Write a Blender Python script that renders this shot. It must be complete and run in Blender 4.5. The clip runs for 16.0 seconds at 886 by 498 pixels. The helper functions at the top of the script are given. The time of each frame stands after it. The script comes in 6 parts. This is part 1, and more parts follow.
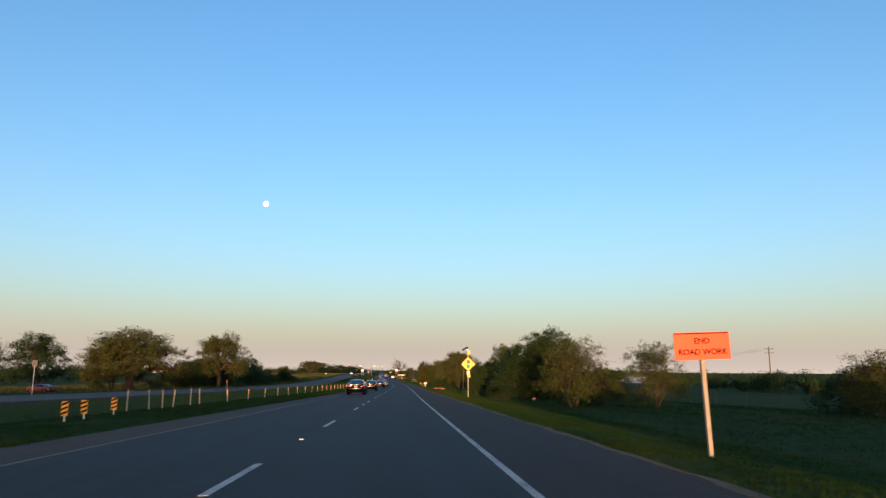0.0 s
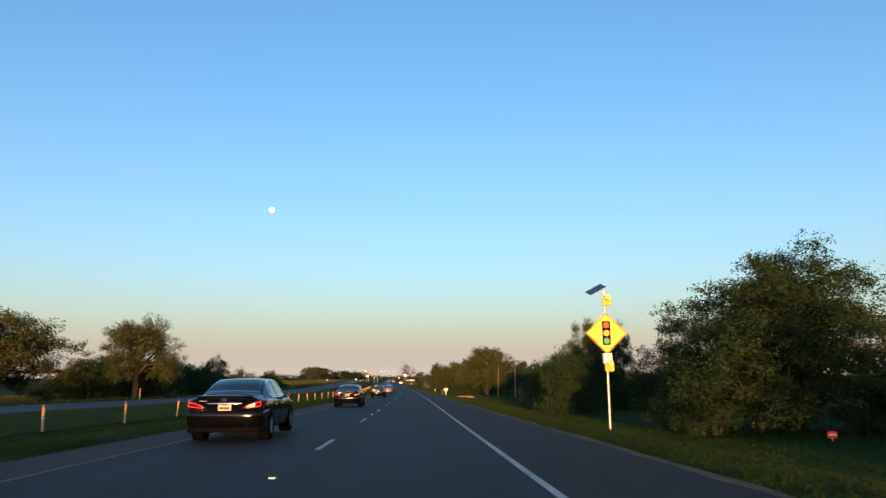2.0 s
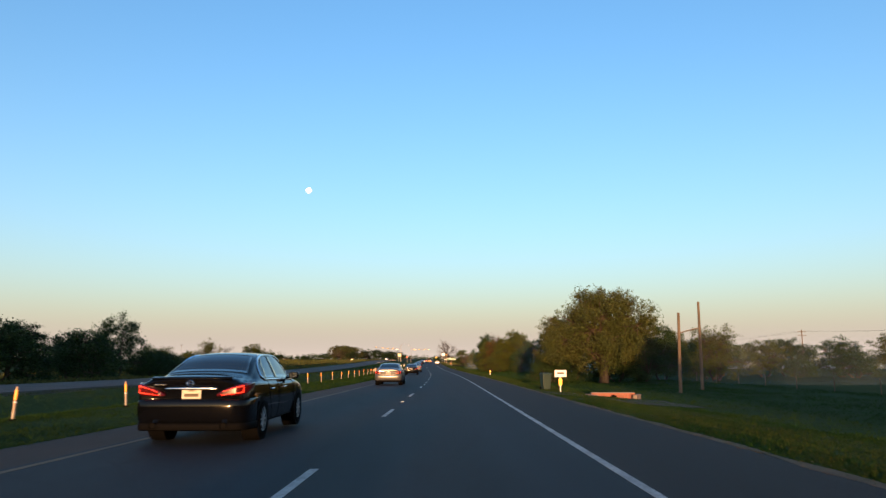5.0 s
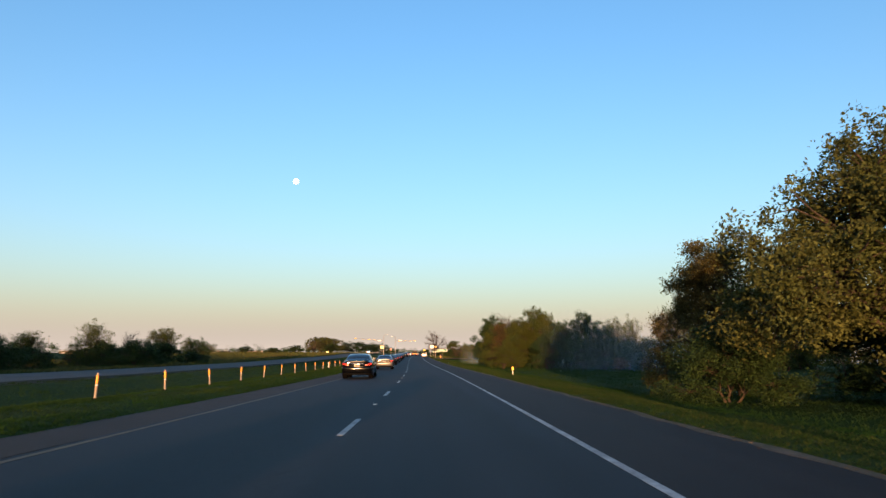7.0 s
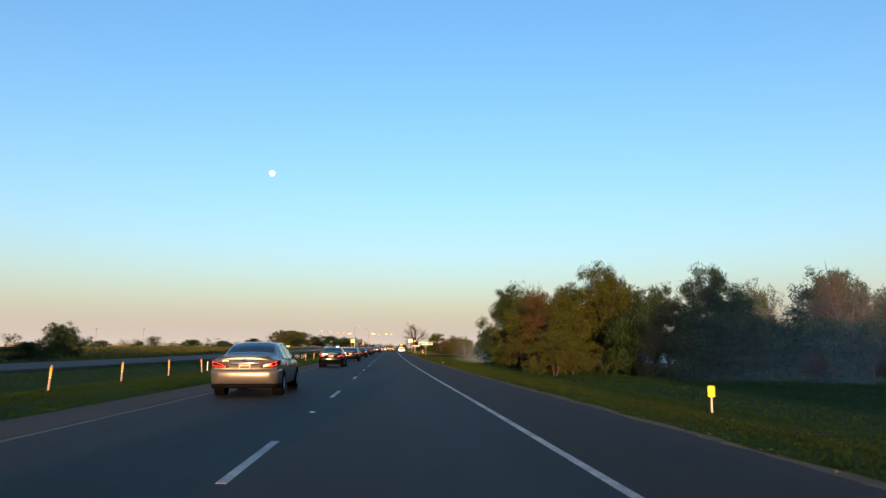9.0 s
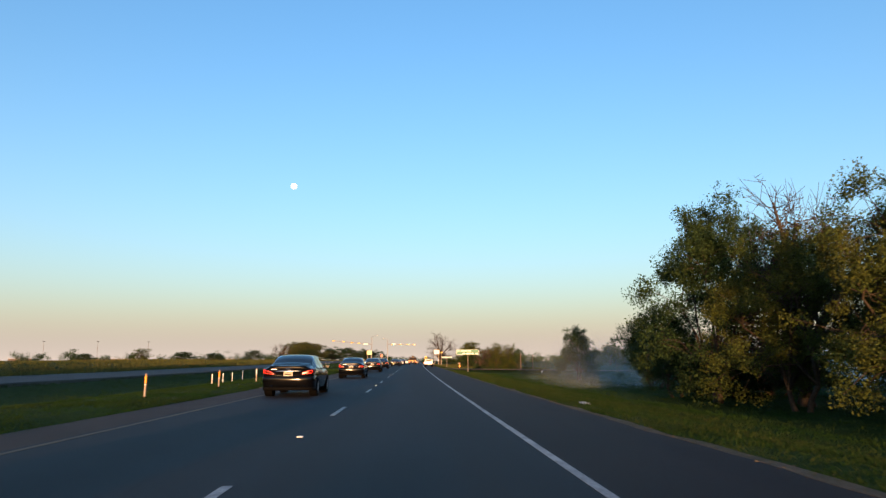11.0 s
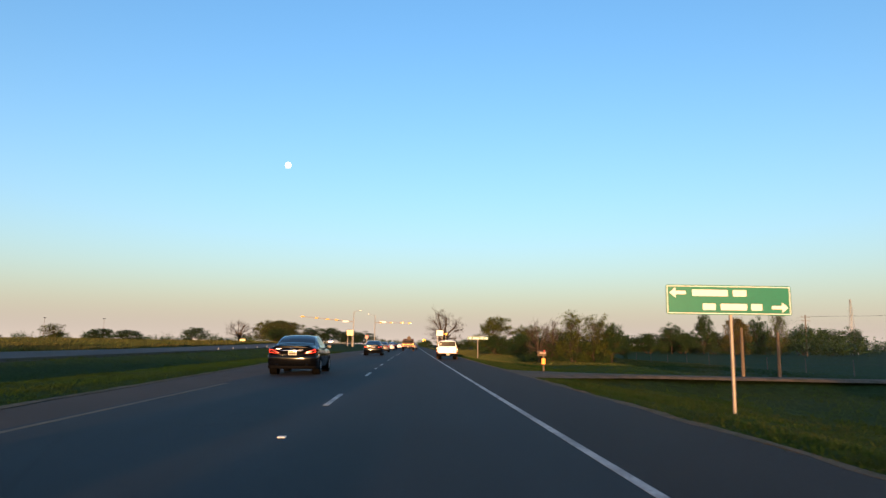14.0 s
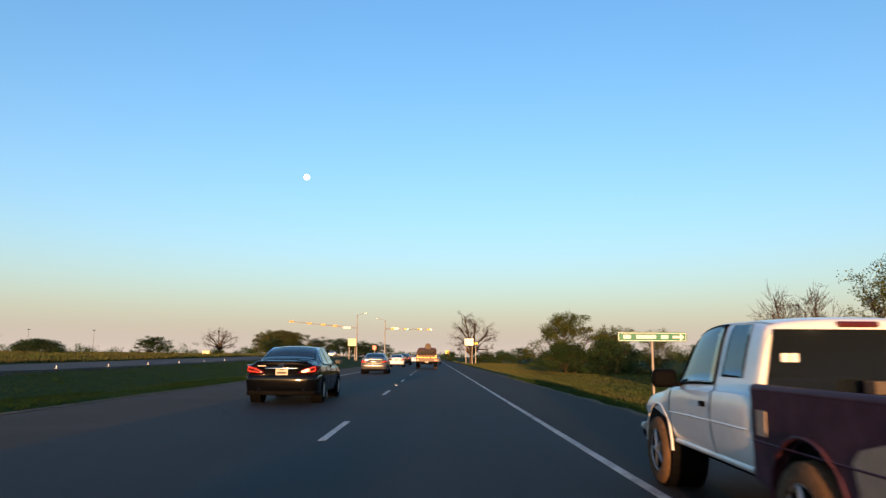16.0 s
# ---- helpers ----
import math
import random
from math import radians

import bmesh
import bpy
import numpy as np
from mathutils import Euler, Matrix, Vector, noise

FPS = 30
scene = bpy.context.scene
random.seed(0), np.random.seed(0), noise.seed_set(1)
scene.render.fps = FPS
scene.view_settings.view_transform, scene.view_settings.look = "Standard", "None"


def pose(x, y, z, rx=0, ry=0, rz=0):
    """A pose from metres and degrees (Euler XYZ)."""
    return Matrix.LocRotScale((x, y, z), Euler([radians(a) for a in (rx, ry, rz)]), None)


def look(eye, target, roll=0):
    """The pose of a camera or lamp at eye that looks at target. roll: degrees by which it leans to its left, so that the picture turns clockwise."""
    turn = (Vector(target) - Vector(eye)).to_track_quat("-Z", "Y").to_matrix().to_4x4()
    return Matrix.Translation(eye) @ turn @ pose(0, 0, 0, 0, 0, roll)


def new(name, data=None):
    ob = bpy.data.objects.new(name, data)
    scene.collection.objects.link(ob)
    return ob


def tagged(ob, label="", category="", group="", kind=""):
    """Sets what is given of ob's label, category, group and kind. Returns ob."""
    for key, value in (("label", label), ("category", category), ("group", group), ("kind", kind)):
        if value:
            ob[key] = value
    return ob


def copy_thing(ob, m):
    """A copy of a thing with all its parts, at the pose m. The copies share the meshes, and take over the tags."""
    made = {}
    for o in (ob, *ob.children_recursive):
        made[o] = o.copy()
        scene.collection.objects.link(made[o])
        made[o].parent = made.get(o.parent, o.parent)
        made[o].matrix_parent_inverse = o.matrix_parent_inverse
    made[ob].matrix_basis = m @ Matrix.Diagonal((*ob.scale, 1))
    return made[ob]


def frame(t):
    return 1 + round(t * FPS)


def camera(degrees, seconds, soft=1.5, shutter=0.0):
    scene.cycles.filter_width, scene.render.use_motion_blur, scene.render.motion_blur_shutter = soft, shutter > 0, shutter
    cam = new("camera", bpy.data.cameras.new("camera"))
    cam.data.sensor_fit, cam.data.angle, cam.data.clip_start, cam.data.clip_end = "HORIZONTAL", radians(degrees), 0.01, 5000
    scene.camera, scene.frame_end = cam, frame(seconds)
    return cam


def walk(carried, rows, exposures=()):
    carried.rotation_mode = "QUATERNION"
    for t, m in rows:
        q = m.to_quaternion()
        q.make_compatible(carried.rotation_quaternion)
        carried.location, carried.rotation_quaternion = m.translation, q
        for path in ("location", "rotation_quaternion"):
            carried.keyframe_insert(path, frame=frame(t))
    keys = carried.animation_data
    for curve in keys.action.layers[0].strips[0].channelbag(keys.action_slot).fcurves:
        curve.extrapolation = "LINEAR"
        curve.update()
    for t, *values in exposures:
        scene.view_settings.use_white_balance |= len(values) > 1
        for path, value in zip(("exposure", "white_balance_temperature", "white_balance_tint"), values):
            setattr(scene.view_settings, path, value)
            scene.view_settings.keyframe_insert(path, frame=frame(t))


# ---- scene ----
cam = camera(65.30, 16.0, soft=1.4, shutter=0.07)
PATH = [
    (0, pose(0.370, 0.000, 1.211) @ pose(0, 0, 0, 0, 0, -5.486) @ pose(0, 0, 0, 99.977, 0, 0) @ pose(0, 0, 0, 0, 0, 0.347)),
    (0.5, pose(0.819, 13.277, 0.975) @ pose(0, 0, 0, 0, 0, -5.182) @ pose(0, 0, 0, 100.193, 0, 0) @ pose(0, 0, 0, 0, 0, 0.229)),
    (1, pose(1.311, 26.820, 0.738) @ pose(0, 0, 0, 0, 0, -5.339) @ pose(0, 0, 0, 100.605, 0, 0) @ pose(0, 0, 0, 0, 0, 0.009)),
    (1.5, pose(1.782, 40.530, 0.500) @ pose(0, 0, 0, 0, 0, -4.991) @ pose(0, 0, 0, 100.635, 0, 0) @ pose(0, 0, 0, 0, 0, -0.065)),
    (2, pose(2.263, 54.204, 0.266) @ pose(0, 0, 0, 0, 0, -4.868) @ pose(0, 0, 0, 100.459, 0, 0) @ pose(0, 0, 0, 0, 0, -0.275)),
    (2.5, pose(2.752, 67.883, 0.034) @ pose(0, 0, 0, 0, 0, -4.400) @ pose(0, 0, 0, 100.082, 0, 0) @ pose(0, 0, 0, 0, 0, 0.099)),
    (3, pose(3.304, 81.624, -0.196) @ pose(0, 0, 0, 0, 0, -3.675) @ pose(0, 0, 0, 99.937, 0, 0) @ pose(0, 0, 0, 0, 0, -0.189)),
    (3.5, pose(3.792, 95.345, -0.422) @ pose(0, 0, 0, 0, 0, -3.287) @ pose(0, 0, 0, 99.538, 0, 0) @ pose(0, 0, 0, 0, 0, -0.415)),
    (4, pose(4.291, 109.075, -0.640) @ pose(0, 0, 0, 0, 0, -2.384) @ pose(0, 0, 0, 99.252, 0, 0) @ pose(0, 0, 0, 0, 0, -0.636)),
    (4.5, pose(4.773, 122.676, -0.846) @ pose(0, 0, 0, 0, 0, -2.245) @ pose(0, 0, 0, 99.557, 0, 0) @ pose(0, 0, 0, 0, 0, -0.441)),
    (5, pose(5.279, 136.436, -1.046) @ pose(0, 0, 0, 0, 0, -1.664) @ pose(0, 0, 0, 98.968, 0, 0) @ pose(0, 0, 0, 0, 0, -0.146)),
    (7.5, pose(7.293, 205.239, -1.890) @ pose(0, 0, 0, 0, 0, -3.442) @ pose(0, 0, 0, 98.140, 0, 0) @ pose(0, 0, 0, 0, 0, 0.027)),
    (8, pose(7.584, 218.750, -2.016) @ pose(0, 0, 0, 0, 0, -4.970) @ pose(0, 0, 0, 97.334, 0, 0) @ pose(0, 0, 0, 0, 0, 0.784)),
    (10.5, pose(8.304, 283.674, -2.419) @ pose(0, 0, 0, 0, 0, -3.256) @ pose(0, 0, 0, 99.620, 0, 0) @ pose(0, 0, 0, 0, 0, -0.827)),
    (11, pose(8.255, 296.487, -2.459) @ pose(0, 0, 0, 0, 0, -2.517) @ pose(0, 0, 0, 99.183, 0, 0) @ pose(0, 0, 0, 0, 0, -0.075)),
    (11.5, pose(8.183, 309.159, -2.485) @ pose(0, 0, 0, 0, 0, -2.604) @ pose(0, 0, 0, 98.487, 0, 0) @ pose(0, 0, 0, 0, 0, 0.194)),
    (12, pose(8.191, 321.655, -2.500) @ pose(0, 0, 0, 0, 0, -2.870) @ pose(0, 0, 0, 99.847, 0, 0) @ pose(0, 0, 0, 0, 0, 0.356)),
    (12.5, pose(8.142, 334.193, -2.501) @ pose(0, 0, 0, 0, 0, -2.920) @ pose(0, 0, 0, 99.179, 0, 0) @ pose(0, 0, 0, 0, 0, 0.058)),
    (13, pose(8.133, 346.748, -2.491) @ pose(0, 0, 0, 0, 0, -2.680) @ pose(0, 0, 0, 99.338, 0, 0) @ pose(0, 0, 0, 0, 0, 0.466)),
    (13.5, pose(8.090, 359.491, -2.468) @ pose(0, 0, 0, 0, 0, -2.374) @ pose(0, 0, 0, 99.007, 0, 0) @ pose(0, 0, 0, 0, 0, 0.525)),
    (14, pose(8.052, 372.304, -2.440) @ pose(0, 0, 0, 0, 0, -2.884) @ pose(0, 0, 0, 97.881, 0, 0) @ pose(0, 0, 0, 0, 0, 0.651)),
    (14.5, pose(8.019, 385.366, -2.418) @ pose(0, 0, 0, 0, 0, -2.654) @ pose(0, 0, 0, 98.214, 0, 0) @ pose(0, 0, 0, 0, 0, 0.727)),
    (15, pose(8.120, 398.438, -2.402) @ pose(0, 0, 0, 0, 0, -2.372) @ pose(0, 0, 0, 99.011, 0, 0) @ pose(0, 0, 0, 0, 0, 0.169)),
    (15.5, pose(8.211, 411.448, -2.391) @ pose(0, 0, 0, 0, 0, -2.217) @ pose(0, 0, 0, 98.581, 0, 0) @ pose(0, 0, 0, 0, 0, 0.544)),
    (16, pose(8.365, 424.444, -2.387) @ pose(0, 0, 0, 0, 0, -1.226) @ pose(0, 0, 0, 98.865, 0, 0) @ pose(0, 0, 0, 0, 0, 0.378)),
]
walk(cam, PATH, [(0.0, 2.34, 6380, 10), (2.0, 2.38, 6430, 10), (3.5, 2.47, 6500, 10), (13.0, 2.47, 6500, 10), (15.0, 2.43, 6500, 10), (16.0, 2.43, 6500, 10)])

# the road's gentle bend and fall: sideways and upward slope at stations along it
STATIONS = [0, 90, 180, 270, 360, 450, 600]
SIDE = [0.0366, 0.0421, 0.0329, -0.0031, 0.0016, 0.0110, 0.0088]
RISE = [-0.0179, -0.0165, -0.0119, -0.0047, 0.0024, -0.0008, 0.0001]
DASH_FIRST = 8.067   # start of the first lane dash
MOON_AZ, MOON_EL = -9.78, 13.78


def run_of(slopes):
    grid = np.arange(-400.0, 6001.0, 2.0)
    s = np.interp(grid, STATIONS, slopes)
    total = np.concatenate([[0.0], np.cumsum((s[1:] + s[:-1]))])
    return grid, total - np.interp(0.0, grid, total)


GRID, SHIFT = run_of(SIDE)
_, CLIMB = run_of(RISE)


def on_road(l, s, h=0.0):
    """World place of a point l metres to the side, s along and h above the road."""
    return Vector((float(np.interp(s, GRID, SHIFT)) + l, s, float(np.interp(s, GRID, CLIMB)) + h))


def heading(s):
    """How the road turns at s, in degrees about z."""
    return -math.degrees(math.atan(float(np.interp(s, STATIONS, SIDE))))


PROFILE = [(-4000, -1.6), (-400, -1.3), (-80, -1.0), (-52, -0.75), (-40, -0.35), (-36.6, -0.12), (-24.4, -0.12), (-21, -0.35), (-16, -0.7),
           (-13.5, -0.5), (-11.6, -0.06), (-9.5, 0.0), (-8.0, 0.04), (-6.9, -0.02), (-6.5, -0.14), (4.1, -0.14), (4.5, -0.03), (5.5, -0.1), (8.5, -0.5), (12, -0.75), (16, -0.7), (40, -0.8),
           (400, -1.0), (4000, -1.5)]


def inner_edge(s):
    """Where the paving ends beside the median: it widens into a turn lane."""
    return float(np.interp(s, [372, 390, 425, 470, 620, 640], [-7.0, -7.35, -8.65, -9.3, -9.3, -7.0]))


def left_rise(s):
    """How far the opposite carriageway climbs towards the junction."""
    return float(np.interp(s, [385, 450, 480, 560, 650, 1000], [0.0, 0.25, 0.42, 1.2, 1.3, 0.5]))


def lie(l, s=0.0):
    """Height of the ground beside the road."""
    edge = inner_edge(s)
    if edge < -7.0 and -13.0 < l < -6.5:
        l = -6.5 if l > edge else float(np.interp(l, [-13.0, edge], [-13.0, -6.9]))
    base = float(np.interp(l, [p[0] for p in PROFILE], [p[1] for p in PROFILE]))
    if l < -13.0 and s > 385:
        base += left_rise(s) * float(np.interp(l, [-400, -150, -24.4, -13.0], [0.4, 1.0, 1.0, 0.0]))
        base += float(np.interp(l, [-400, -100, -50, -37.5], [0.5, 1.5, 0.8, 0.0])) * float(np.interp(s, [385, 470, 800, 1000], [0.0, 1.0, 1.0, 0.3]))
    if -36.7 < l < -24.3:   # roadbed under the opposite carriageway
        base -= 0.22
    if 4.3 < l < 41 and abs(s - 403) < 3:   # low bank under the dirt track
        base += max(0.0, -0.05 - 0.012 * (l - 4.3) - base) * (1 - abs(s - 403) / 3)
    if 4.6 < l or l < -7.2:
        base += 0.05 * noise.noise(Vector((l * 0.35, s * 0.2, 3.0)))
        if abs(l) > 25:
            base += 0.12 * noise.noise(Vector((l * 0.06, s * 0.05, 7.0)))
    return base


def spot(l, s, up=0.0):
    return on_road(l, s, lie(l, s) + up)


# ---- light ----
SUN_ELEVATION, SUN_AZIMUTH = 2.4, 186.0   # low behind the camera, a little to its left
world = bpy.data.worlds.new("sky")
scene.world = world
world.use_nodes = True
wn = world.node_tree
sky = wn.nodes.new("ShaderNodeTexSky")
sky.sky_type, sky.sun_disc = "NISHITA", False
sky.sun_elevation, sky.sun_rotation = radians(SUN_ELEVATION), radians(SUN_AZIMUTH)
sky.air_density, sky.dust_density, sky.ozone_density = 1.0, 3.5, 3.0
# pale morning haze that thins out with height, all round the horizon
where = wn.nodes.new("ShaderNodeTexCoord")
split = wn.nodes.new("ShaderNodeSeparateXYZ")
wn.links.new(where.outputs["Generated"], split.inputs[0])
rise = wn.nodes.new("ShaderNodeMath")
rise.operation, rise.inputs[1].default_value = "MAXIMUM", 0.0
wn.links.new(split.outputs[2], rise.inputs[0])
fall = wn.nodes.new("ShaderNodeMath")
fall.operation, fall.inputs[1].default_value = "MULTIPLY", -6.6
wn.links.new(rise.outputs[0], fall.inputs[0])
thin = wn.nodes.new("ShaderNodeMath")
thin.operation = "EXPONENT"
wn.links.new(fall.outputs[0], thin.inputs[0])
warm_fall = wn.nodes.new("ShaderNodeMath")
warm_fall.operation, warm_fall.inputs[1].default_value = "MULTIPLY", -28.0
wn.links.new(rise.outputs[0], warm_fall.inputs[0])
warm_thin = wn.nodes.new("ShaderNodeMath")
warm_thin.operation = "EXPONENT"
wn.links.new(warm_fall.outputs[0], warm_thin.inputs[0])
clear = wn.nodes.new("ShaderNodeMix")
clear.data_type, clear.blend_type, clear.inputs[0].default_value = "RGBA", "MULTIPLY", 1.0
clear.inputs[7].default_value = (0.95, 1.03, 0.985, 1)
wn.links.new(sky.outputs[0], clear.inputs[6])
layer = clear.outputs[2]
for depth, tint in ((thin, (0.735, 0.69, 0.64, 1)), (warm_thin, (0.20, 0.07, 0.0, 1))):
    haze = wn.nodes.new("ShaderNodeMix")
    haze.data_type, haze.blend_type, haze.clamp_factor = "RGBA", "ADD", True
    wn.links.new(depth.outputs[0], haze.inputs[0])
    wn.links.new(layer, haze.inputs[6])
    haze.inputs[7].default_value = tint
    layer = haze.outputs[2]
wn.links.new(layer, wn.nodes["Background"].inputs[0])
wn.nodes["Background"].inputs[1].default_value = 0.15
sun_lamp = bpy.data.lights.new("sun", "SUN")
sun_lamp.energy, sun_lamp.angle, sun_lamp.color = 1.9, radians(0.6), (1.0, 0.52, 0.22)
sun = new("sun", sun_lamp)
a = radians(SUN_AZIMUTH)
toward = Vector((math.sin(a) * math.cos(radians(SUN_ELEVATION)), math.cos(a) * math.cos(radians(SUN_ELEVATION)), math.sin(radians(SUN_ELEVATION))))
sun.matrix_world = look(toward * 100, (0, 0, 0))
scene.view_settings.exposure = 2.43


# ---- materials ----
def material(name, color, rough=0.6, metal=0.0, vary=0.25, scale=3.0, bump=0.0, fine=40.0, second=None, island=0.0, glow=0.0, translucent=0.0, coat=0.0, alpha=None):
    """A procedural surface: two scales of variation in colour, a fine relief, optional second colour in patches."""
    m = bpy.data.materials.new(name)
    m.use_nodes = True
    nt = m.node_tree
    b = nt.nodes["Principled BSDF"]
    b.inputs["Roughness"].default_value, b.inputs["Metallic"].default_value = rough, metal
    if rough > 0.65:
        b.inputs["Specular IOR Level"].default_value = 0.12
    if coat:
        b.inputs["Coat Weight"].default_value = coat
        b.inputs["Coat Roughness"].default_value = 0.05
    co = nt.nodes.new("ShaderNodeTexCoord")
    big, small = nt.nodes.new("ShaderNodeTexNoise"), nt.nodes.new("ShaderNodeTexNoise")
    big.inputs["Scale"].default_value, small.inputs["Scale"].default_value = scale, fine
    big.inputs["Detail"].default_value, small.inputs["Detail"].default_value = 4, 3
    for nd in (big, small):
        nt.links.new(co.outputs["Object"], nd.inputs["Vector"])
    ramp = nt.nodes.new("ShaderNodeMapRange")
    ramp.inputs[1].default_value, ramp.inputs[2].default_value = 0.3, 0.7
    nt.links.new(big.outputs[0], ramp.inputs[0])
    mix = nt.nodes.new("ShaderNodeMix")
    mix.data_type = "RGBA"
    other = second or tuple(c * (1 - vary) for c in color)
    mix.inputs[6].default_value, mix.inputs[7].default_value = (*color, 1), (*other, 1)
    nt.links.new(ramp.outputs[0], mix.inputs[0])
    val = nt.nodes.new("ShaderNodeMapRange")
    val.inputs[1].default_value, val.inputs[2].default_value = 0.25, 0.75
    val.inputs[3].default_value, val.inputs[4].default_value = 1 - vary, 1 + vary
    nt.links.new(small.outputs[0], val.inputs[0])
    hsv = nt.nodes.new("ShaderNodeHueSaturation")
    nt.links.new(mix.outputs[2], hsv.inputs["Color"])
    if island:
        geo = nt.nodes.new("ShaderNodeNewGeometry")
        mr = nt.nodes.new("ShaderNodeMapRange")
        mr.inputs[3].default_value, mr.inputs[4].default_value = 1 - island, 1 + island
        nt.links.new(geo.outputs["Random Per Island"], mr.inputs[0])
        mul = nt.nodes.new("ShaderNodeMath")
        mul.operation = "MULTIPLY"
        nt.links.new(mr.outputs[0], mul.inputs[0])
        nt.links.new(val.outputs[0], mul.inputs[1])
        nt.links.new(mul.outputs[0], hsv.inputs["Value"])
    else:
        nt.links.new(val.outputs[0], hsv.inputs["Value"])
    nt.links.new(hsv.outputs[0], b.inputs["Base Color"])
    if bump:
        bp = nt.nodes.new("ShaderNodeBump")
        bp.inputs["Strength"].default_value, bp.inputs["Distance"].default_value = bump, 0.02
        nt.links.new(small.outputs[0], bp.inputs["Height"])
        nt.links.new(bp.outputs[0], b.inputs["Normal"])
    if glow:
        b.inputs["Emission Color"].default_value = (*color, 1)
        b.inputs["Emission Strength"].default_value = glow
    if translucent:
        tr = nt.nodes.new("ShaderNodeBsdfTranslucent")
        nt.links.new(hsv.outputs[0], tr.inputs[0])
        ms = nt.nodes.new("ShaderNodeMixShader")
        ms.inputs[0].default_value = translucent
        nt.links.new(b.outputs[0], ms.inputs[1])
        nt.links.new(tr.outputs[0], ms.inputs[2])
        nt.links.new(ms.outputs[0], nt.nodes["Material Output"].inputs[0])
    return m


ASPHALT = material("asphalt", (0.0118, 0.0160, 0.0215), 0.76, vary=0.18, scale=0.35, bump=0.5, fine=60, second=(0.0092, 0.0125, 0.0170))
SHOULDER = material("shoulder_asphalt", (0.0165, 0.0125, 0.0108), 0.80, vary=0.2, scale=0.5, bump=0.6, fine=45, second=(0.0120, 0.0098, 0.0090))
# Inner shoulder: browner and lighter than the outer shoulder.
BROWN_SHOULDER = material("brown_shoulder_asphalt", (0.052, 0.038, 0.031), 0.85, vary=0.3, scale=0.5, bump=0.6, fine=45, second=(0.034, 0.026, 0.022))
# The opposite road is a paler grey than the near lanes.
PALE_ASPHALT = material("pale_asphalt", (0.085, 0.085, 0.085), 0.9, vary=0.2, scale=0.4, bump=0.4, fine=40, second=(0.065, 0.063, 0.062))
GRAVEL = material("gravel_edge", (0.12, 0.092, 0.068), 0.95, vary=0.4, scale=2.0, bump=0.8, fine=25, second=(0.06, 0.055, 0.035))
WHITE_LINE = material("white_road_paint", (0.46, 0.45, 0.43), 0.7, vary=0.35, scale=1.5, fine=18, second=(0.22, 0.22, 0.215))
YELLOW_LINE = material("yellow_road_paint", (0.15, 0.105, 0.06), 0.7, vary=0.3, scale=1.5, fine=18, second=(0.09, 0.075, 0.055))
GROUND = material("meadow_ground", (0.014, 0.036, 0.008), 0.95, vary=0.35, scale=0.12, bump=0.7, fine=3.0, second=(0.023, 0.036, 0.009))
GRASS = material("grass_blades", (0.014, 0.040, 0.008), 0.8, vary=0.3, scale=0.25, fine=2, second=(0.025, 0.042, 0.010), island=0.3, translucent=0.25)
# Dry straw tone that also carries the low sun's gold in its colour.
SUNLIT_DRY_GRASS = material("dry_field_grass", (0.085, 0.075, 0.024), 0.85, vary=0.3, scale=0.06, fine=2, second=(0.055, 0.075, 0.02), island=0.25, translucent=0.25)
# Golden colour stands in for sunlit grass tops, with some dry stalks.
SUNLIT_STRAW = material("sunlit_straw_tint", (0.042, 0.048, 0.013), 0.85, vary=0.3, scale=0.3, fine=2, second=(0.024, 0.044, 0.011), island=0.3, translucent=0.25)
SHED_WALL = material("pale_tan_sheeting", (0.11, 0.09, 0.08), 0.8, vary=0.2, scale=0.6, fine=6)
BARK = material("bark", (0.055, 0.042, 0.032), 0.9, vary=0.35, scale=1.0, bump=0.8, fine=12)
LEAF_OAK = material("oak_leaves", (0.046, 0.060, 0.017), 0.7, vary=0.25, scale=0.5, fine=4, second=(0.066, 0.070, 0.020), island=0.4, translucent=0.25)
LEAF_OLIVE = material("olive_leaves", (0.085, 0.062, 0.018), 0.7, vary=0.3, scale=0.5, fine=4, second=(0.055, 0.056, 0.017), island=0.45, translucent=0.25)
LEAF_DARK = material("dark_leaves", (0.019, 0.040, 0.014), 0.7, vary=0.25, scale=0.5, fine=4, second=(0.027, 0.046, 0.013), island=0.45, translucent=0.25)
LEAF_FRESH = material("spring_leaves", (0.066, 0.068, 0.011), 0.7, vary=0.25, scale=0.5, fine=4, second=(0.040, 0.062, 0.015), island=0.4, translucent=0.3)
LEAF_RUST = material("budding_leaves", (0.085, 0.044, 0.017), 0.7, vary=0.3, scale=0.5, fine=4, second=(0.052, 0.050, 0.015), island=0.4, translucent=0.25)
WOOD = material("weathered_wood", (0.12, 0.092, 0.068), 0.85, vary=0.3, scale=1.5, bump=0.4, fine=20)
GALVANISED = material("galvanised_steel", (0.55, 0.55, 0.54), 0.45, 0.7, vary=0.15, scale=2, fine=12)
POST_TAN = material("tan_plastic", (0.30, 0.23, 0.17), 0.6, vary=0.3, scale=4, fine=15)
POLE_GREY = material("grey_steel_pole", (0.24, 0.23, 0.22), 0.55, 0.3, vary=0.15, scale=2, fine=12)
PALE_BOARD = material("pale_yellow_sheeting", (0.75, 0.62, 0.30), 0.5, vary=0.08, scale=2, fine=20)
PALE_STEEL = material("pale_sign_post", (0.26, 0.225, 0.19), 0.55, 0.2, vary=0.15, scale=2, fine=12)
ORANGE_SIGN = material("orange_sheeting", (0.80, 0.07, 0.016), 0.5, vary=0.06, scale=2, fine=20)
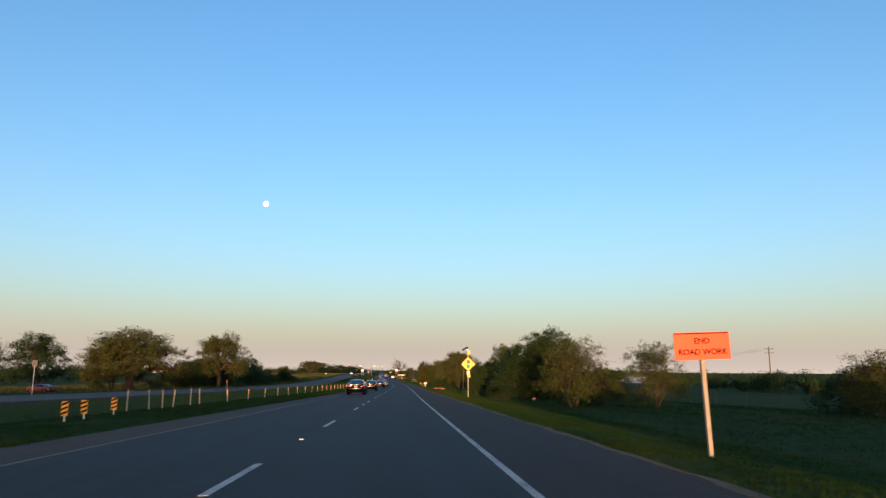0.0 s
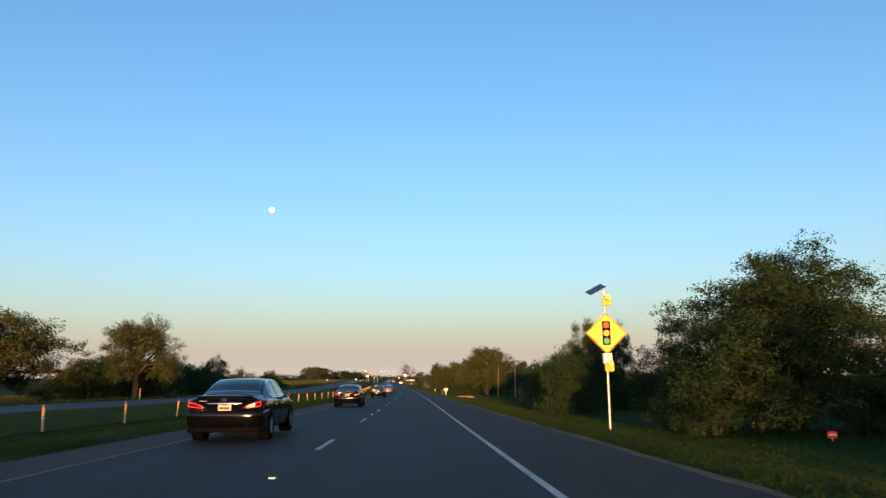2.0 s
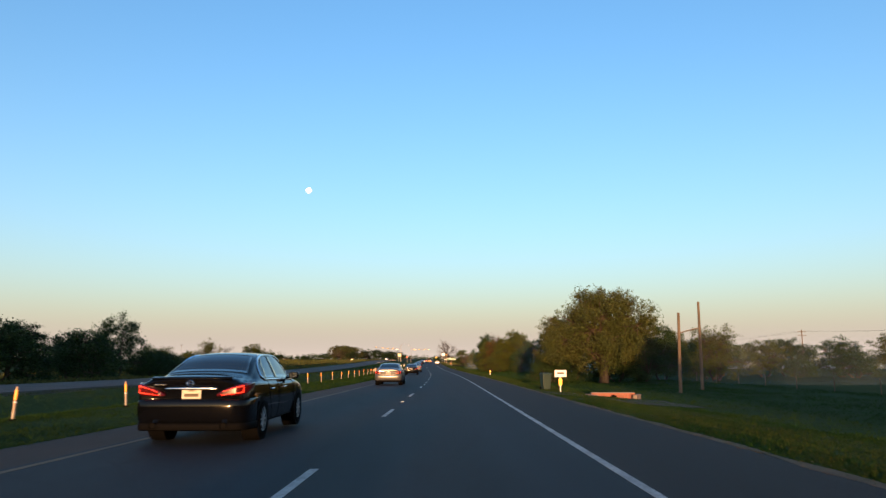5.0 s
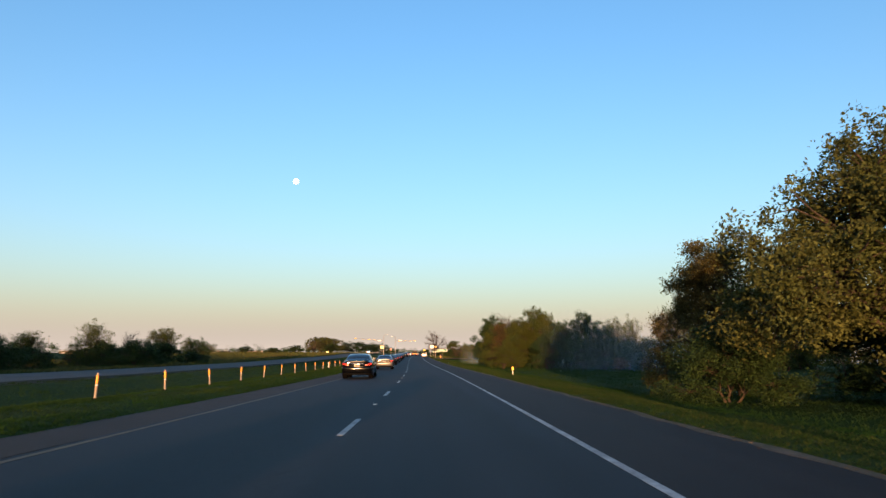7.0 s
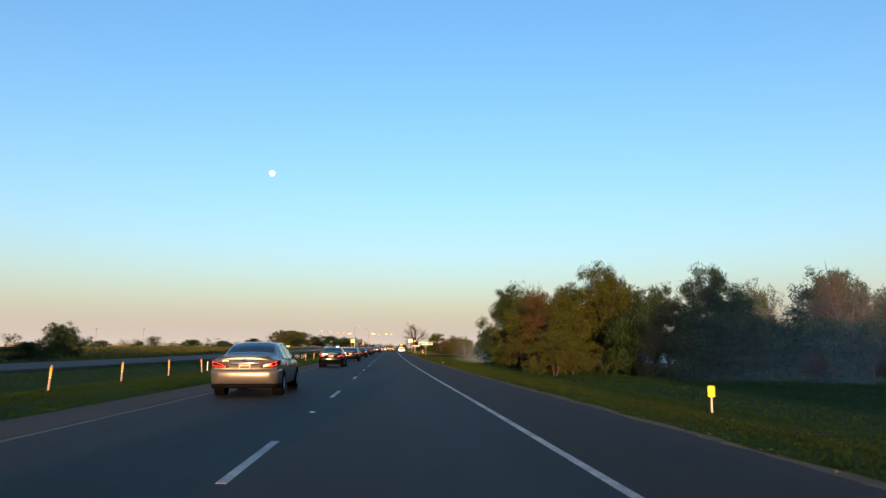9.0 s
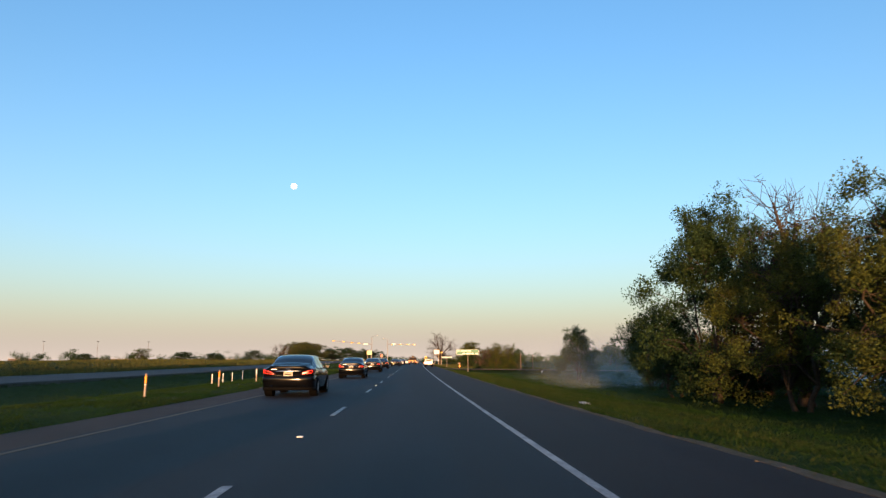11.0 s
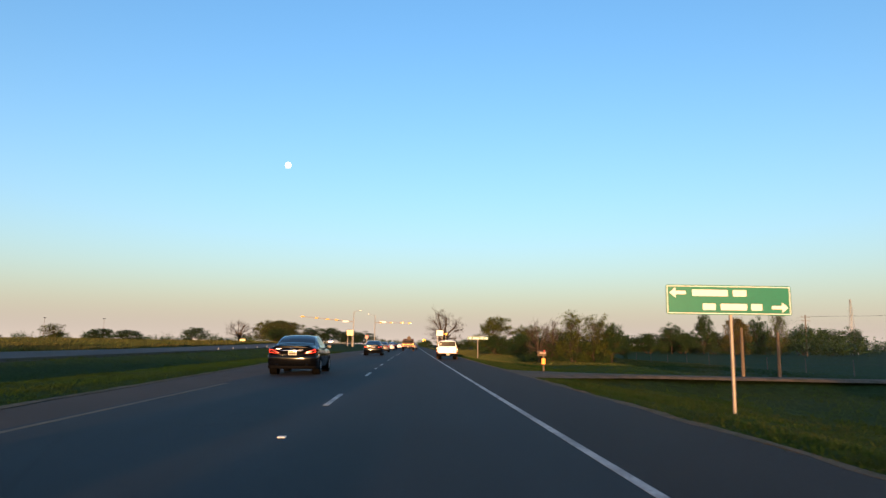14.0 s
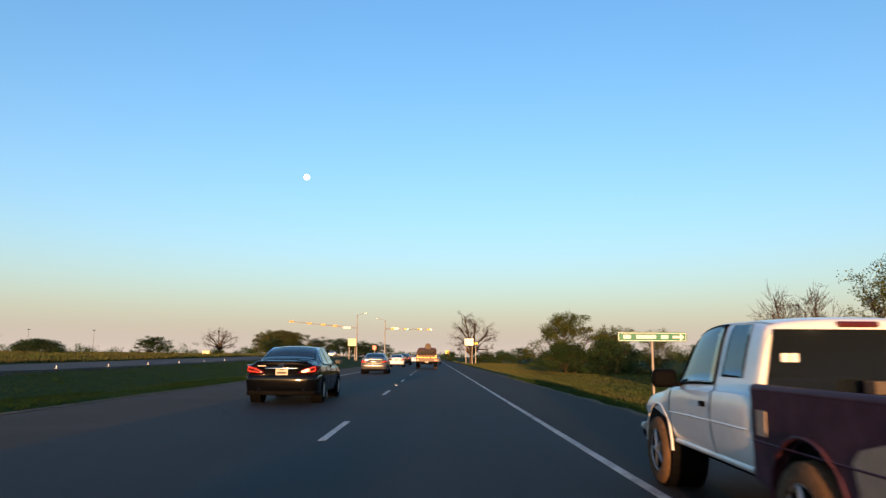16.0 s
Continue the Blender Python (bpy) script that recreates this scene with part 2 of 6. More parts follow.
YELLOW_SIGN = material("yellow_sheeting", (0.90, 0.50, 0.02), 0.45, vary=0.06, scale=2, fine=20)
GREEN_SIGN = material("green_sheeting", (0.0, 0.13, 0.080), 0.45, vary=0.08, scale=2, fine=20)
WHITE_SIGN = material("white_sheeting", (0.62, 0.61, 0.58), 0.45, vary=0.05, scale=2, fine=20)
BLACK = material("black_plastic", (0.003, 0.003, 0.0033), 0.7, vary=0.2)
RED_DOT = material("red_sheeting", (0.6, 0.02, 0.015), 0.4, vary=0.08)
BIN_GREEN = material("dark_green_plastic", (0.004, 0.020, 0.014), 0.5, vary=0.15, scale=2, fine=20)
GREEN_DOT = material("green_lens_print", (0.01, 0.25, 0.12), 0.4, vary=0.08)
AMBER_DOT = material("amber_lens_print", (0.90, 0.33, 0.025), 0.4, vary=0.08)
CONCRETE = material("concrete", (0.20, 0.16, 0.135), 0.9, vary=0.25, scale=1.2, bump=0.4, fine=14)
PANEL = material("solar_cells", (0.02, 0.03, 0.07), 0.15, vary=0.2)
CAR_DARK = material("dark_metallic_paint", (0.0016, 0.0019, 0.0028), 0.09, 0.0, vary=0.06, scale=0.8, fine=60)
CAR_DARK.node_tree.nodes["Principled BSDF"].inputs["Specular IOR Level"].default_value = 0.22
CAR_PALE = material("pale_metallic_paint", (0.42, 0.42, 0.43), 0.3, 0.5, vary=0.05, scale=0.8, fine=60, coat=0.8)
CAR_SILVER = material("silver_metallic_paint", (0.075, 0.074, 0.077), 0.30, 0.4, vary=0.05, scale=0.8, fine=60, coat=0.4)
CAR_WHITE = material("white_car_paint", (0.64, 0.64, 0.63), 0.35, vary=0.06, scale=1.2, fine=8, coat=0.6)
CAR_MAROON = material("faded_maroon_paint", (0.038, 0.011, 0.020), 0.66, vary=0.25, scale=1.5, fine=6, second=(0.058, 0.024, 0.034), coat=0.1)
CAR_ORANGE = material("orange_truck_paint", (0.060, 0.018, 0.007), 0.5, vary=0.15, scale=1.2, fine=8)
CAR_RED = material("dark_red_paint", (0.10, 0.009, 0.007), 0.4, vary=0.1, coat=0.3)
PLATE = material("number_plate_sheet", (0.42, 0.39, 0.34), 0.6, vary=0.1)
PRIMER = material("tan_primer", (0.24, 0.18, 0.135), 0.6, vary=0.15, scale=2, fine=10)
TINT = material("tinted_glass", (0.006, 0.008, 0.010), 0.05, vary=0.02)
CHROME = material("chrome", (0.75, 0.75, 0.76), 0.12, 1.0, vary=0.03)
RUBBER = material("tyre_rubber", (0.0024, 0.0023, 0.0022), 0.85, vary=0.25, scale=6, bump=0.4, fine=40)
MUD_RUBBER = material("muddy_tyre", (0.095, 0.055, 0.030), 0.9, vary=0.3, scale=6, bump=0.4, fine=30)
ALLOY = material("alloy_rim", (0.30, 0.30, 0.31), 0.4, 0.8, vary=0.1)
TAIL_ON = material("lit_tail_lamp", (1.0, 0.05, 0.02), 0.3, vary=0.05, glow=0.42)
TAIL_OFF = material("red_lamp_lens", (0.055, 0.002, 0.003), 0.15, vary=0.1, coat=0.3, glow=0.02)
HEADLAMP = material("lit_headlamp", (1.0, 0.80, 0.45), 0.3, vary=0.02, glow=3.0)
SIGNAL_GREEN = material("lit_green_signal", (0.05, 0.9, 0.6), 0.3, vary=0.02, glow=0.8)
AMBER_LAMP = material("amber_marker_lamp", (1.0, 0.5, 0.08), 0.3, vary=0.02, glow=0.5)
YELLOW_CASE = material("yellow_signal_housing", (0.85, 0.52, 0.05), 0.5, vary=0.08)
MOON_ROCK = material("sunlit_moon", (1.0, 0.97, 0.92), 0.9, vary=0.06, scale=0.02, fine=0.05, glow=0.16)
BRICK_RED = material("red_brick", (0.30, 0.10, 0.07), 0.9, vary=0.2, scale=3, bump=0.4, fine=20)


def wear_tracks(m):
    """Long faint streaks along the lanes, and scattered tar patches."""
    nt = m.node_tree
    b = nt.nodes["Principled BSDF"]
    src = b.inputs["Base Color"].links[0].from_socket
    co = nt.nodes.new("ShaderNodeTexCoord")
    mp = nt.nodes.new("ShaderNodeMapping")
    mp.inputs["Scale"].default_value = (1.3, 0.012, 1.0)
    nt.links.new(co.outputs["Object"], mp.inputs["Vector"])
    nz = nt.nodes.new("ShaderNodeTexNoise")
    nz.inputs["Scale"].default_value, nz.inputs["Detail"].default_value = 1.0, 5
    nt.links.new(mp.outputs[0], nz.inputs["Vector"])
    vo = nt.nodes.new("ShaderNodeTexVoronoi")
    vo.feature, vo.inputs["Scale"].default_value = "DISTANCE_TO_EDGE", 0.16
    nt.links.new(co.outputs["Object"], vo.inputs["Vector"])
    crack = nt.nodes.new("ShaderNodeMapRange")
    crack.inputs[1].default_value, crack.inputs[2].default_value, crack.inputs[3].default_value = 0.0, 0.008, 0.72
    nt.links.new(vo.outputs["Distance"], crack.inputs[0])
    mr = nt.nodes.new("ShaderNodeMapRange")
    mr.inputs[1].default_value, mr.inputs[2].default_value, mr.inputs[3].default_value, mr.inputs[4].default_value = 0.3, 0.7, 0.72, 1.28
    nt.links.new(nz.outputs[0], mr.inputs[0])
    mul = nt.nodes.new("ShaderNodeMath")
    mul.operation = "MULTIPLY"
    nt.links.new(mr.outputs[0], mul.inputs[0])
    nt.links.new(crack.outputs[0], mul.inputs[1])
    hs = nt.nodes.new("ShaderNodeHueSaturation")
    nt.links.new(src, hs.inputs["Color"])
    nt.links.new(mul.outputs[0], hs.inputs["Value"])
    nt.links.new(hs.outputs[0], b.inputs["Base Color"])


for paving in (ASPHALT, SHOULDER, BROWN_SHOULDER):
    paving.node_tree.nodes["Principled BSDF"].inputs["Specular IOR Level"].default_value = 0.2
for plain_leaf in (GROUND, GRASS, RUBBER, BLACK):
    plain_leaf.node_tree.nodes["Principled BSDF"].inputs["Specular IOR Level"].default_value = 0.03
wear_tracks(ASPHALT)
wear_tracks(SHOULDER)


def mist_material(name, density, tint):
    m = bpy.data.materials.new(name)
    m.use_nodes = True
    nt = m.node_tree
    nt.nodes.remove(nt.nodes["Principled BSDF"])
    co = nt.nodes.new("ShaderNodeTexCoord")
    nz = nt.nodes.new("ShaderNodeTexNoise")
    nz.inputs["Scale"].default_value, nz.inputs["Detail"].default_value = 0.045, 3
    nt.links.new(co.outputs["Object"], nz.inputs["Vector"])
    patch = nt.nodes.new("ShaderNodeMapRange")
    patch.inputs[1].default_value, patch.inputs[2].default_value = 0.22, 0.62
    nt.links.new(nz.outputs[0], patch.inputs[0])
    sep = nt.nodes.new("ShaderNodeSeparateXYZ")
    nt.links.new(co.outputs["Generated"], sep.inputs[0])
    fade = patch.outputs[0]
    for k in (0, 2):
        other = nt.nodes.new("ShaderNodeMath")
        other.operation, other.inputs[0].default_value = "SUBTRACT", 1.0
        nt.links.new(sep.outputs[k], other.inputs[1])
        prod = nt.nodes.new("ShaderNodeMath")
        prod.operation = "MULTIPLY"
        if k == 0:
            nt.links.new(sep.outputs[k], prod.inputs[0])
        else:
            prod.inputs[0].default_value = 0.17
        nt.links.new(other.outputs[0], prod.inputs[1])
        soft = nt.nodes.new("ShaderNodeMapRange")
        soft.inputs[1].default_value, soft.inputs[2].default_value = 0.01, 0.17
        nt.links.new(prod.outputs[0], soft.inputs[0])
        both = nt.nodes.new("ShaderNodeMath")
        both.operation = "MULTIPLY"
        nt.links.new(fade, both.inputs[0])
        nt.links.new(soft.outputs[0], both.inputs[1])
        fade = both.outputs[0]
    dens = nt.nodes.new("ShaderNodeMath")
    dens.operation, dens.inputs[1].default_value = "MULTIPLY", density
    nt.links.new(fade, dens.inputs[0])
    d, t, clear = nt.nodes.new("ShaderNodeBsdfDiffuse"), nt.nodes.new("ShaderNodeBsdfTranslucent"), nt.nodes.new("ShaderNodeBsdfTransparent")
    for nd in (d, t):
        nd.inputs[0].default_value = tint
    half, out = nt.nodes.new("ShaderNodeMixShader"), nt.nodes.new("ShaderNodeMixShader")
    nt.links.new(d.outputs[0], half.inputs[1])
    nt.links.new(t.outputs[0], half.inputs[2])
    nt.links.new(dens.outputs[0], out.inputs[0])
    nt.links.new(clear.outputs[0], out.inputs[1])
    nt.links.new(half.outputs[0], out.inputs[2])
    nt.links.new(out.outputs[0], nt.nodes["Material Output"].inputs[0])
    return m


# Bluish haze is painted into these see-through sheets as tint and density.
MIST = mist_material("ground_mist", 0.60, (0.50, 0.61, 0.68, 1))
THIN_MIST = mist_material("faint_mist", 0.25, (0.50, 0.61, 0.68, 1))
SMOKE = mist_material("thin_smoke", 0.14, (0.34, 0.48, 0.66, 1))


# ---- building helpers ----
def link(name, verts, faces, mats, parent=None, label="", smooth=False, index=None):
    me = bpy.data.meshes.new(name)
    me.from_pydata([tuple(v) for v in verts], [], [tuple(f) for f in faces])
    for m in (mats if isinstance(mats, (list, tuple)) else [mats]):
        me.materials.append(m)
    if smooth:
        me.polygons.foreach_set("use_smooth", [True] * len(me.polygons))
    if index is not None:
        me.polygons.foreach_set("material_index", index)
    me.update()
    ob = new(name, me)
    if parent is not None:
        ob.parent = parent
    if label:
        ob["label"] = label
    return ob


def part(name, bm, mat, parent=None, label="", smooth=False):
    me = bpy.data.meshes.new(name)
    if smooth:
        for f in bm.faces:
            f.smooth = True
    bm.normal_update()
    bm.to_mesh(me)
    bm.free()
    me.materials.append(mat)
    ob = new(name, me)
    if parent is not None:
        ob.parent = parent
    if label:
        ob["label"] = label
    return ob


def thing(name, m, label, category, group="", kind=""):
    ob = new(name)
    ob.empty_display_size = 0.2
    ob.matrix_basis = m
    return tagged(ob, label, category, group, kind)


def slab(sx, sy, sz, x=0, y=0, z=0, bevel=0.0, turn=None):
    """A bevelled block whose middle lies at x, y, z."""
    bm = bmesh.new()
    bmesh.ops.create_cube(bm, size=1)
    bmesh.ops.scale(bm, vec=(sx, sy, sz), verts=bm.verts)
    if bevel:
        bmesh.ops.bevel(bm, geom=bm.edges[:], offset=bevel, segments=2, affect="EDGES", profile=0.5)
    m = Matrix.Translation((x, y, z))
    bmesh.ops.transform(bm, matrix=m @ turn.to_4x4() if turn is not None else m, verts=bm.verts)
    return bm


def rod(p, q, r0, r1=None, sides=10):
    p, q = Vector(p), Vector(q)
    r1 = r0 if r1 is None else r1
    bm = bmesh.new()
    d = q - p
    bmesh.ops.create_cone(bm, cap_ends=True, segments=sides, radius1=r0, radius2=r1, depth=d.length)
    bmesh.ops.transform(bm, matrix=Matrix.Translation((p + q) / 2) @ d.to_track_quat("Z", "Y").to_matrix().to_4x4(), verts=bm.verts)
    return bm


def outline(points, depth, y=0.0):
    """A plate in the xz plane with the given outline, facing -y."""
    bm = bmesh.new()
    vs = [bm.verts.new((x, y, z)) for x, z in points]
    f = bm.faces.new(vs)
    r = bmesh.ops.extrude_face_region(bm, geom=[f])
    bmesh.ops.translate(bm, vec=(0, depth, 0), verts=[v for v in r["geom"] if isinstance(v, bmesh.types.BMVert)])
    bmesh.ops.recalc_face_normals(bm, faces=bm.faces[:])
    return bm


def rounded(w, h, r, cx=0.0, cz=0.0, n=4):
    pts = []
    for qx, qz, a0 in ((1, 1, 0), (-1, 1, 90), (-1, -1, 180), (1, -1, 270)):
        for i in range(n + 1):
            a = radians(a0 + 90 * i / n)
            pts.append((cx + qx * (w / 2 - r) + r * math.cos(a), cz + qz * (h / 2 - r) + r * math.sin(a)))
    return pts


def disc(r, cx=0.0, cz=0.0, n=20):
    return [(cx + r * math.cos(2 * math.pi * i / n), cz + r * math.sin(2 * math.pi * i / n)) for i in range(n)]


def lettering(name, text, size, x, y, z, mat, parent):
    """Words as a thin mesh standing in the xz plane, facing -y, centred."""
    cu = bpy.data.curves.new(name, "FONT")
    cu.body, cu.size, cu.align_x, cu.align_y, cu.extrude, cu.offset = text, size, "CENTER", "CENTER", 0.002, 0.003
    tmp = bpy.data.objects.new(name, cu)
    scene.collection.objects.link(tmp)
    bpy.context.view_layer.update()
    me = bpy.data.meshes.new_from_object(tmp.evaluated_get(bpy.context.evaluated_depsgraph_get()))
    bpy.data.objects.remove(tmp)
    me.transform(Matrix.Translation((x, y, z)) @ pose(0, 0, 0, 90))
    me.materials.clear()
    me.materials.append(mat)
    ob = new(name, me)
    ob.parent = parent
    return ob


# ---- ground and road ----
def ribbon(name, l0, l1, s0, s1, top, thick, mat, step=6.0, label="", kind="structure", category="", wobble=0.0, parent=None, outer=None):
    """A strip of surface along the road, with edges of its own."""
    verts, faces = [], []
    n = max(2, int((s1 - s0) / step) + 1)
    for i in range(n):
        s = s0 + (s1 - s0) * i / (n - 1)
        if outer:
            l0, l1 = outer(s)
        w = wobble * noise.noise(Vector((s * 0.7, l0 if not outer else -7.0, 1.0))), wobble * noise.noise(Vector((s * 0.7, l1, 5.0)))
        for l, h in ((l0 + w[0], top - thick), (l0 + w[0], top), (l1 + w[1], top), (l1 + w[1], top - thick)):
            verts.append(on_road(l, s, h + (left_rise(s) if l1 < -20 else 0.0)))
    for i in range(n - 1):
        a, b = 4 * i, 4 * i + 4
        faces += [(a, a + 1, b + 1, b), (a + 1, a + 2, b + 2, b + 1), (a + 2, a + 3, b + 3, b + 2)]
    faces += [(0, 3, 2, 1), (4 * n - 4, 4 * n - 3, 4 * n - 2, 4 * n - 1)]
    ob = link(name, verts, [f[::-1] for f in faces], mat, parent)
    return tagged(ob, label, category, "", kind) if parent is None else ob


cols = [-4000, -2000, -1000, -600, -400, -250, -160, -120, -100, -85, -72, -62, -56, -52, -48, -44, -40, -38, -36.6, -24.4, -23, -21, -19, -17.5, -16, -14.5, -13,
        -12, -11, -10.2, -9.5, -8.8, -8.3, -8.0, -7.6, -6.9, -6.5, 4.1, 4.5, 5, 5.5, 6.2, 7, 7.8, 8.5, 9.4, 10.4, 11.2, 12, 13.2, 14.5, 16, 18, 21, 25, 30, 36, 44, 54,
        70, 90, 120, 160, 250, 400, 600, 1000, 2000, 4000]
stations = [-380, -250, -150, -80, -40] + [-20 + 3.0 * i for i in range(168)] + [490 + 8 * i for i in range(30)] + [740, 780, 840, 920, 1050, 1250, 1600, 2200, 3000, 4200, 5900]
verts = [on_road(l, s, lie(l, s)) for s in stations for l in cols]
nc = len(cols)
faces = [(r * nc + c, r * nc + c + 1, (r + 1) * nc + c + 1, (r + 1) * nc + c) for r in range(len(stations) - 1) for c in range(nc - 1)]
tagged(link("ground", verts, faces, GROUND, smooth=True), "grassy meadow ground with shallow roadside ditches", "ground", "", "structure")
ribbon("road", -5.62, 1.98, -380, 2600, 0.0, 0.4, ASPHALT, label="dark grey asphalt carriageway with two lanes", category="road")
ribbon("road_shoulder", 1.98, 4.35, -380, 2600, -0.004, 0.4, SHOULDER, label="brownish grey paved shoulder beside the road", category="road", wobble=0.06, step=2.0)
ribbon("road_shoulder_inner", -7.0, -5.62, -380, 2600, -0.003, 0.4, BROWN_SHOULDER, label="brownish paved shoulder and turn lane beside the median grass", category="road", wobble=0.08, step=2.0, outer=lambda s: (inner_edge(s), -5.62))
ribbon("gravel_verge_inner", -7.2, -6.95, 330, 470, 0.012, 0.3, GRAVEL, label="crumbling tan gravel edge beside the median grass", category="gravel", wobble=0.12, step=0.5, outer=lambda s: (inner_edge(s) - 0.22, inner_edge(s) + 0.04))
ribbon("gravel_verge", 4.32, 4.50, -20, 560, 0.001, 0.3, GRAVEL, label="crumbling brown gravel edge between asphalt and grass", category="gravel", wobble=0.14, step=0.5)
ribbon("road_opposite", -36.0, -25.0, -380, 2600, -0.10, 0.3, PALE_ASPHALT, label="grey asphalt carriageway beyond the grass median", category="road")
ribbon("edge_line", 1.84, 1.95, -60, 1400, 0.004, 0.1, WHITE_LINE, label="solid white edge line on asphalt", category="road marking", step=3.0)
ribbon("edge_line_yellow", -5.49, -5.38, -60, 393, 0.004, 0.1, YELLOW_LINE, label="worn yellow edge line on asphalt", category="road marking", step=3.0)
ribbon("turn_lane_line", -6.21, -6.10, 454, 560, 0.004, 0.1, WHITE_LINE, label="solid white line beside the turn lane", category="road marking", step=3.0)
dashes = thing("lane_line", pose(0, 0, 0), "broken white lane line of painted dashes", "road marking", "", "structure")
for k in range(-4, 60):
    s = DASH_FIRST + 12.192 * k
    ribbon("dash", -1.81, -1.70, s, s + 3.05, 0.004, 0.1, WHITE_LINE, step=1.5, parent=dashes)
# raised markers between the dashes
marker = None
for k in range(-2, 40):
    s = DASH_FIRST + 12.192 * k + 7.6
    p = on_road(-1.76, s, 0.009)
    if marker is None:
        marker = tagged(part("road_stud", slab(0.10, 0.10, 0.018, bevel=0.005), WHITE_SIGN), "small pale raised reflector stud on asphalt", "road stud", "studs on the lane line")
        marker.matrix_basis = Matrix.Translation(p)
    elif k % 2 == 0:
        copy_thing(marker, Matrix.Translation(p))
# side road and driveway joining from the right
dv = []
for k in range(9):
    l = 4.3 + 1.0 * k
    for q in range(4):
        s = 170.0 + 2.2 * q + (0.9 - 0.1 * k) * (q - 1.5)
        dv.append(on_road(l, s, -0.001 if k == 0 else lie(l, s) + 0.025))
df = [(4 * k + q, 4 * k + 4 + q, 4 * k + 5 + q, 4 * k + 1 + q) for k in range(8) for q in range(3)]
tagged(link("driveway", dv, df, SHOULDER, smooth=True), "short paved driveway apron crossing the verge", "driveway", "", "structure")
tv, tf = [], []
for k in range(19):
    l = 4.3 + 2.0 * k
    flare = 3.4 * max(0.0, 1 - k / 2.5) ** 1.5
    deck = max(-0.002 - 0.012 * (l - 4.3), lie(l, 403.0) + 0.03)
    for q in range(6):
        s = 403.0 + (-1.15, -0.9, -0.35, 0.35, 0.9, 1.15)[q] + flare * (q - 2.5) / 2.5 + 0.2 * math.sin(l * 1.3 + q)
        tv.append(on_road(l, s, deck - 0.10 if q in (0, 5) and k > 0 else deck))
tf = [(6 * k + q, 6 * k + 6 + q, 6 * k + 7 + q, 6 * k + 1 + q) for k in range(18) for q in range(5)]
tagged(link("side_track", tv, tf, GRAVEL, smooth=True), "brown dirt track leaving the road across the field", "track", "", "structure")

# the moon, far off
mv = Matrix.Translation((8 + 4700 * math.sin(radians(MOON_AZ)) * math.cos(radians(MOON_EL)), 215 + 4700 * math.cos(radians(MOON_AZ)) * math.cos(radians(MOON_EL)), 4700 * math.sin(radians(MOON_EL))))
bm = bmesh.new()
bmesh.ops.create_icosphere(bm, subdivisions=4, radius=20.0)
for v in bm.verts:
    v.co *= 1 + 0.006 * noise.noise(v.co * 0.15)
moon = tagged(part("moon", bm, MOON_ROCK, smooth=True), "pale nearly full moon in the morning sky", "moon")
moon.matrix_basis = mv


# ---- trees ----
def tube(verts, faces, path, radii, sides=6):
    base = len(verts)
    for i, (p, r) in enumerate(zip(path, radii)):
        d = (path[min(i + 1, len(path) - 1)] - path[max(i - 1, 0)]).normalized()
        u = d.orthogonal().normalized()
        w = d.cross(u)
        for k in range(sides):
            a = 2 * math.pi * k / sides
            verts.append(p + u * (r * math.cos(a)) + w * (r * math.sin(a)))
    for i in range(len(path) - 1):
        for k in range(sides):
            a, b = base + i * sides + k, base + i * sides + (k + 1) % sides
            faces.append((a, b, b + sides, a + sides))


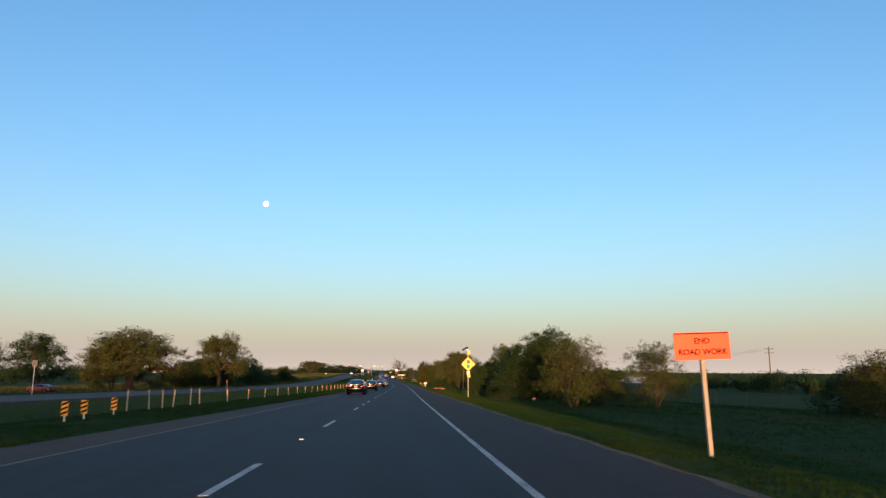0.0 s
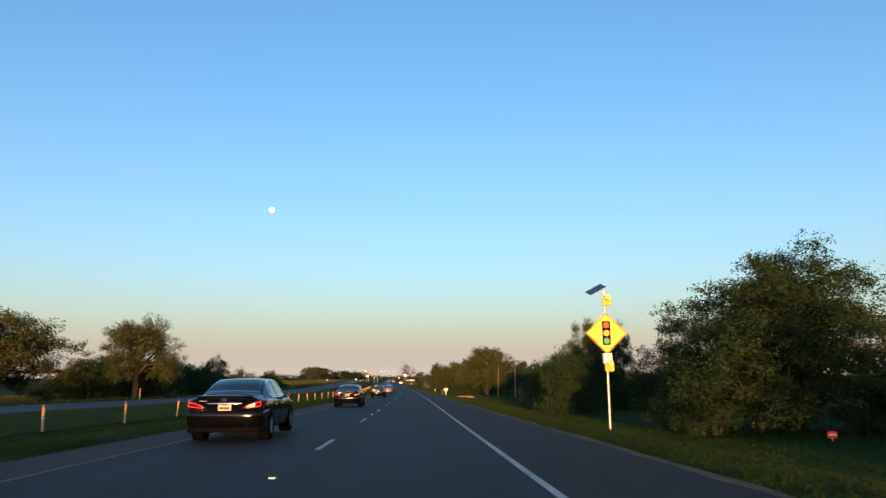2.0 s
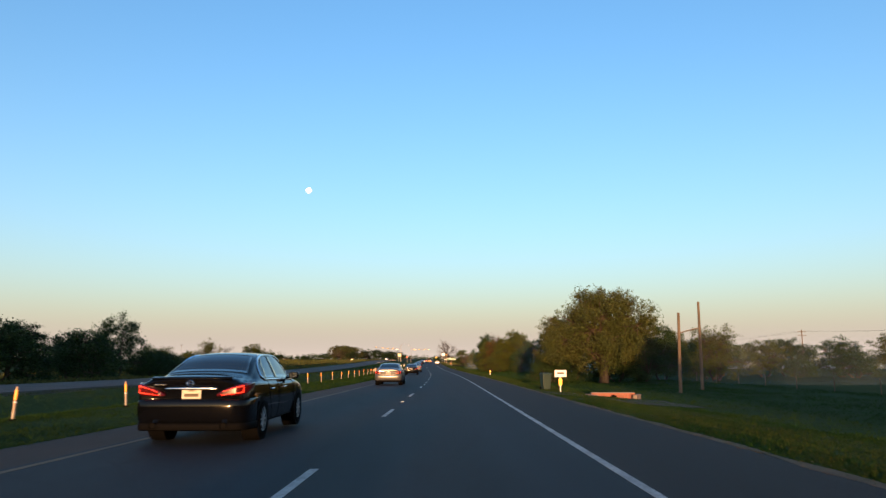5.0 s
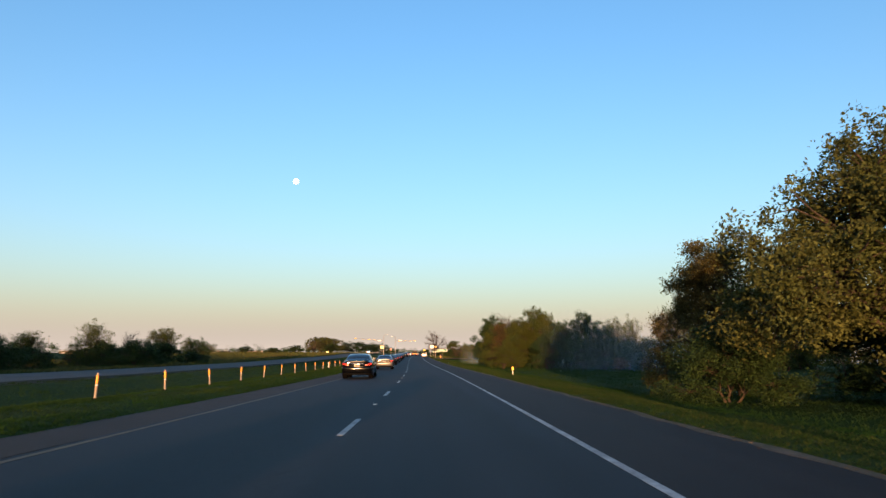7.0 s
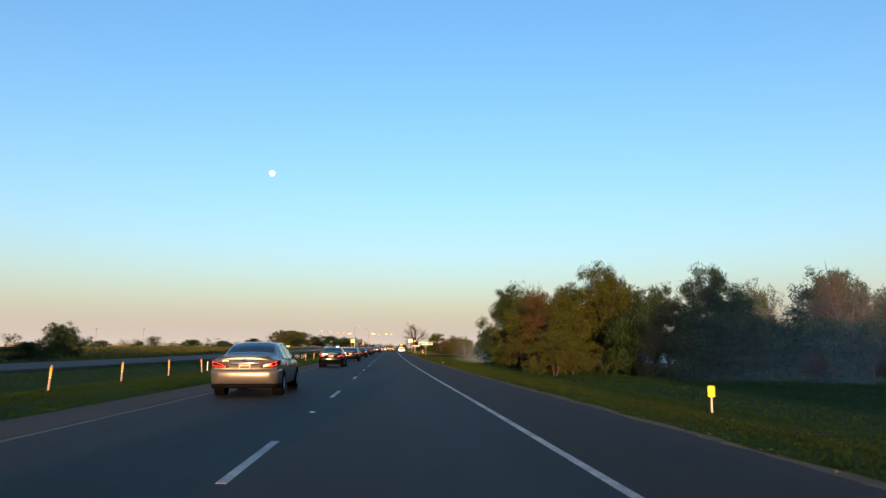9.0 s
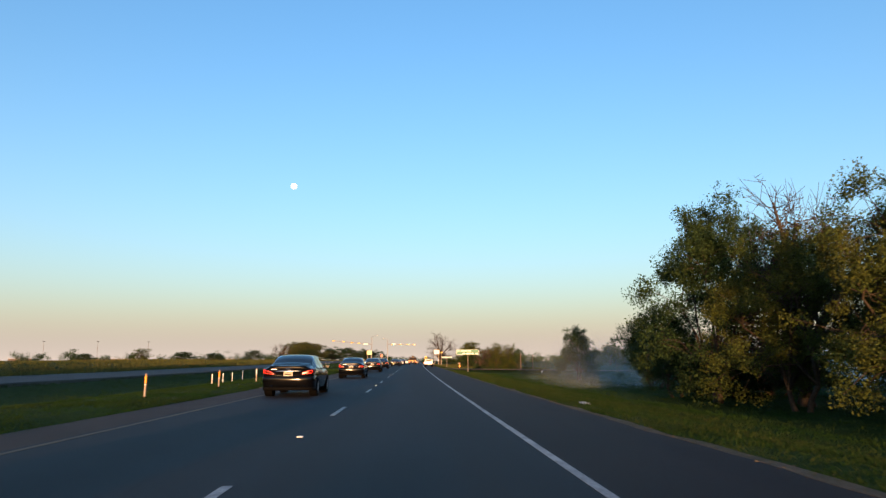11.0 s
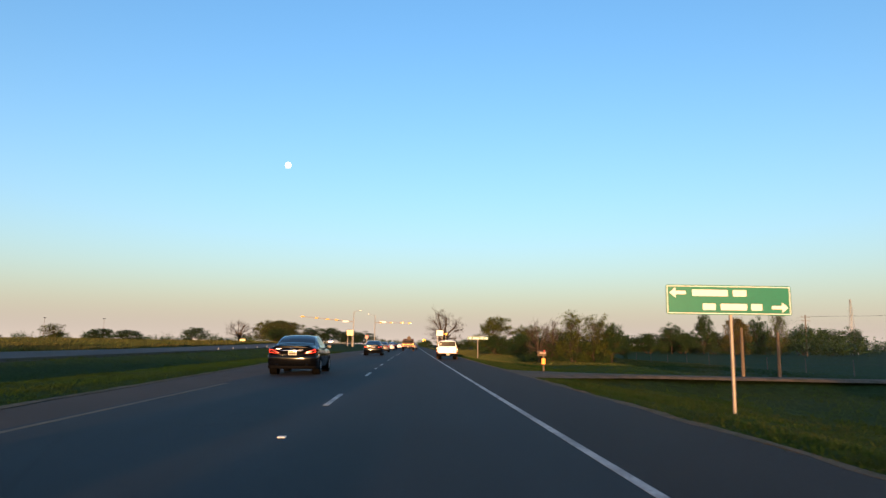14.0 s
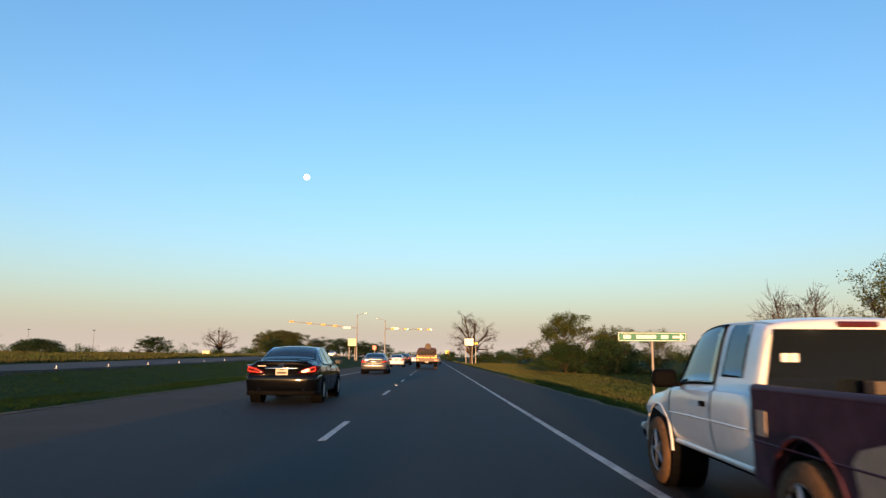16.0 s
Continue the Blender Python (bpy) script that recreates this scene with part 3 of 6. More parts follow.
def make_tree(name, seed, height, width, stems, clear, lobes, leaves, leaf, puff, bark, foliage, label, category="tree", radius=0.28, fill=0.55, clumps=16, dome=False):
    """One tree: stems and limbs to several lobes of crown, twigs to many small clumps, and leaves on the clumps."""
    rng = random.Random(seed)
    bv, bf, tips = [], [], []
    mids = []
    for i in range(lobes):
        a = 2.4 * i + rng.uniform(-0.4, 0.4)
        up = (i + 0.5) / lobes
        out = (0.5 - 0.34 * up) * rng.uniform(0.45, 1.0) * width * (1.0 if i < lobes - 1 else 0.2)
        size = width * rng.uniform(0.17, 0.27)
        if dome:
            out = 0.40 * width * math.sqrt(max(0.0, 1 - (up * 1.25 - 0.3) ** 2)) * rng.uniform(0.55, 1.0)
            size = width * rng.uniform(0.14, 0.18)
        z = height * (clear + (0.86 - clear) * up ** 0.9) + rng.uniform(-0.05, 0.05) * height
        mids.append((Vector((math.cos(a) * out, math.sin(a) * out, z)), size))
    feet = []
    for i in range(stems):
        a = 2 * math.pi * i / stems + rng.random()
        off = 0.0 if stems == 1 else 0.05 * width
        fork = Vector((math.cos(a) * off * 2.2, math.sin(a) * off * 2.2, height * max(clear, 0.14) * rng.uniform(0.8, 1.1)))
        foot = Vector((math.cos(a) * off, math.sin(a) * off, -0.05))
        bow = foot.lerp(fork, 0.5) + Vector((rng.uniform(-0.1, 0.1), rng.uniform(-0.1, 0.1), 0))
        r = radius * (1 if stems == 1 else 0.55)
        tube(bv, bf, [foot, foot.lerp(bow, 0.3), bow, fork], [r * 1.35, r * 1.05, r * 0.9, r * 0.75], 9)
        feet.append((fork, r * 0.7))
    for k, (mid, size) in enumerate(mids):
        fork, r = feet[k % stems]
        p1 = fork.lerp(mid, 0.35) + Vector((rng.gauss(0, 0.2), rng.gauss(0, 0.2), 0.08 * height))
        p2 = fork.lerp(mid, 0.7) + Vector((rng.gauss(0, 0.2), rng.gauss(0, 0.2), 0.04 * height))
        tube(bv, bf, [fork, p1, p2, mid], [r * 0.8, r * 0.55, r * 0.4, r * 0.25], 6)
        for c in range(clumps):
            d = Vector((rng.gauss(0, 1), rng.gauss(0, 1), rng.gauss(0.1, 0.8))).normalized()
            q = mid + Vector((d.x, d.y, d.z * 0.8)) * size * rng.uniform(fill, 1.08)
            if q.z < clear * height * 0.55:
                q.z = clear * height * 0.55 + rng.random() * 0.3
            hub = p2.lerp(mid, rng.random())
            bend = hub.lerp(q, 0.5) + Vector((rng.gauss(0, 0.15), rng.gauss(0, 0.15), rng.gauss(0.08, 0.15)))
            thick = max(0.018, r * 0.13) if leaves else max(0.03, r * 0.10)
            tube(bv, bf, [hub, bend, q], [thick, thick * 0.75, thick * 0.4], 4)
            tips.append(q)
            if not leaves:
                for e in range(4):
                    q2 = q + Vector((rng.gauss(0, 1), rng.gauss(0, 1), rng.gauss(0.25, 0.8))).normalized() * size * rng.uniform(0.25, 0.5)
                    tube(bv, bf, [bend.lerp(q, 0.4 + 0.2 * (e % 3)), q2], [thick * 0.6, thick * 0.35], 3)
    pts = np.array([tuple(e) for e in tips])
    lo, hi = pts.min(0), pts.max(0)
    fx = (width - 1.3 * puff) / max(hi[0] - lo[0], hi[1] - lo[1])
    fz = (height - 0.6 * puff) / hi[2]

    def fitted(v):
        return (v[0] * fx, v[1] * fx, v[2] * fz)

    root = tagged(new(name), label, category)
    trunk = link("trunk", [fitted(v) for v in bv], bf, bark, root, smooth=True)
    if leaves:
        g = np.random.RandomState(seed)
        ctr = np.array([fitted(p) for p in pts])
        reach = puff * g.uniform(0.45, 1.2, len(ctr))
        odds = reach ** 2
        pick = g.choice(len(ctr), leaves, p=odds / odds.sum())
        sprig = np.arange(leaves) // 7
        pick = pick[sprig]
        way = g.normal(0, 1, (sprig[-1] + 1, 3))
        way /= np.linalg.norm(way, axis=1)[:, None]
        far = g.beta(2.0, 1.5, sprig[-1] + 1)
        c = ctr[pick] + way[sprig] * (reach[pick] * far[sprig])[:, None] * np.array([1, 1, 0.85])
        c += g.normal(0, 1, (leaves, 3)) * leaf * 1.5
        c[:, 2] = np.maximum(c[:, 2], 0.06)
        u = g.normal(0, 1, (leaves, 3))
        u /= np.linalg.norm(u, axis=1)[:, None]
        w = np.cross(u, g.normal(0, 1, (leaves, 3)))
        w /= np.linalg.norm(w, axis=1)[:, None]
        sz = leaf * g.uniform(0.6, 1.3, leaves)[:, None]
        v = np.stack([c - u * sz, c + w * sz * 0.5, c + u * sz, c - w * sz * 0.5], 1).reshape(-1, 3)
        me = bpy.data.meshes.new("crown")
        me.vertices.add(len(v))
        me.vertices.foreach_set("co", v.ravel())
        me.loops.add(len(v))
        me.loops.foreach_set("vertex_index", np.arange(len(v)))
        me.polygons.add(leaves)
        me.polygons.foreach_set("loop_start", np.arange(0, len(v), 4))
        me.polygons.foreach_set("loop_total", np.full(leaves, 4))
        me.materials.append(foliage)
        me.update(calc_edges=True)
        crown = new("crown", me)
        crown.parent = root
    return root


# kind: name, first seed, height, width, stems, clear stem, lobes, leaves, leaf size, puff, foliage, label and the rest
KINDS = {
    "oak": ("oak_tree", 11, 10.0, 12.0, 1, 0.22, 22, 50000, 0.095, 1.05, LEAF_OAK, "broad live oak with a dense olive-green crown", dict(radius=0.5, dome=True)),
    "domed": ("oak_tree", 17, 10.0, 12.0, 1, 0.22, 30, 110000, 0.075, 1.0, LEAF_OAK, "broad live oak with a dense rounded olive-green crown", dict(radius=0.5, dome=True)),
    "tall_oak": ("oak_tree", 19, 11.2, 10.6, 1, 0.26, 24, 52000, 0.085, 0.95, LEAF_OAK, "upright live oak with a full olive-green crown", dict(radius=0.4, dome=True)),
    "olive": ("hackberry_tree", 25, 8.0, 7.0, 2, 0.12, 14, 62000, 0.055, 0.72, LEAF_OLIVE, "full tree with brownish olive spring leaves", dict(radius=0.24)),
    "green": ("broadleaf_tree", 31, 8.0, 8.0, 2, 0.14, 13, 66000, 0.050, 0.70, LEAF_DARK, "dense dark green roadside tree", dict(radius=0.26)),
    "gold": ("hackberry_tree", 51, 8.0, 7.5, 2, 0.14, 13, 62000, 0.048, 0.66, LEAF_FRESH, "leafy tree with yellow-green spring foliage", dict(radius=0.24)),
    "thin": ("mesquite_tree", 71, 6.0, 7.0, 3, 0.10, 14, 34000, 0.038, 0.62, LEAF_FRESH, "thin mesquite with sparse pale green leaves", dict(radius=0.2, fill=0.7, clumps=18)),
    "rust": ("budding_tree", 91, 9.0, 7.5, 1, 0.2, 13, 26000, 0.045, 0.62, LEAF_RUST, "budding tree with reddish brown sparse foliage", dict(radius=0.25, fill=0.6, clumps=20)),
    "bush": ("shrub", 111, 4.0, 5.0, 3, 0.10, 9, 34000, 0.045, 0.58, LEAF_DARK, "dense dark green shrub in the grass", dict(category="shrub", radius=0.12)),
    "bare": ("bare_tree", 131, 10.0, 12.0, 1, 0.16, 15, 0, 0.1, 0.1, None, "bare leafless tree with a wide branching crown", dict(radius=0.42, fill=0.5, dome=True)),
}
MODELS = {}


def grow(kind, i, far):
    """A model of that kind; those that always stay far off get fewer and larger leaves."""
    name, seed, tall, wide, stems, clear, lobes, leaves, leaf, puff, foliage, label, rest = KINDS[kind]
    if far and leaves:
        leaves, leaf = int(leaves * 0.4), leaf * 1.5
    return make_tree(name, seed + i, tall, wide, stems, clear, lobes, leaves, leaf, puff, BARK, foliage, label, **rest)



def plant(kind, l, s, height, width, turn=None, label=""):
    """Sets a tree of that kind on the ground beside the road."""
    away = kind not in ("oak", "tall_oak") and (l > 30 or l < -40 or s > 450)
    have = MODELS.setdefault((kind, away), [])
    i = int(abs(l * 7.3 + s * 3.1)) % 2
    spin = turn if turn is not None else (l * 37.0 + s * 91.0) % 360
    if len(have) < 2:
        ob = grow(kind, len(have) * 5, away)
        skin_of = ob.children[-1].data
        co = np.empty(3 * len(skin_of.vertices))
        skin_of.vertices.foreach_get("co", co)
        co = co.reshape(-1, 3)
        span = np.percentile(co, 99.5, axis=0) - np.percentile(co, 0.5, axis=0)
        have.append((ob, float(np.percentile(co[:, 2], 99.8)), float(max(span[0], span[1]))))
        ob, hgt, wid = have[-1]
        fresh = True
    else:
        ob, hgt, wid = have[i]
        fresh = False
    m = Matrix.Translation(spot(l, s, -0.05)) @ pose(0, 0, 0, 0, 0, spin) @ Matrix.Diagonal((width / wid, width / wid, height / hgt, 1))
    if fresh:
        ob.matrix_basis = m
    else:
        src = ob
        made = {}
        for o in (src, *src.children_recursive):
            made[o] = o.copy()
            scene.collection.objects.link(made[o])
            made[o].parent = made.get(o.parent, o.parent)
        made[src].matrix_basis = m
        ob = made[src]
    if label:
        ob["label"] = label
    return ob


# right-hand side, going forward
right_trees_a = [
    ("green", 16.2, 84, 7.0, 9.6), ("green", 18.5, 86, 8.2, 9), ("green", 16.5, 91, 6.2, 7), ("bush", 12.8, 83, 3.1, 4.5), ("bush", 19.5, 79, 3.3, 5), ("bare", 22.5, 84, 6.0, 6.5),
    ("bush", 25, 84, 3.2, 6), ("thin", 15.4, 60, 5.8, 7.4), ("thin", 21.5, 57, 5.2, 6.0), ("bush", 17.0, 62, 2.2, 4), ("thin", 29.5, 40, 3.9, 5.0), ("bush", 31, 44, 3.0, 5),
    ("bush", 12.2, 108, 4.8, 4.2), ("green", 14.5, 112, 5.2, 5), ("gold", 18.2, 124, 8.3, 4.8), ("green", 18.8, 118, 7.4, 4.4), ("bush", 17, 119, 3.5, 6), ("bush", 21, 128, 3.4, 5)]
right_trees_b = [
    ("gold", 14.5, 134, 3.9, 3.3), ("thin", 17.0, 138, 5.6, 4.5), ("thin", 20.6, 139, 5.3, 5), ("thin", 23.8, 138, 5.6, 5), ("bush", 22, 116, 3, 6), ("thin", 31, 170, 4.0, 5),
    ("domed", 18.3, 217, 10.6, 11.2, 250), ("green", 25, 224, 7.5, 9), ("green", 30, 232, 7.0, 8), ("thin", 36, 228, 7, 8), ("bush", 13, 222, 3.5, 5), ("bush", 21, 221, 4.0, 7),
    ("green", 40, 240, 6.5, 8), ("olive", 15.2, 229, 8.2, 5.4), ("rust", 18.5, 233, 8.5, 6.0), ("bush", 15.6, 227, 3.4, 4.5), ("gold", 19.8, 309, 9.7, 6.5), ("gold", 22.4, 314, 9.2, 4.2)]
right_trees_c = [
    ("gold", 15.2, 304, 5.2, 5.2), ("gold", 13.0, 300, 3.4, 4.0), ("bush", 20.4, 301, 5.3, 5.2), ("green", 23.0, 303, 7.2, 5.0), ("green", 25.6, 299, 8.3, 6.0), ("green", 29.5, 303, 7.2, 6.0),
    ("thin", 33, 308, 8.0, 6), ("thin", 37.4, 312, 8.3, 5), ("bare", 40.2, 304, 9.8, 5.5), ("rust", 42.5, 309, 9.4, 5), ("green", 46, 315, 10.0, 8), ("gold", 48.5, 308, 6.8, 8),
    ("green", 52.2, 321, 10.3, 8), ("green", 56, 318, 9.2, 7), ("green", 59.7, 317, 8.9, 6), ("gold", 55, 306, 6.4, 8), ("green", 62, 300, 7.5, 8), ("gold", 64, 310, 7.0, 8)]
right_trees_d = [
    ("bush", 24, 297, 4.6, 6), ("bush", 28, 298, 4.4, 6), ("bush", 32, 299, 4.8, 6.5), ("bush", 36.5, 300, 4.6, 6.5), ("bush", 41, 301, 4.8, 6.5), ("bush", 45.5, 302, 4.4, 7),
    ("bush", 50, 303, 4.6, 7), ("bush", 55, 301, 4.2, 7), ("bush", 59, 297, 4.4, 7), ("green", 48.2, 290, 7.6, 5.5), ("gold", 52.5, 290, 9.0, 7), ("bush", 48, 286, 4.4, 6),
    ("gold", 57, 284, 6.8, 7), ("green", 49, 258, 6.2, 9), ("gold", 54, 252, 5.9, 9), ("green", 60, 256, 6.1, 9), ("green", 66, 250, 6.2, 10), ("gold", 73, 246, 6.8, 10)]
right_trees_e = [
    ("green", 81, 252, 6.5, 10), ("bush", 56, 245, 2.7, 6), ("bush", 64, 243, 3.5, 7), ("rust", 28.4, 290, 2.0, 3.0), ("rust", 31.4, 287, 1.9, 2.6), ("green", 14.5, 329, 9.2, 7.2),
    ("bare", 17.0, 326, 10.2, 7.0), ("gold", 15.0, 323, 6.6, 6.0), ("rust", 18.0, 328, 8.6, 8), ("rust", 14.2, 311.5, 7.7, 5.0), ("gold", 14.6, 315.5, 7.4, 6.0), ("gold", 17.5, 312, 8.1, 7), ("green", 20.0, 320, 7.6, 8),
    ("green", 14.4, 334, 4.2, 4.0), ("bush", 17.5, 334, 3.1, 6), ("green", 24, 328, 7.2, 8), ("gold", 22, 309, 7.6, 8)]
right_trees_f = [
    ("bush", 21, 336, 2.7, 6), ("green", 17.6, 346.5, 5.7, 5.7), ("bush", 19.5, 340, 2.6, 5), ("bush", 23, 345, 2.2, 6), ("green", 16.5, 365.5, 5.0, 3.9),
    ("thin", 70.6, 462, 9.0, 5.6), ("bare", 72.6, 465, 7.2, 5.5), ("thin", 78.8, 462, 7.4, 6.2), ("gold", 16.8, 514, 7.4, 8.6), ("bush", 16.5, 511, 3.6, 7), ("bush", 21, 508, 4, 6),
    ("thin", 23.5, 516, 6, 7), ("thin", 28, 512, 5.4, 6), ("green", 26, 528, 6, 7), ("bare", 14.6, 453, 5.0, 3.4), ("bare", 16.6, 455, 5.3, 3.6), ("thin", 18.4, 452, 5.7, 4.2), ("thin", 21.2, 452, 5.4, 4.4)]
right_trees_g = [
    ("bush", 18.8, 454, 3.4, 4.6), ("green", 23.0, 452, 4.3, 3.6), ("bush", 21.6, 453, 3.2, 4.4), ("bush", 15.6, 455, 2.4, 4),
    ("green", 81.8, 590, 9.2, 10), ("green", 92.4, 590, 11.9, 7.5), ("olive", 103, 590, 11.3, 10.5), ("green", 111.1, 592, 11.5, 8.5), ("thin", 116.9, 590, 13.2, 8.0), ("bush", 124.5, 590, 9.0, 13), ("bush", 133.3, 590, 7.8, 12),
    ("bush", 87, 594, 6.4, 11), ("bush", 97.5, 595, 6.6, 12), ("bush", 107.5, 595, 6.8, 12), ("bush", 116, 595, 6.8, 12), ("bush", 76, 594, 6, 12), ("green", 141, 590, 8.8, 10), ("bush", 68, 596, 5.6, 12),
    ("bare", 11.4, 641, 16.0, 15.5), ("bush", 16, 650, 3.5, 7), ("bush", 22, 650, 4, 8), ("green", 30, 660, 5, 9), ("bush", 5.5, 660, 3, 5)]
for group in (right_trees_a, right_trees_b, right_trees_c, right_trees_d, right_trees_e, right_trees_f, right_trees_g):
    for row in group:
        plant(*row)
# unseen trees added behind the start to shade the first stretch of the road's edge
for row in [
        ("bush", 7.6, -22, 2.6, 4.5), ("bush", 11.5, -32, 3.4, 6), ("bush", 15.0, -16, 3.0, 6), ("green", 19, -40, 5.0, 7), ("bush", 24, -25, 3.6, 7),
        ("green", -42, -62, 6.5, 9), ("green", -50, -70, 8.5, 10), ("oak", -60, -58, 9.0, 14), ("green", -72, -66, 9.5, 12), ("green", -84, -60, 10, 12), ("bush", -20.5, -58, 4.6, 8), ("bush", -16, -66, 4.4, 7)]:
    plant(*row)
# beyond the opposite carriageway
far_side_trees_a = [
    ("oak", -57.5, 155, 12.4, 19.0), ("green", -74, 150, 11, 13), ("green", -86, 146, 12, 14), ("green", -66, 168, 11, 11), ("bush", -52, 168, 5.5, 9), ("tall_oak", -41.0, 163, 11.6, 10.6),
    ("green", -46.5, 160, 6.8, 9), ("bush", -43.5, 172, 5, 9), ("green", -98, 140, 12, 14), ("green", -52, 180, 6.2, 10), ("bush", -48.5, 186, 6.6, 9), ("bush", -49, 196, 6.6, 10),
    ("green", -53, 205, 7.4, 11), ("bush", -49, 214, 6.6, 10), ("green", -53, 224, 7.2, 11), ("bush", -49, 233, 6.4, 10), ("green", -51.5, 248, 9.8, 9.0), ("green", -55, 242, 6.5, 9)]
far_side_trees_b = [
    ("bush", -50, 258, 4.2, 8), ("bush", -51, 268, 4, 8), ("bush", -52, 279, 3.6, 8), ("thin", -59, 321, 7.8, 9.5), ("bare", -58, 335, 7.0, 6.0), ("gold", -49.5, 330, 7.1, 7.5),
    ("bush", -49, 326, 4.2, 8), ("bush", -55, 318, 4.0, 8), ("bush", -47.5, 312, 4.4, 7), ("gold", -56, 366, 6.0, 5.0), ("green", -52, 362, 5.8, 5.0), ("bush", -47, 340, 2.6, 6),
    ("green", -66, 300, 6.4, 8), ("bush", -61, 305, 3.4, 7), ("thin", -70, 320, 6.5, 8), ("green", -76, 330, 6.0, 8), ("bush", -68, 336, 3.2, 8), ("bush", -73, 350, 3.6, 8)]
far_side_trees_c = [
    ("thin", -80, 372, 6, 8), ("green", -88, 392, 6, 8), ("bush", -75, 560, 2.6, 8), ("green", -70, 600, 4.2, 9), ("bare", -66, 640, 8.4, 10), ("green", -63, 700, 6.6, 12),
    ("oak", -72, 760, 11.5, 22), ("green", -58, 780, 9, 18), ("green", -50, 800, 9, 18), ("green", -42, 830, 9, 18), ("oak", -84, 800, 13, 22), ("green", -36, 870, 9, 20),
    ("bush", -100, 600, 3.2, 10), ("thin", -125, 620, 5.2, 10), ("bush", -160, 640, 3.2, 9)]
for group in (far_side_trees_a, far_side_trees_b, far_side_trees_c):
    for row in group:
        plant(*row)

# distant woods on both sides: one joined mass of leaves
g = np.random.RandomState(5)
chunks = []
for side, lmin, lmax, smin, smax, count, tall in ((1, 80, 135, -20, 230, 110, 4.4), (1, 95, 260, 290, 700, 120, 6.0), (1, 40, 300, 720, 900, 80, 6.5), (-1, 150, 420, 150, 700, 90, 5.0), (-1, 60, 420, 850, 1300, 120, 8.0), (1, 25, 400, 1000, 1400, 80, 9.0), (-1, -20, 60, 1300, 1500, 40, 7.0)):
    for i in range(count):
        l, s = side * g.uniform(lmin, lmax), g.uniform(smin, smax)
        p = on_road(l, s, lie(l, s))
        h = tall * g.uniform(0.55, 1.15)
        w = h * g.uniform(0.5, 0.9)
        n = 1500 if lmin < 100 and smin < 100 else 420
        blob = g.normal(0, 1, (9, 3)) * np.array([w * 0.45, w * 0.45, h * 0.2]) + np.array([0, 0, h * 0.55])
        c = blob[g.randint(0, 9, n)] + g.normal(0, 1, (n, 3)) * np.array([w * 0.22, w * 0.22, h * 0.15])
        c[:, 2] = np.clip(c[:, 2], 0.1, h * 1.1)
        chunks.append(c + np.array(p))
c = np.concatenate(chunks)
n = len(c)
u = g.normal(0, 1, (n, 3))
u /= np.linalg.norm(u, axis=1)[:, None]
w = np.cross(u, g.normal(0, 1, (n, 3)))
w /= np.linalg.norm(w, axis=1)[:, None]
sz = (g.uniform(0.18, 0.42, n) * np.where((c[:, 1] < 240) & (c[:, 0] > 0), 0.55, 1.0))[:, None]
v = np.stack([c - u * sz, c + w * sz * 0.6, c + u * sz, c - w * sz * 0.6], 1).reshape(-1, 3)
me = bpy.data.meshes.new("far_woods")
me.from_pydata(v.tolist(), [], np.arange(len(v)).reshape(-1, 4).tolist())
me.materials.append(LEAF_DARK)
tagged(new("far_woods", me), "distant low line of dark green trees", "woods", "", "stuff")


# ---- grass ----
def meadow(name, l0, l1, s0, s1, count, tall, seed, label, bias=1.0, mat=GRASS, wide=1.0):
    """Many tufts of blades on a strip of verge."""
    g = np.random.RandomState(seed)
    l = l0 + (l1 - l0) * g.rand(count) ** bias
    s = s0 + (s1 - s0) * g.rand(count)
    if -9.5 < l0 < -6.5:
        on_grass = l < np.interp(s, [330, 331, 372, 390, 425, 470], [-7.0, -7.15, -7.15, -7.5, -8.8, -9.45])
        l, s = l[on_grass], s[on_grass]
        count = len(l)
    if l0 > 4.0:
        off_track = (np.abs(s - 403.0) > 1.1 + np.clip(7.5 - l, 0, 3.2) * 0.95) | (l > 41)
        l, s = l[off_track], s[off_track]
        count = len(l)
    base = np.array([tuple(spot(a, b, -0.02)) for a, b in zip(l, s)])
    patch = np.array([noise.noise(Vector((a * 0.5, b * 0.25, 2.0))) for a, b in zip(l, s)])
    vs = []
    for k in range(4):
        ang = g.rand(count) * 6.283
        d = np.stack([np.cos(ang), np.sin(ang), np.zeros(count)], 1)
        lean = g.normal(0, 0.55, (count, 2))
        h = tall * (0.75 + 0.6 * np.clip(patch + 0.3, 0, 1)) * g.uniform(0.5, 1.2, count)
        off = np.concatenate([g.normal(0, 0.07, (count, 2)), np.zeros((count, 1))], 1)
        tip = np.concatenate([lean * h[:, None], h[:, None]], 1)
        wd = (0.014 + 0.010 * g.rand(count)[:, None]) * wide
        vs.append(np.stack([base + off - d * wd, base + off + d * wd, base + off + tip], 1))
    v = np.concatenate(vs).reshape(-1, 3)
    me = bpy.data.meshes.new(name)
    me.vertices.add(len(v))
    me.vertices.foreach_set("co", v.ravel())
    me.loops.add(len(v))
    me.loops.foreach_set("vertex_index", np.arange(len(v)))
    me.polygons.add(len(v) // 3)
    me.polygons.foreach_set("loop_start", np.arange(0, len(v), 3))
    me.polygons.foreach_set("loop_total", np.full(len(v) // 3, 3))
    me.materials.append(mat)
    me.update(calc_edges=True)
    return tagged(new(name, me), label, "grass", "", "stuff")


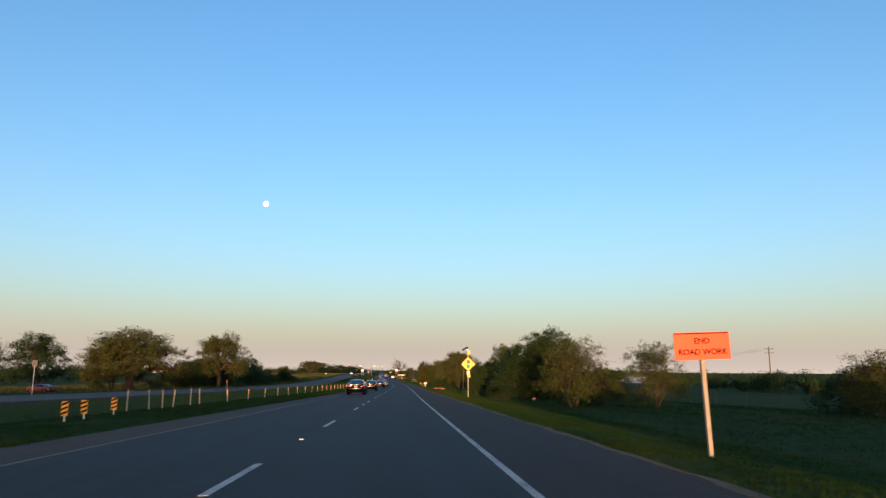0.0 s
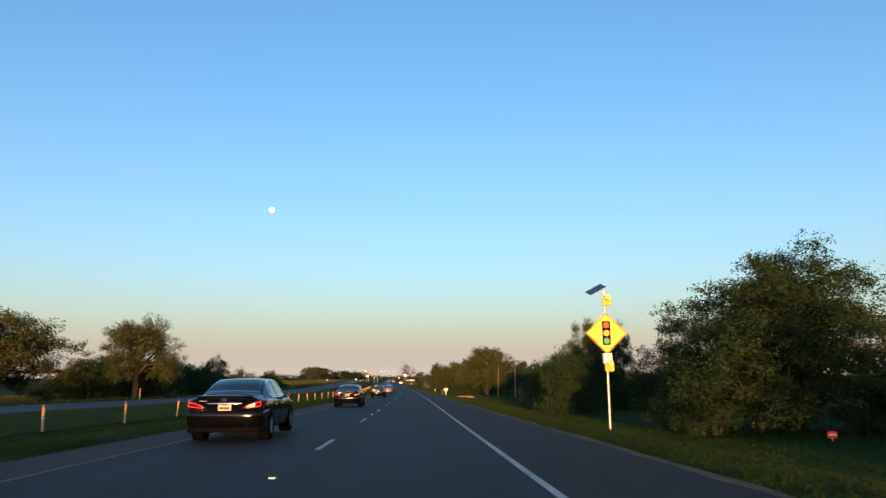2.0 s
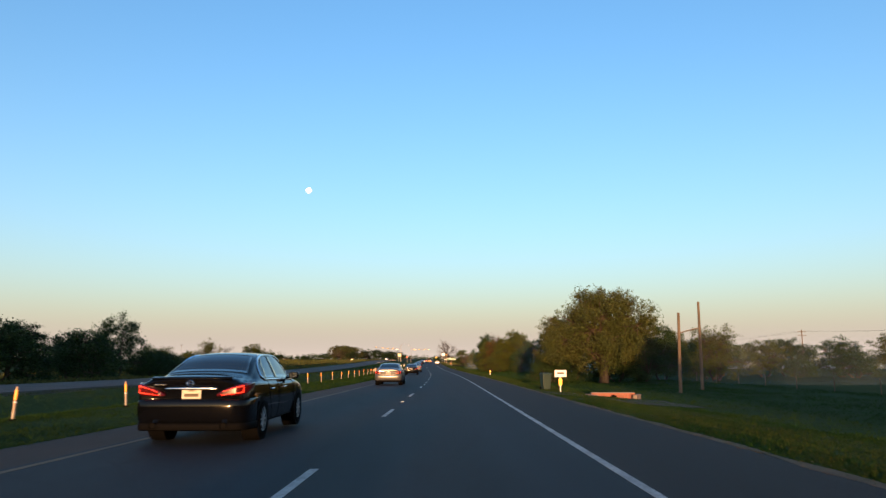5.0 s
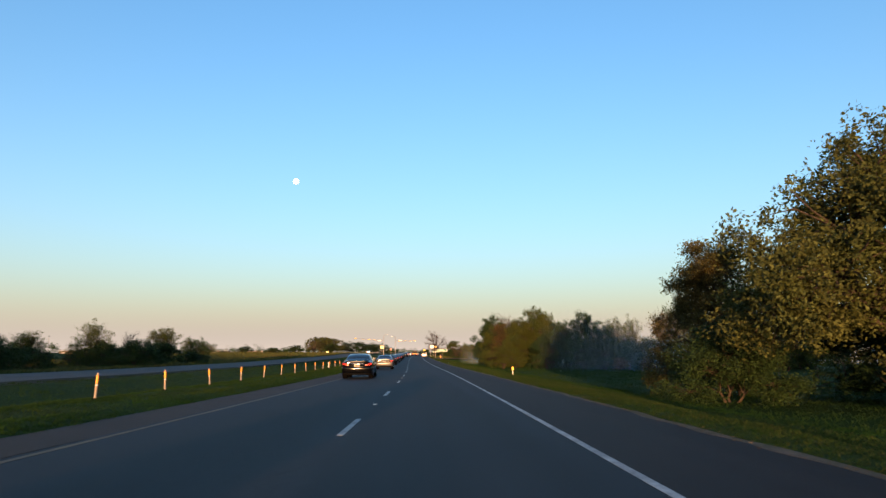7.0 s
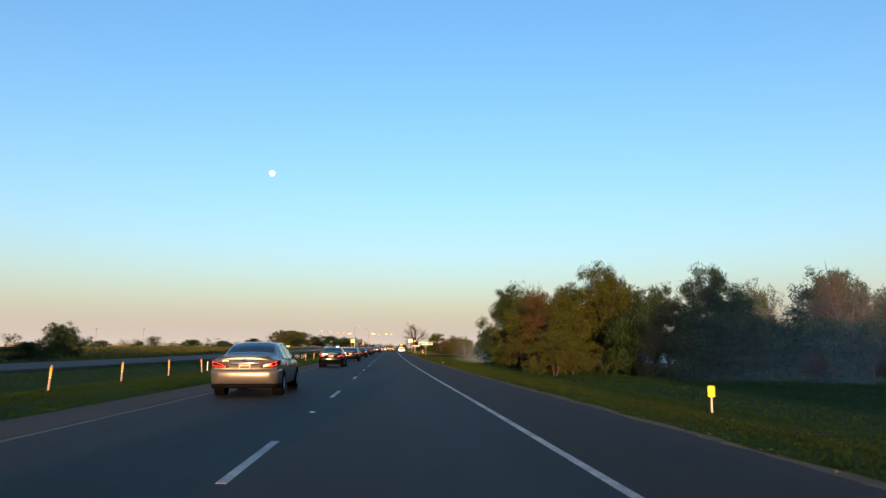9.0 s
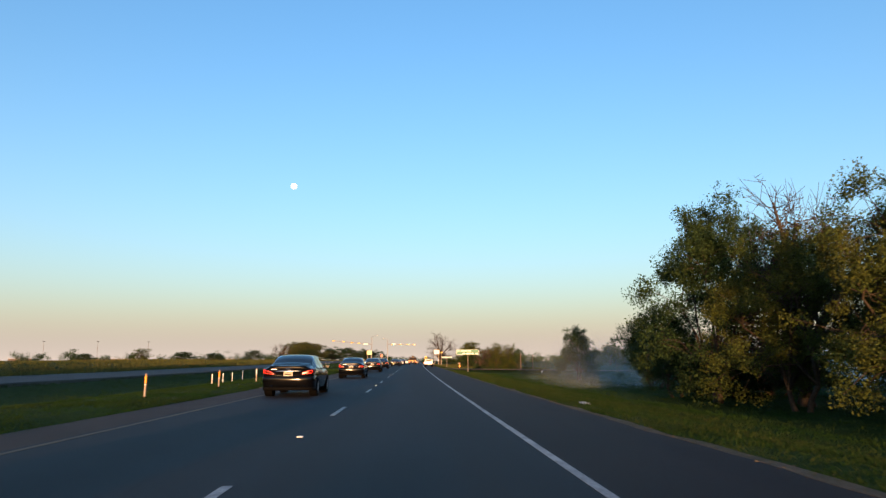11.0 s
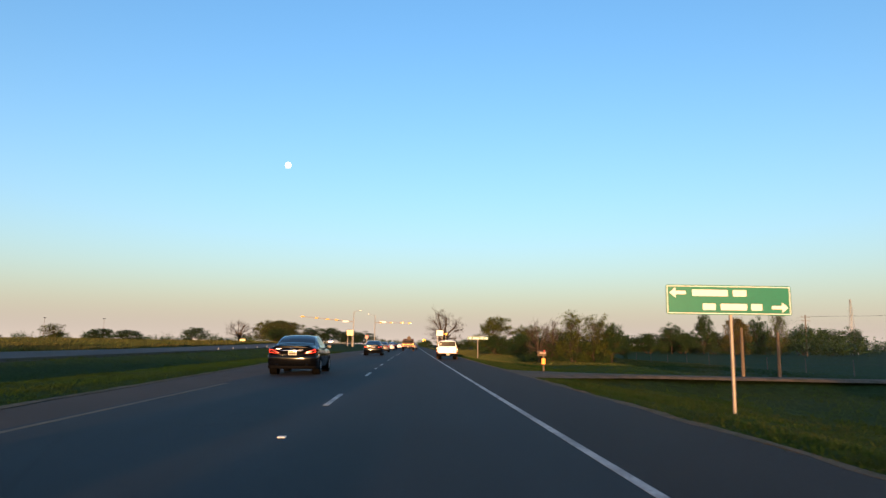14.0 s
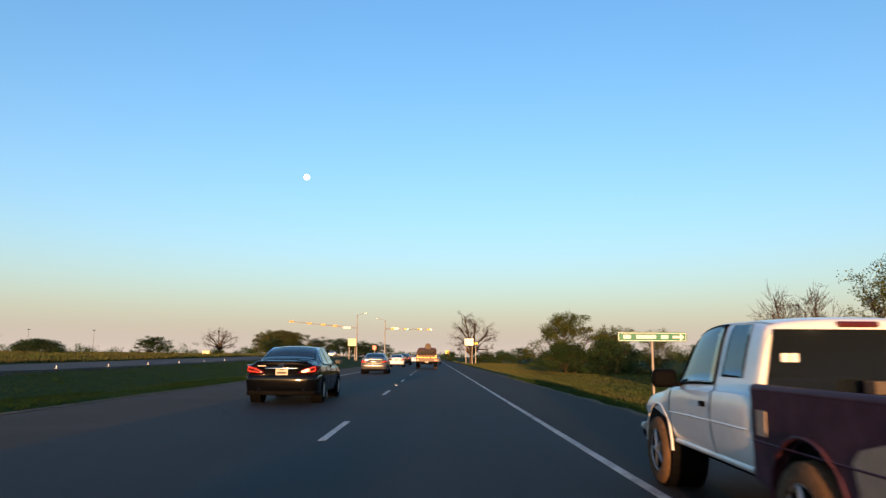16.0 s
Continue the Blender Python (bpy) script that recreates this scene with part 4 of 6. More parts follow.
meadow("verge_grass", 4.38, 11.0, 0, 470, 250000, 0.075, 1, "long green roadside grass on the right verge", 1.3, GRASS, 0.55)
meadow("verge_seed_grass", 4.7, 9.5, 45, 470, 45000, 0.10, 8, "golden blades for sunlit tops and dry stalks among the roadside grass", 1.0, SUNLIT_STRAW, 0.5)
meadow("field_grass", 10.0, 32.0, 0, 520, 150000, 0.12, 2, "rough dark green field grass", 1.0, GRASS, 0.6)
meadow("median_grass", -7.0, -12.0, 8, 470, 160000, 0.075, 3, "short green grass on the median bank", 1.2, GRASS, 0.6)
meadow("dry_field_grass", -39.0, -110.0, 120, 900, 45000, 0.45, 5, "dry grass coloured as if sunlit on the field beyond the opposite lanes", 1.8, SUNLIT_DRY_GRASS, 5.0)
# Yellow blades here put the sunlit look of the bank into the colour.
meadow("dry_verge_grass", 6.0, 34.0, 440, 660, 60000, 0.15, 6, "grass painted golden as if sunlit on the bank beside the junction", 1.3, SUNLIT_DRY_GRASS, 1.5)
meadow("median_field_grass", -12.0, -24.0, 20, 520, 80000, 0.10, 4, "green grass in the median ditch", 1.0, GRASS, 0.65)


# crumbs of stone and dirt along the broken edge of the asphalt
g = np.random.RandomState(21)
count = 9000
cl, cs = 4.42 + g.normal(0, 0.10, count), g.uniform(-5, 470, count)
cv = []
size = g.gamma(2.0, 0.0035, count) + 0.004
for k in range(count):
    p = on_road(cl[k], cs[k], 0.0)
    for dx, dy, dz in ((-1, -0.7, 0), (1, -0.8, 0), (0.1, 1.1, 0), (0.1, -0.1, 0.5)):
        cv.append((p.x + dx * size[k], p.y + dy * size[k], p.z + dz * size[k]))
cf = [f for k in range(count) for f in ((4 * k, 4 * k + 1, 4 * k + 3), (4 * k + 1, 4 * k + 2, 4 * k + 3), (4 * k + 2, 4 * k, 4 * k + 3), (4 * k, 4 * k + 2, 4 * k + 1))]
tagged(link("loose_gravel", cv, cf, GRAVEL), "loose tan gravel crumbs along the asphalt edge", "gravel", "", "stuff")


# morning mist over the low field and before the wood: upright sheets with the blue haze put into their colour
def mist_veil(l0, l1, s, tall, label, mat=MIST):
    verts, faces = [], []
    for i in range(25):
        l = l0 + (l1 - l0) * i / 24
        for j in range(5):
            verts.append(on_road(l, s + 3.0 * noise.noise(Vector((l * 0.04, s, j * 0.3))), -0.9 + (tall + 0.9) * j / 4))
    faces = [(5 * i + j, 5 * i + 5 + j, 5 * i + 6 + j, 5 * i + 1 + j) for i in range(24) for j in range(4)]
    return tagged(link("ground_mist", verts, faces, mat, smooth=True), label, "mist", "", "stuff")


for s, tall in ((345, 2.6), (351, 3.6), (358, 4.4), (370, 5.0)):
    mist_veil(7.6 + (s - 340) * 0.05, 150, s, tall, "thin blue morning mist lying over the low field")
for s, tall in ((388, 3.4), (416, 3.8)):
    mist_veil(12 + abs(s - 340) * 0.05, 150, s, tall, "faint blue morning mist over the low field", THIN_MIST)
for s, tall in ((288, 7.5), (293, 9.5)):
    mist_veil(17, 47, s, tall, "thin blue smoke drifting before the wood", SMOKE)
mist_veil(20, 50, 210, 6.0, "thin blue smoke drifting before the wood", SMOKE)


# ---- signs and posts ----
def stand(l, s, turn=0.0, up=0.0):
    """A pose on the ground beside the road, facing the traffic."""
    return Matrix.Translation(spot(l, s, up)) @ pose(0, 0, 0, 0, 0, heading(s) + turn)


def base_gap(l, s, h):
    """How far above the ground a height over the road lies."""
    return h - lie(l, s)


# orange road-work board on one leaning wooden post
l, s = 6.86, 14.3
sign = thing("road_work_sign", stand(l, s) @ pose(0, 0, 0, 0, -2.2, 0), "orange rectangular road work sign on a pale wooden post", "road sign")
z0 = base_gap(l, s, 2.02)
part("post", slab(0.09, 0.09, z0 + 0.55, 0.0, 0.03, (z0 + 0.2) / 2 - 0.15, 0.008), PALE_STEEL, sign, "pale square wooden post")
board = part("board", outline(rounded(1.22, 0.58, 0.03, 0, z0), 0.012, -0.04), ORANGE_SIGN, sign, "orange reflective board")
part("border", outline(rounded(1.18, 0.022, 0.008, 0, z0 + 0.265), 0.004, -0.045), BLACK, board)
lettering("lettering", "END", 0.17, 0, -0.043, z0 + 0.10, BLACK, board)
lettering("lettering", "ROAD WORK", 0.17, 0, -0.043, z0 - 0.13, BLACK, board)

# signal-ahead warning sign with beacon and solar panel
l, s = 8.1, 82.0
sign = thing("signal_ahead_sign", stand(l, s), "yellow diamond signal ahead sign with solar beacon on a steel pole", "road sign")
gap = -lie(l, s)
part("pole", rod((0, 0, -0.3), (0, 0, gap + 5.4), 0.05, 0.045), GALVANISED, sign, "slim galvanised pole")
c = gap + 3.40
board = part("board", outline([(0, c + 0.85), (-0.85, c), (0, c - 0.85), (0.85, c)], 0.012, -0.075), YELLOW_SIGN, sign, "yellow diamond board")
for a0, b0 in (((0, 0.80), (-0.80, 0)), ((-0.80, 0), (0, -0.80)), ((0, -0.80), (0.80, 0)), ((0.80, 0), (0, 0.80))):
    part("border", rod((a0[0], -0.078, c + a0[1]), (b0[0], -0.078, c + b0[1]), 0.014, sides=6), BLACK, board)
part("symbol", outline(rounded(0.34, 0.98, 0.04, 0, c), 0.004, -0.081), BLACK, board, "black signal symbol")
for dz, mt in ((0.32, RED_DOT), (0.0, AMBER_DOT), (-0.32, GREEN_DOT)):
    part("lens", outline(disc(0.125, 0, c + dz), 0.004, -0.086), mt, board)
part("control_box", slab(0.36, 0.2, 0.42, 0.02, 0.02, gap + 2.38, 0.02), WHITE_SIGN, sign, "white control box")
for dz in (2.03, 4.70):
    housing = part("beacon", slab(0.36, 0.16, 0.36, 0.05, -0.12, gap + dz, 0.05), YELLOW_CASE, sign, "yellow beacon housing")
    part("lens", rod((0.05, -0.19, gap + dz), (0.05, -0.23, gap + dz), 0.145, 0.13, 20), AMBER_DOT, housing, "amber lens")
    part("visor", rod((0.05, -0.2, gap + dz + 0.13), (0.05, -0.36, gap + dz + 0.15), 0.10, 0.12, 12), YELLOW_CASE, housing)
part("solar_panel", slab(0.75, 0.55, 0.04, -0.35, 0.0, gap + 5.2, 0.01, Euler((radians(20), radians(-28), 0)).to_matrix()), PANEL, sign, "tilted blue-black solar panel")
part("bracket", rod((0, 0, gap + 5.05), (-0.3, 0, gap + 5.15), 0.025), GALVANISED, sign)


def arrow(x, z, way, size=0.16):
    k = size
    return outline([(x + way * p[0] * k, z + p[1] * k) for p in ((1.2, 0), (0.3, 0.75), (0.3, 0.25), (-1.2, 0.25), (-1.2, -0.25), (0.3, -0.25), (0.3, -0.75))], 0.004, -0.06)


def guide_sign(name, l, s, width, height, top, rows, posts, label):
    sign = thing(name, stand(l, s), label, "road sign")
    gap = -lie(l, s)
    for x in posts:
        part("post", rod((x, 0.0, -0.3), (x, 0.0, gap + top - 0.05), 0.04, sides=10), PALE_STEEL, sign, "pale steel post")
    mid = gap + top - height / 2
    board = part("board", outline(rounded(width, height, 0.05, 0, mid), 0.012, -0.055), GREEN_SIGN, sign, "green reflective board")
    for zz in (height / 2 - 0.03, -height / 2 + 0.03):
        part("border", outline(rounded(width - 0.05, 0.018, 0.006, 0, mid + zz), 0.003, -0.059), WHITE_SIGN, board)
    for xx in (width / 2 - 0.03, -width / 2 + 0.03):
        part("border", outline(rounded(0.018, height - 0.08, 0.006, xx, mid), 0.003, -0.059), WHITE_SIGN, board)
    for z, words, size, side in rows:
        for x0, x1 in words:
            part("text_bar", outline(rounded(x1 - x0, size, 0.02, (x0 + x1) / 2, mid + z), 0.003, -0.059), WHITE_SIGN, board, "illegible white writing")
        part("arrow", arrow(side * (width / 2 - 0.27), mid + z, side), WHITE_SIGN, board, "white arrow")
    return sign


guide_sign("guide_sign", 7.2, 388, 2.95, 0.68, 2.62, [(0.16, [(-0.86, -0.02), (0.1, 0.42)], 0.15, -1), (-0.16, [(-0.62, -0.32), (-0.2, 0.42), (0.52, 0.78)], 0.15, 1)], (0.05,), "wide green direction sign with two arrows on a steel post")
guide_sign("street_sign", 6.95, 447, 2.25, 0.30, 2.05, [(0.0, [(-0.95, -0.70), (-0.52, 0.12), (0.28, 0.52)], 0.12, 1)], (0.0,), "narrow green street name sign with arrow on a post")


def marker_post(name, m, height, stripe, label, group):
    """A flexible delineator: tapered tube with reflective bands and a base; without a stripe it stays bare."""
    ob = thing(name, m, label, "marker post", group)
    part("tube", rod((0, 0, -0.1), (0, 0, height), 0.037, 0.035, 12), POST_TAN, ob)
    part("cap", rod((0, 0, height), (0, 0, height + 0.03), 0.04, 0.025, 12), POST_TAN, ob)
    if stripe is not None:
        part("band", rod((0, 0, height - 0.30), (0, 0, height - 0.05), 0.0395, 0.0395, 12), stripe, ob, "orange reflective band" if stripe is AMBER_DOT else "worn white band")
        part("ring", rod((0, 0, height - 0.37), (0, 0, height - 0.335), 0.042, 0.042, 12), WHITE_SIGN, ob, "white ring")
        part("sleeve", rod((0, 0, 0.06), (0, 0, 0.24), 0.040, 0.0395, 12), PALE_STEEL, ob, "worn pale lower sleeve")
    part("base", rod((0, 0, -0.08), (0, 0, 0.05), 0.10, 0.08, 12), BLACK, ob, "black rubber base")
    return ob


first = plain = bare = None
row = [30.3, 32.3, 34.2, 36.2, 38.4, 40.1, 46.2] + [52.15 + 6.0 * k for k in range(44)] + [321.0, 330.7, 338.7, 344.0]
for s in row:
    l = (-10.8 if s < 315 else -9.1) + 0.12 * math.sin(s)
    tilt = pose(0, 0, 0, 3 * math.sin(s * 1.7), 4 * math.sin(s * 2.3), 0)
    if s < 45:
        if bare is None:
            bare = marker_post("delineator_post", stand(l, s) @ tilt, 0.88, None, "bare tan marker post in the median grass", "posts along the median")
        else:
            copy_thing(bare, stand(l, s) @ tilt)
    elif first is None:
        first = marker_post("delineator_post", stand(l, s) @ tilt, 0.80, AMBER_DOT, "pale plastic marker post with orange reflective bands", "posts along the median")
    elif s > 335:
        if plain is None:
            plain = marker_post("delineator_post", stand(l, s) @ tilt, 0.80, WHITE_SIGN, "pale plastic marker post with worn white bands", "posts along the median")
        else:
            copy_thing(plain, stand(l, s) @ tilt)
    else:
        copy_thing(first, stand(l, s) @ tilt)
for k in range(19):
    s = 535.0 + 4.6 * k
    copy_thing(plain, stand(-23.6 + 0.1 * math.sin(s * 2), s) @ pose(0, 0, 0, 2 * math.sin(s * 1.3), 3 * math.sin(s * 2.1), 0))
first = None
for k in range(7):
    m = on_road(-25.15, 464.0 + 7.4 * k, -0.10 + left_rise(464.0 + 7.4 * k))
    if first is None:
        first = thing("road_peg", Matrix.Translation(m), "small white reflective peg at the edge of asphalt", "road stud", "pegs along the opposite road")
        part("base", slab(0.22, 0.16, 0.04, 0, 0, 0.02, 0.012), POLE_GREY, first)
        part("peg", rod((0, 0, 0.03), (0, 0, 0.22), 0.045, 0.035, 12), WHITE_SIGN, first)
    else:
        copy_thing(first, Matrix.Translation(m))
first = None
for s in (353.8, 355.0, 356.8, 358.8, 360.0, 364.3, 365.1, 367.9, 368.8):
    m = stand(-8.9, s) @ pose(0, 0, 0, 2 * math.sin(s), 3 * math.sin(s * 3), 0)
    if first is None:
        first = thing("short_marker_post", m, "short tan marker post with a white band in grass", "marker post", "short posts in the median")
        part("tube", rod((0, 0, -0.1), (0, 0, 0.68), 0.05, 0.048, 12), POST_TAN, first)
        part("cap", rod((0, 0, 0.68), (0, 0, 0.71), 0.048, 0.03, 12), POST_TAN, first)
        part("band", rod((0, 0, 0.38), (0, 0, 0.52), 0.053, 0.053, 12), WHITE_SIGN, first, "worn white band")
    else:
        copy_thing(first, m)
first = None
for l, s in ((-15.5, 352), (-16, 357), (-16.5, 362), (-17, 368), (-16, 374), (-16.5, 381), (-14, 300), (-14.5, 306)):
    if first is None:
        first = thing("survey_stake", stand(l, s), "thin white wooden stake in the median grass", "stake", "white stakes")
        part("lath", slab(0.06, 0.03, 1.0, 0, 0, 0.4, 0.005), WHITE_SIGN, first)
        part("ribbon", slab(0.075, 0.04, 0.1, 0, 0, 0.8, 0.005), WHITE_SIGN, first)
    else:
        copy_thing(first, stand(l, s))
# striped object markers at the median nose
first = None
for l, s in ((-10.4, 23.8), (-10.4, 25.2), (-10.6, 28.2)):
    if first is None:
        first = thing("object_marker", stand(l, s), "orange and black striped object marker panel on a stub post", "marker", "striped markers")
        part("post", slab(0.05, 0.05, 0.5, 0, 0.04, 0.10, 0.006), GALVANISED, first)
        board = part("panel", outline(rounded(0.22, 0.46, 0.02, 0, 0.42), 0.012, 0.0), AMBER_DOT, first, "orange yellow panel")
        for k in range(3):
            z = 0.21 + 0.145 * k
            part("stripe", outline([(-0.105, z), (0.105, z + 0.085), (0.105, z + 0.15), (-0.105, z + 0.065)], 0.003, -0.004), BLACK, board)
    else:
        copy_thing(first, stand(l, s))

# board on the far side of the median, back to back with the opposite lanes
for l, s, w, h, top, mt, lab in ((-39.5, 80.0, 0.55, 0.68, 3.45, CONCRETE, "small white road sign on a post beside the opposite lanes"),
                                (-49.0, 575.0, 1.5, 1.8, 2.2, PALE_BOARD, "pale yellow road sign beyond the opposite lanes"), (-37.0, 154.0, 0.22, 0.35, 1.35, RED_DOT, "small red and white reflector on a post")):
    sign = thing("small_sign", stand(l, s), lab, "road sign")
    gap = -lie(l, s)
    part("post", slab(0.07, 0.05, gap + top + 0.25, 0, 0.03, (gap + top - 0.25) / 2, 0.006), GALVANISED, sign)
    part("board", outline(rounded(w, h, 0.04, 0, gap + top - h / 2), 0.01, -0.01), mt, sign)

# mailboxes by the drive
l, s = 6.2, 175.6
box = thing("house_marker_sign", stand(l, s), "small white sign above a yellow marker on a low post", "sign")
gap = -lie(l, s)
part("post", slab(0.06, 0.05, gap + 1.25, 0, 0.04, (gap + 0.75) / 2, 0.006), WHITE_SIGN, box)
part("board", outline(rounded(0.66, 0.38, 0.02, 0.02, gap + 0.86), 0.012, 0), WHITE_SIGN, box, "white board")
part("text_bar", outline(rounded(0.4, 0.08, 0.02, 0.02, gap + 0.88), 0.004, -0.005), BLACK, box, "illegible dark writing")
part("marker", outline(rounded(0.2, 0.42, 0.09, 0.0, gap + 0.40), 0.012, 0), YELLOW_SIGN, box, "yellow marker plate")


def mailbox(l, s, paint, label, yellow=False):
    ob = thing("mailbox", stand(l, s, -90), label, "mailbox")
    part("post", slab(0.10, 0.10, 1.3, 0, 0, 0.45, 0.01), WOOD, ob, "wooden post")
    part("arm", slab(0.08, 0.55, 0.08, 0, -0.1, 1.02, 0.01), WOOD, ob)
    pts = [(-0.11, 0.0), (0.11, 0.0)] + [(0.11 * math.cos(radians(a)), 0.09 + 0.11 * math.sin(radians(a))) for a in range(0, 181, 20)]
    body = part("body", outline([(x, z + 1.07) for x, z in pts], 0.5, -0.35), paint, ob, "arched metal box")
    part("door", outline([(x * 1.05, z * 1.03 + 1.066) for x, z in pts], 0.012, -0.365), paint, body)
    part("flag", slab(0.012, 0.04, 0.16, 0.125, 0.02, 1.25, 0.003), RED_DOT, body, "red flag")
    if yellow:
        part("name_plate", slab(0.008, 0.36, 0.11, 0.116, -0.06, 1.14, 0.003), PRIMER, body, "tan plate")
        part("paper_tube", slab(0.16, 0.23, 0.36, 0.06, -0.02, 0.66, 0.03), AMBER_DOT, ob, "yellow newspaper tube")
    return ob


def wheeled_bin(l, s, label):
    """A tapered refuse cart with a lid, a handle and two wheels."""
    ob = thing("wheeled_bin", stand(l, s) @ pose(0, 0, 0, 0, 0, 12) @ Matrix.Scale(0.85, 4), label, "refuse bin")
    bm = slab(0.62, 0.68, 1.02, 0, 0, 0.57, 0.03)
    for v in bm.verts:
        k = 0.80 + 0.20 * v.co.z
        v.co.x, v.co.y = v.co.x * k, v.co.y * k
    body = part("body", bm, BIN_GREEN, ob)
    part("rim", slab(0.68, 0.74, 0.05, 0, 0, 1.08, 0.015), BIN_GREEN, body)
    part("lid", slab(0.66, 0.76, 0.07, 0, -0.01, 1.14, 0.03), BIN_GREEN, ob, "closed lid")
    part("handle", rod((-0.22, 0.42, 1.06), (0.22, 0.42, 1.06), 0.018, 0.018, 10), BLACK, ob)
    part("axle", rod((-0.30, 0.24, 0.12), (0.30, 0.24, 0.12), 0.012, 0.012, 8), BLACK, ob)
    for sd in (-1, 1):
        part("wheel", rod((sd * 0.27, 0.24, 0.12), (sd * 0.33, 0.24, 0.12), 0.12, 0.12, 18), BLACK, ob)


wheeled_bin(5.71, 178.0, "dark green wheeled refuse bin standing by the drive")
mailbox(7.75, 413.5, WOOD, "weathered brown mailbox with tan plate over a yellow newspaper tube", True)

# culvert headwall in the ditch
l, s = 9.8, 178.5
wall = thing("culvert_headwall", stand(l, s), "low weathered brick culvert headwall in the ditch grass", "culvert")
part("slab", slab(2.6, 0.3, 0.55, 0, 0, 0.05, 0.03), CONCRETE, wall)
part("wing", slab(0.25, 1.0, 0.45, -1.35, -0.4, 0.0, 0.03, Euler((0, 0, 0.5)).to_matrix()), CONCRETE, wall)
part("wing", slab(0.25, 1.0, 0.45, 1.35, -0.4, 0.0, 0.03, Euler((0, 0, -0.5)).to_matrix()), CONCRETE, wall)
part("pipe", rod((0, -0.25, -0.02), (0, 0.3, -0.02), 0.22, 0.22, 18), BLACK, wall)
for r in range(3):
    for k in range(9):
        part("brick", slab(0.26, 0.06, 0.09, -1.16 + 0.29 * k + 0.12 * (r % 2), -0.165, 0.0 + 0.115 * r, 0.01), BRICK_RED, wall)

# amber delineator by the wood and a low red reflector in the grass
for l, s, mt, h, lab in ((9.4, 265.5, YELLOW_SIGN, 0.75, "yellow delineator plate on a stub post"), (15.30, 78.6, RED_DOT, 0.35, "low red reflector plate in the grass"), (18.6, 396.9, WHITE_SIGN, 0.45, "low white marker plate in the field")):
    ob = thing("delineator_plate", stand(l, s), lab, "marker")
    part("post", slab(0.05, 0.03, h + 0.3, 0, 0.02, (h - 0.3) / 2, 0.004), GALVANISED, ob)
    part("plate", outline(rounded(0.36 if mt is RED_DOT else 0.22, 0.34 if h > 0.5 else 0.24, 0.05, 0, h - 0.12), 0.01, 0), mt, ob)
    if mt is RED_DOT:
        part("stripe", outline(rounded(0.30, 0.06, 0.01, 0, h - 0.12), 0.004, -0.006), WHITE_SIGN, ob, "white stripe")


# wooden poles and utility poles
def pole(l, s, height, r, label, arms=(), tilt=0.0):
    ob = thing("utility_pole" if arms else "wooden_pole", stand(l, s) @ pose(0, 0, 0, 0, tilt, 0), label, "pole")
    part("shaft", rod((0, 0, -0.4), (0, 0, height), r, r * 0.72, 12), WOOD, ob)
    for z, w in arms:
        arm = part("crossarm", slab(w, 0.1, 0.12, 0, -0.12, z, 0.01), WOOD, ob)
        for x in (-0.45, -0.25, 0.25, 0.45):
            part("insulator", rod((x * w, -0.12, z + 0.06), (x * w, -0.12, z + 0.2), 0.05, 0.03, 8), CONCRETE, arm)
    return ob


pole(16.8, 187, 5.8, 0.13, "leaning weathered wooden pole without wires", tilt=1.5)
bent = pole(21.4, 195, 7.4, 0.14, "weathered wooden pole with a slanting brace", tilt=0.5)
part("brace", rod((0, 0, 5.2), (-1.9, 0.1, 4.7), 0.05, 0.05, 8), WOOD, bent)
for l, s, h in ((17.2, 408, 2.95), (19.15, 408, 2.75)):
    pole(l, s, h, 0.10, "stout wooden gate post in the field edge")
UTILITY = [(93, 168), (104, 330), (107, 557), (150, 700)]
for l, s in UTILITY:
    pole(l, s, 11.2, 0.17, "tall wooden utility pole with two crossarms", ((10.6, 2.6), (9.6, 2.4)))
for i in range(len(UTILITY) - 1):
    wires = thing("power_line", pose(0, 0, 0), "sagging dark power line between utility poles", "cable")
    for x in (-1.17, 1.17):
        a, b = spot(*UTILITY[i], 10.8) + Vector((x, 0, 0)), spot(*UTILITY[i + 1], 10.8) + Vector((x, 0, 0))
        vs, fs = [], []
        path = [a.lerp(b, k / 16) - Vector((0, 0, 2.2 * 4 * (k / 16) * (1 - k / 16))) for k in range(17)]
        tube(vs, fs, path, [0.018] * 17, 4)
        link("wire", vs, fs, BLACK, wires)

# slim lattice mast far over the right-hand field
for l, s, h in ((174, 640, 22.0),):
    mast_tower = thing("lattice_mast", stand(l, s), "slim dark steel lattice mast over the field", "mast")
    for qx, qy in ((-1, -1), (1, -1), (1, 1), (-1, 1)):
        part("leg", rod((qx * 1.2, qy * 1.2, -0.5), (qx * 0.15, qy * 0.15, h), 0.10, 0.06, 6), POLE_GREY, mast_tower)
    for k in range(8):
        z0, z1 = h * k / 8, h * (k + 1) / 8
        w0, w1 = 1.2 - 1.05 * k / 8, 1.2 - 1.05 * (k + 1) / 8
        for qy in (-1, 1):
            part("brace", rod((-w0, qy * w0, z0), (w1, qy * w1, z1), 0.05, 0.05, 5), POLE_GREY, mast_tower)
    part("crossbar", slab(3.0, 0.15, 0.15, 0, 0, h * 0.82, 0.02), POLE_GREY, mast_tower)

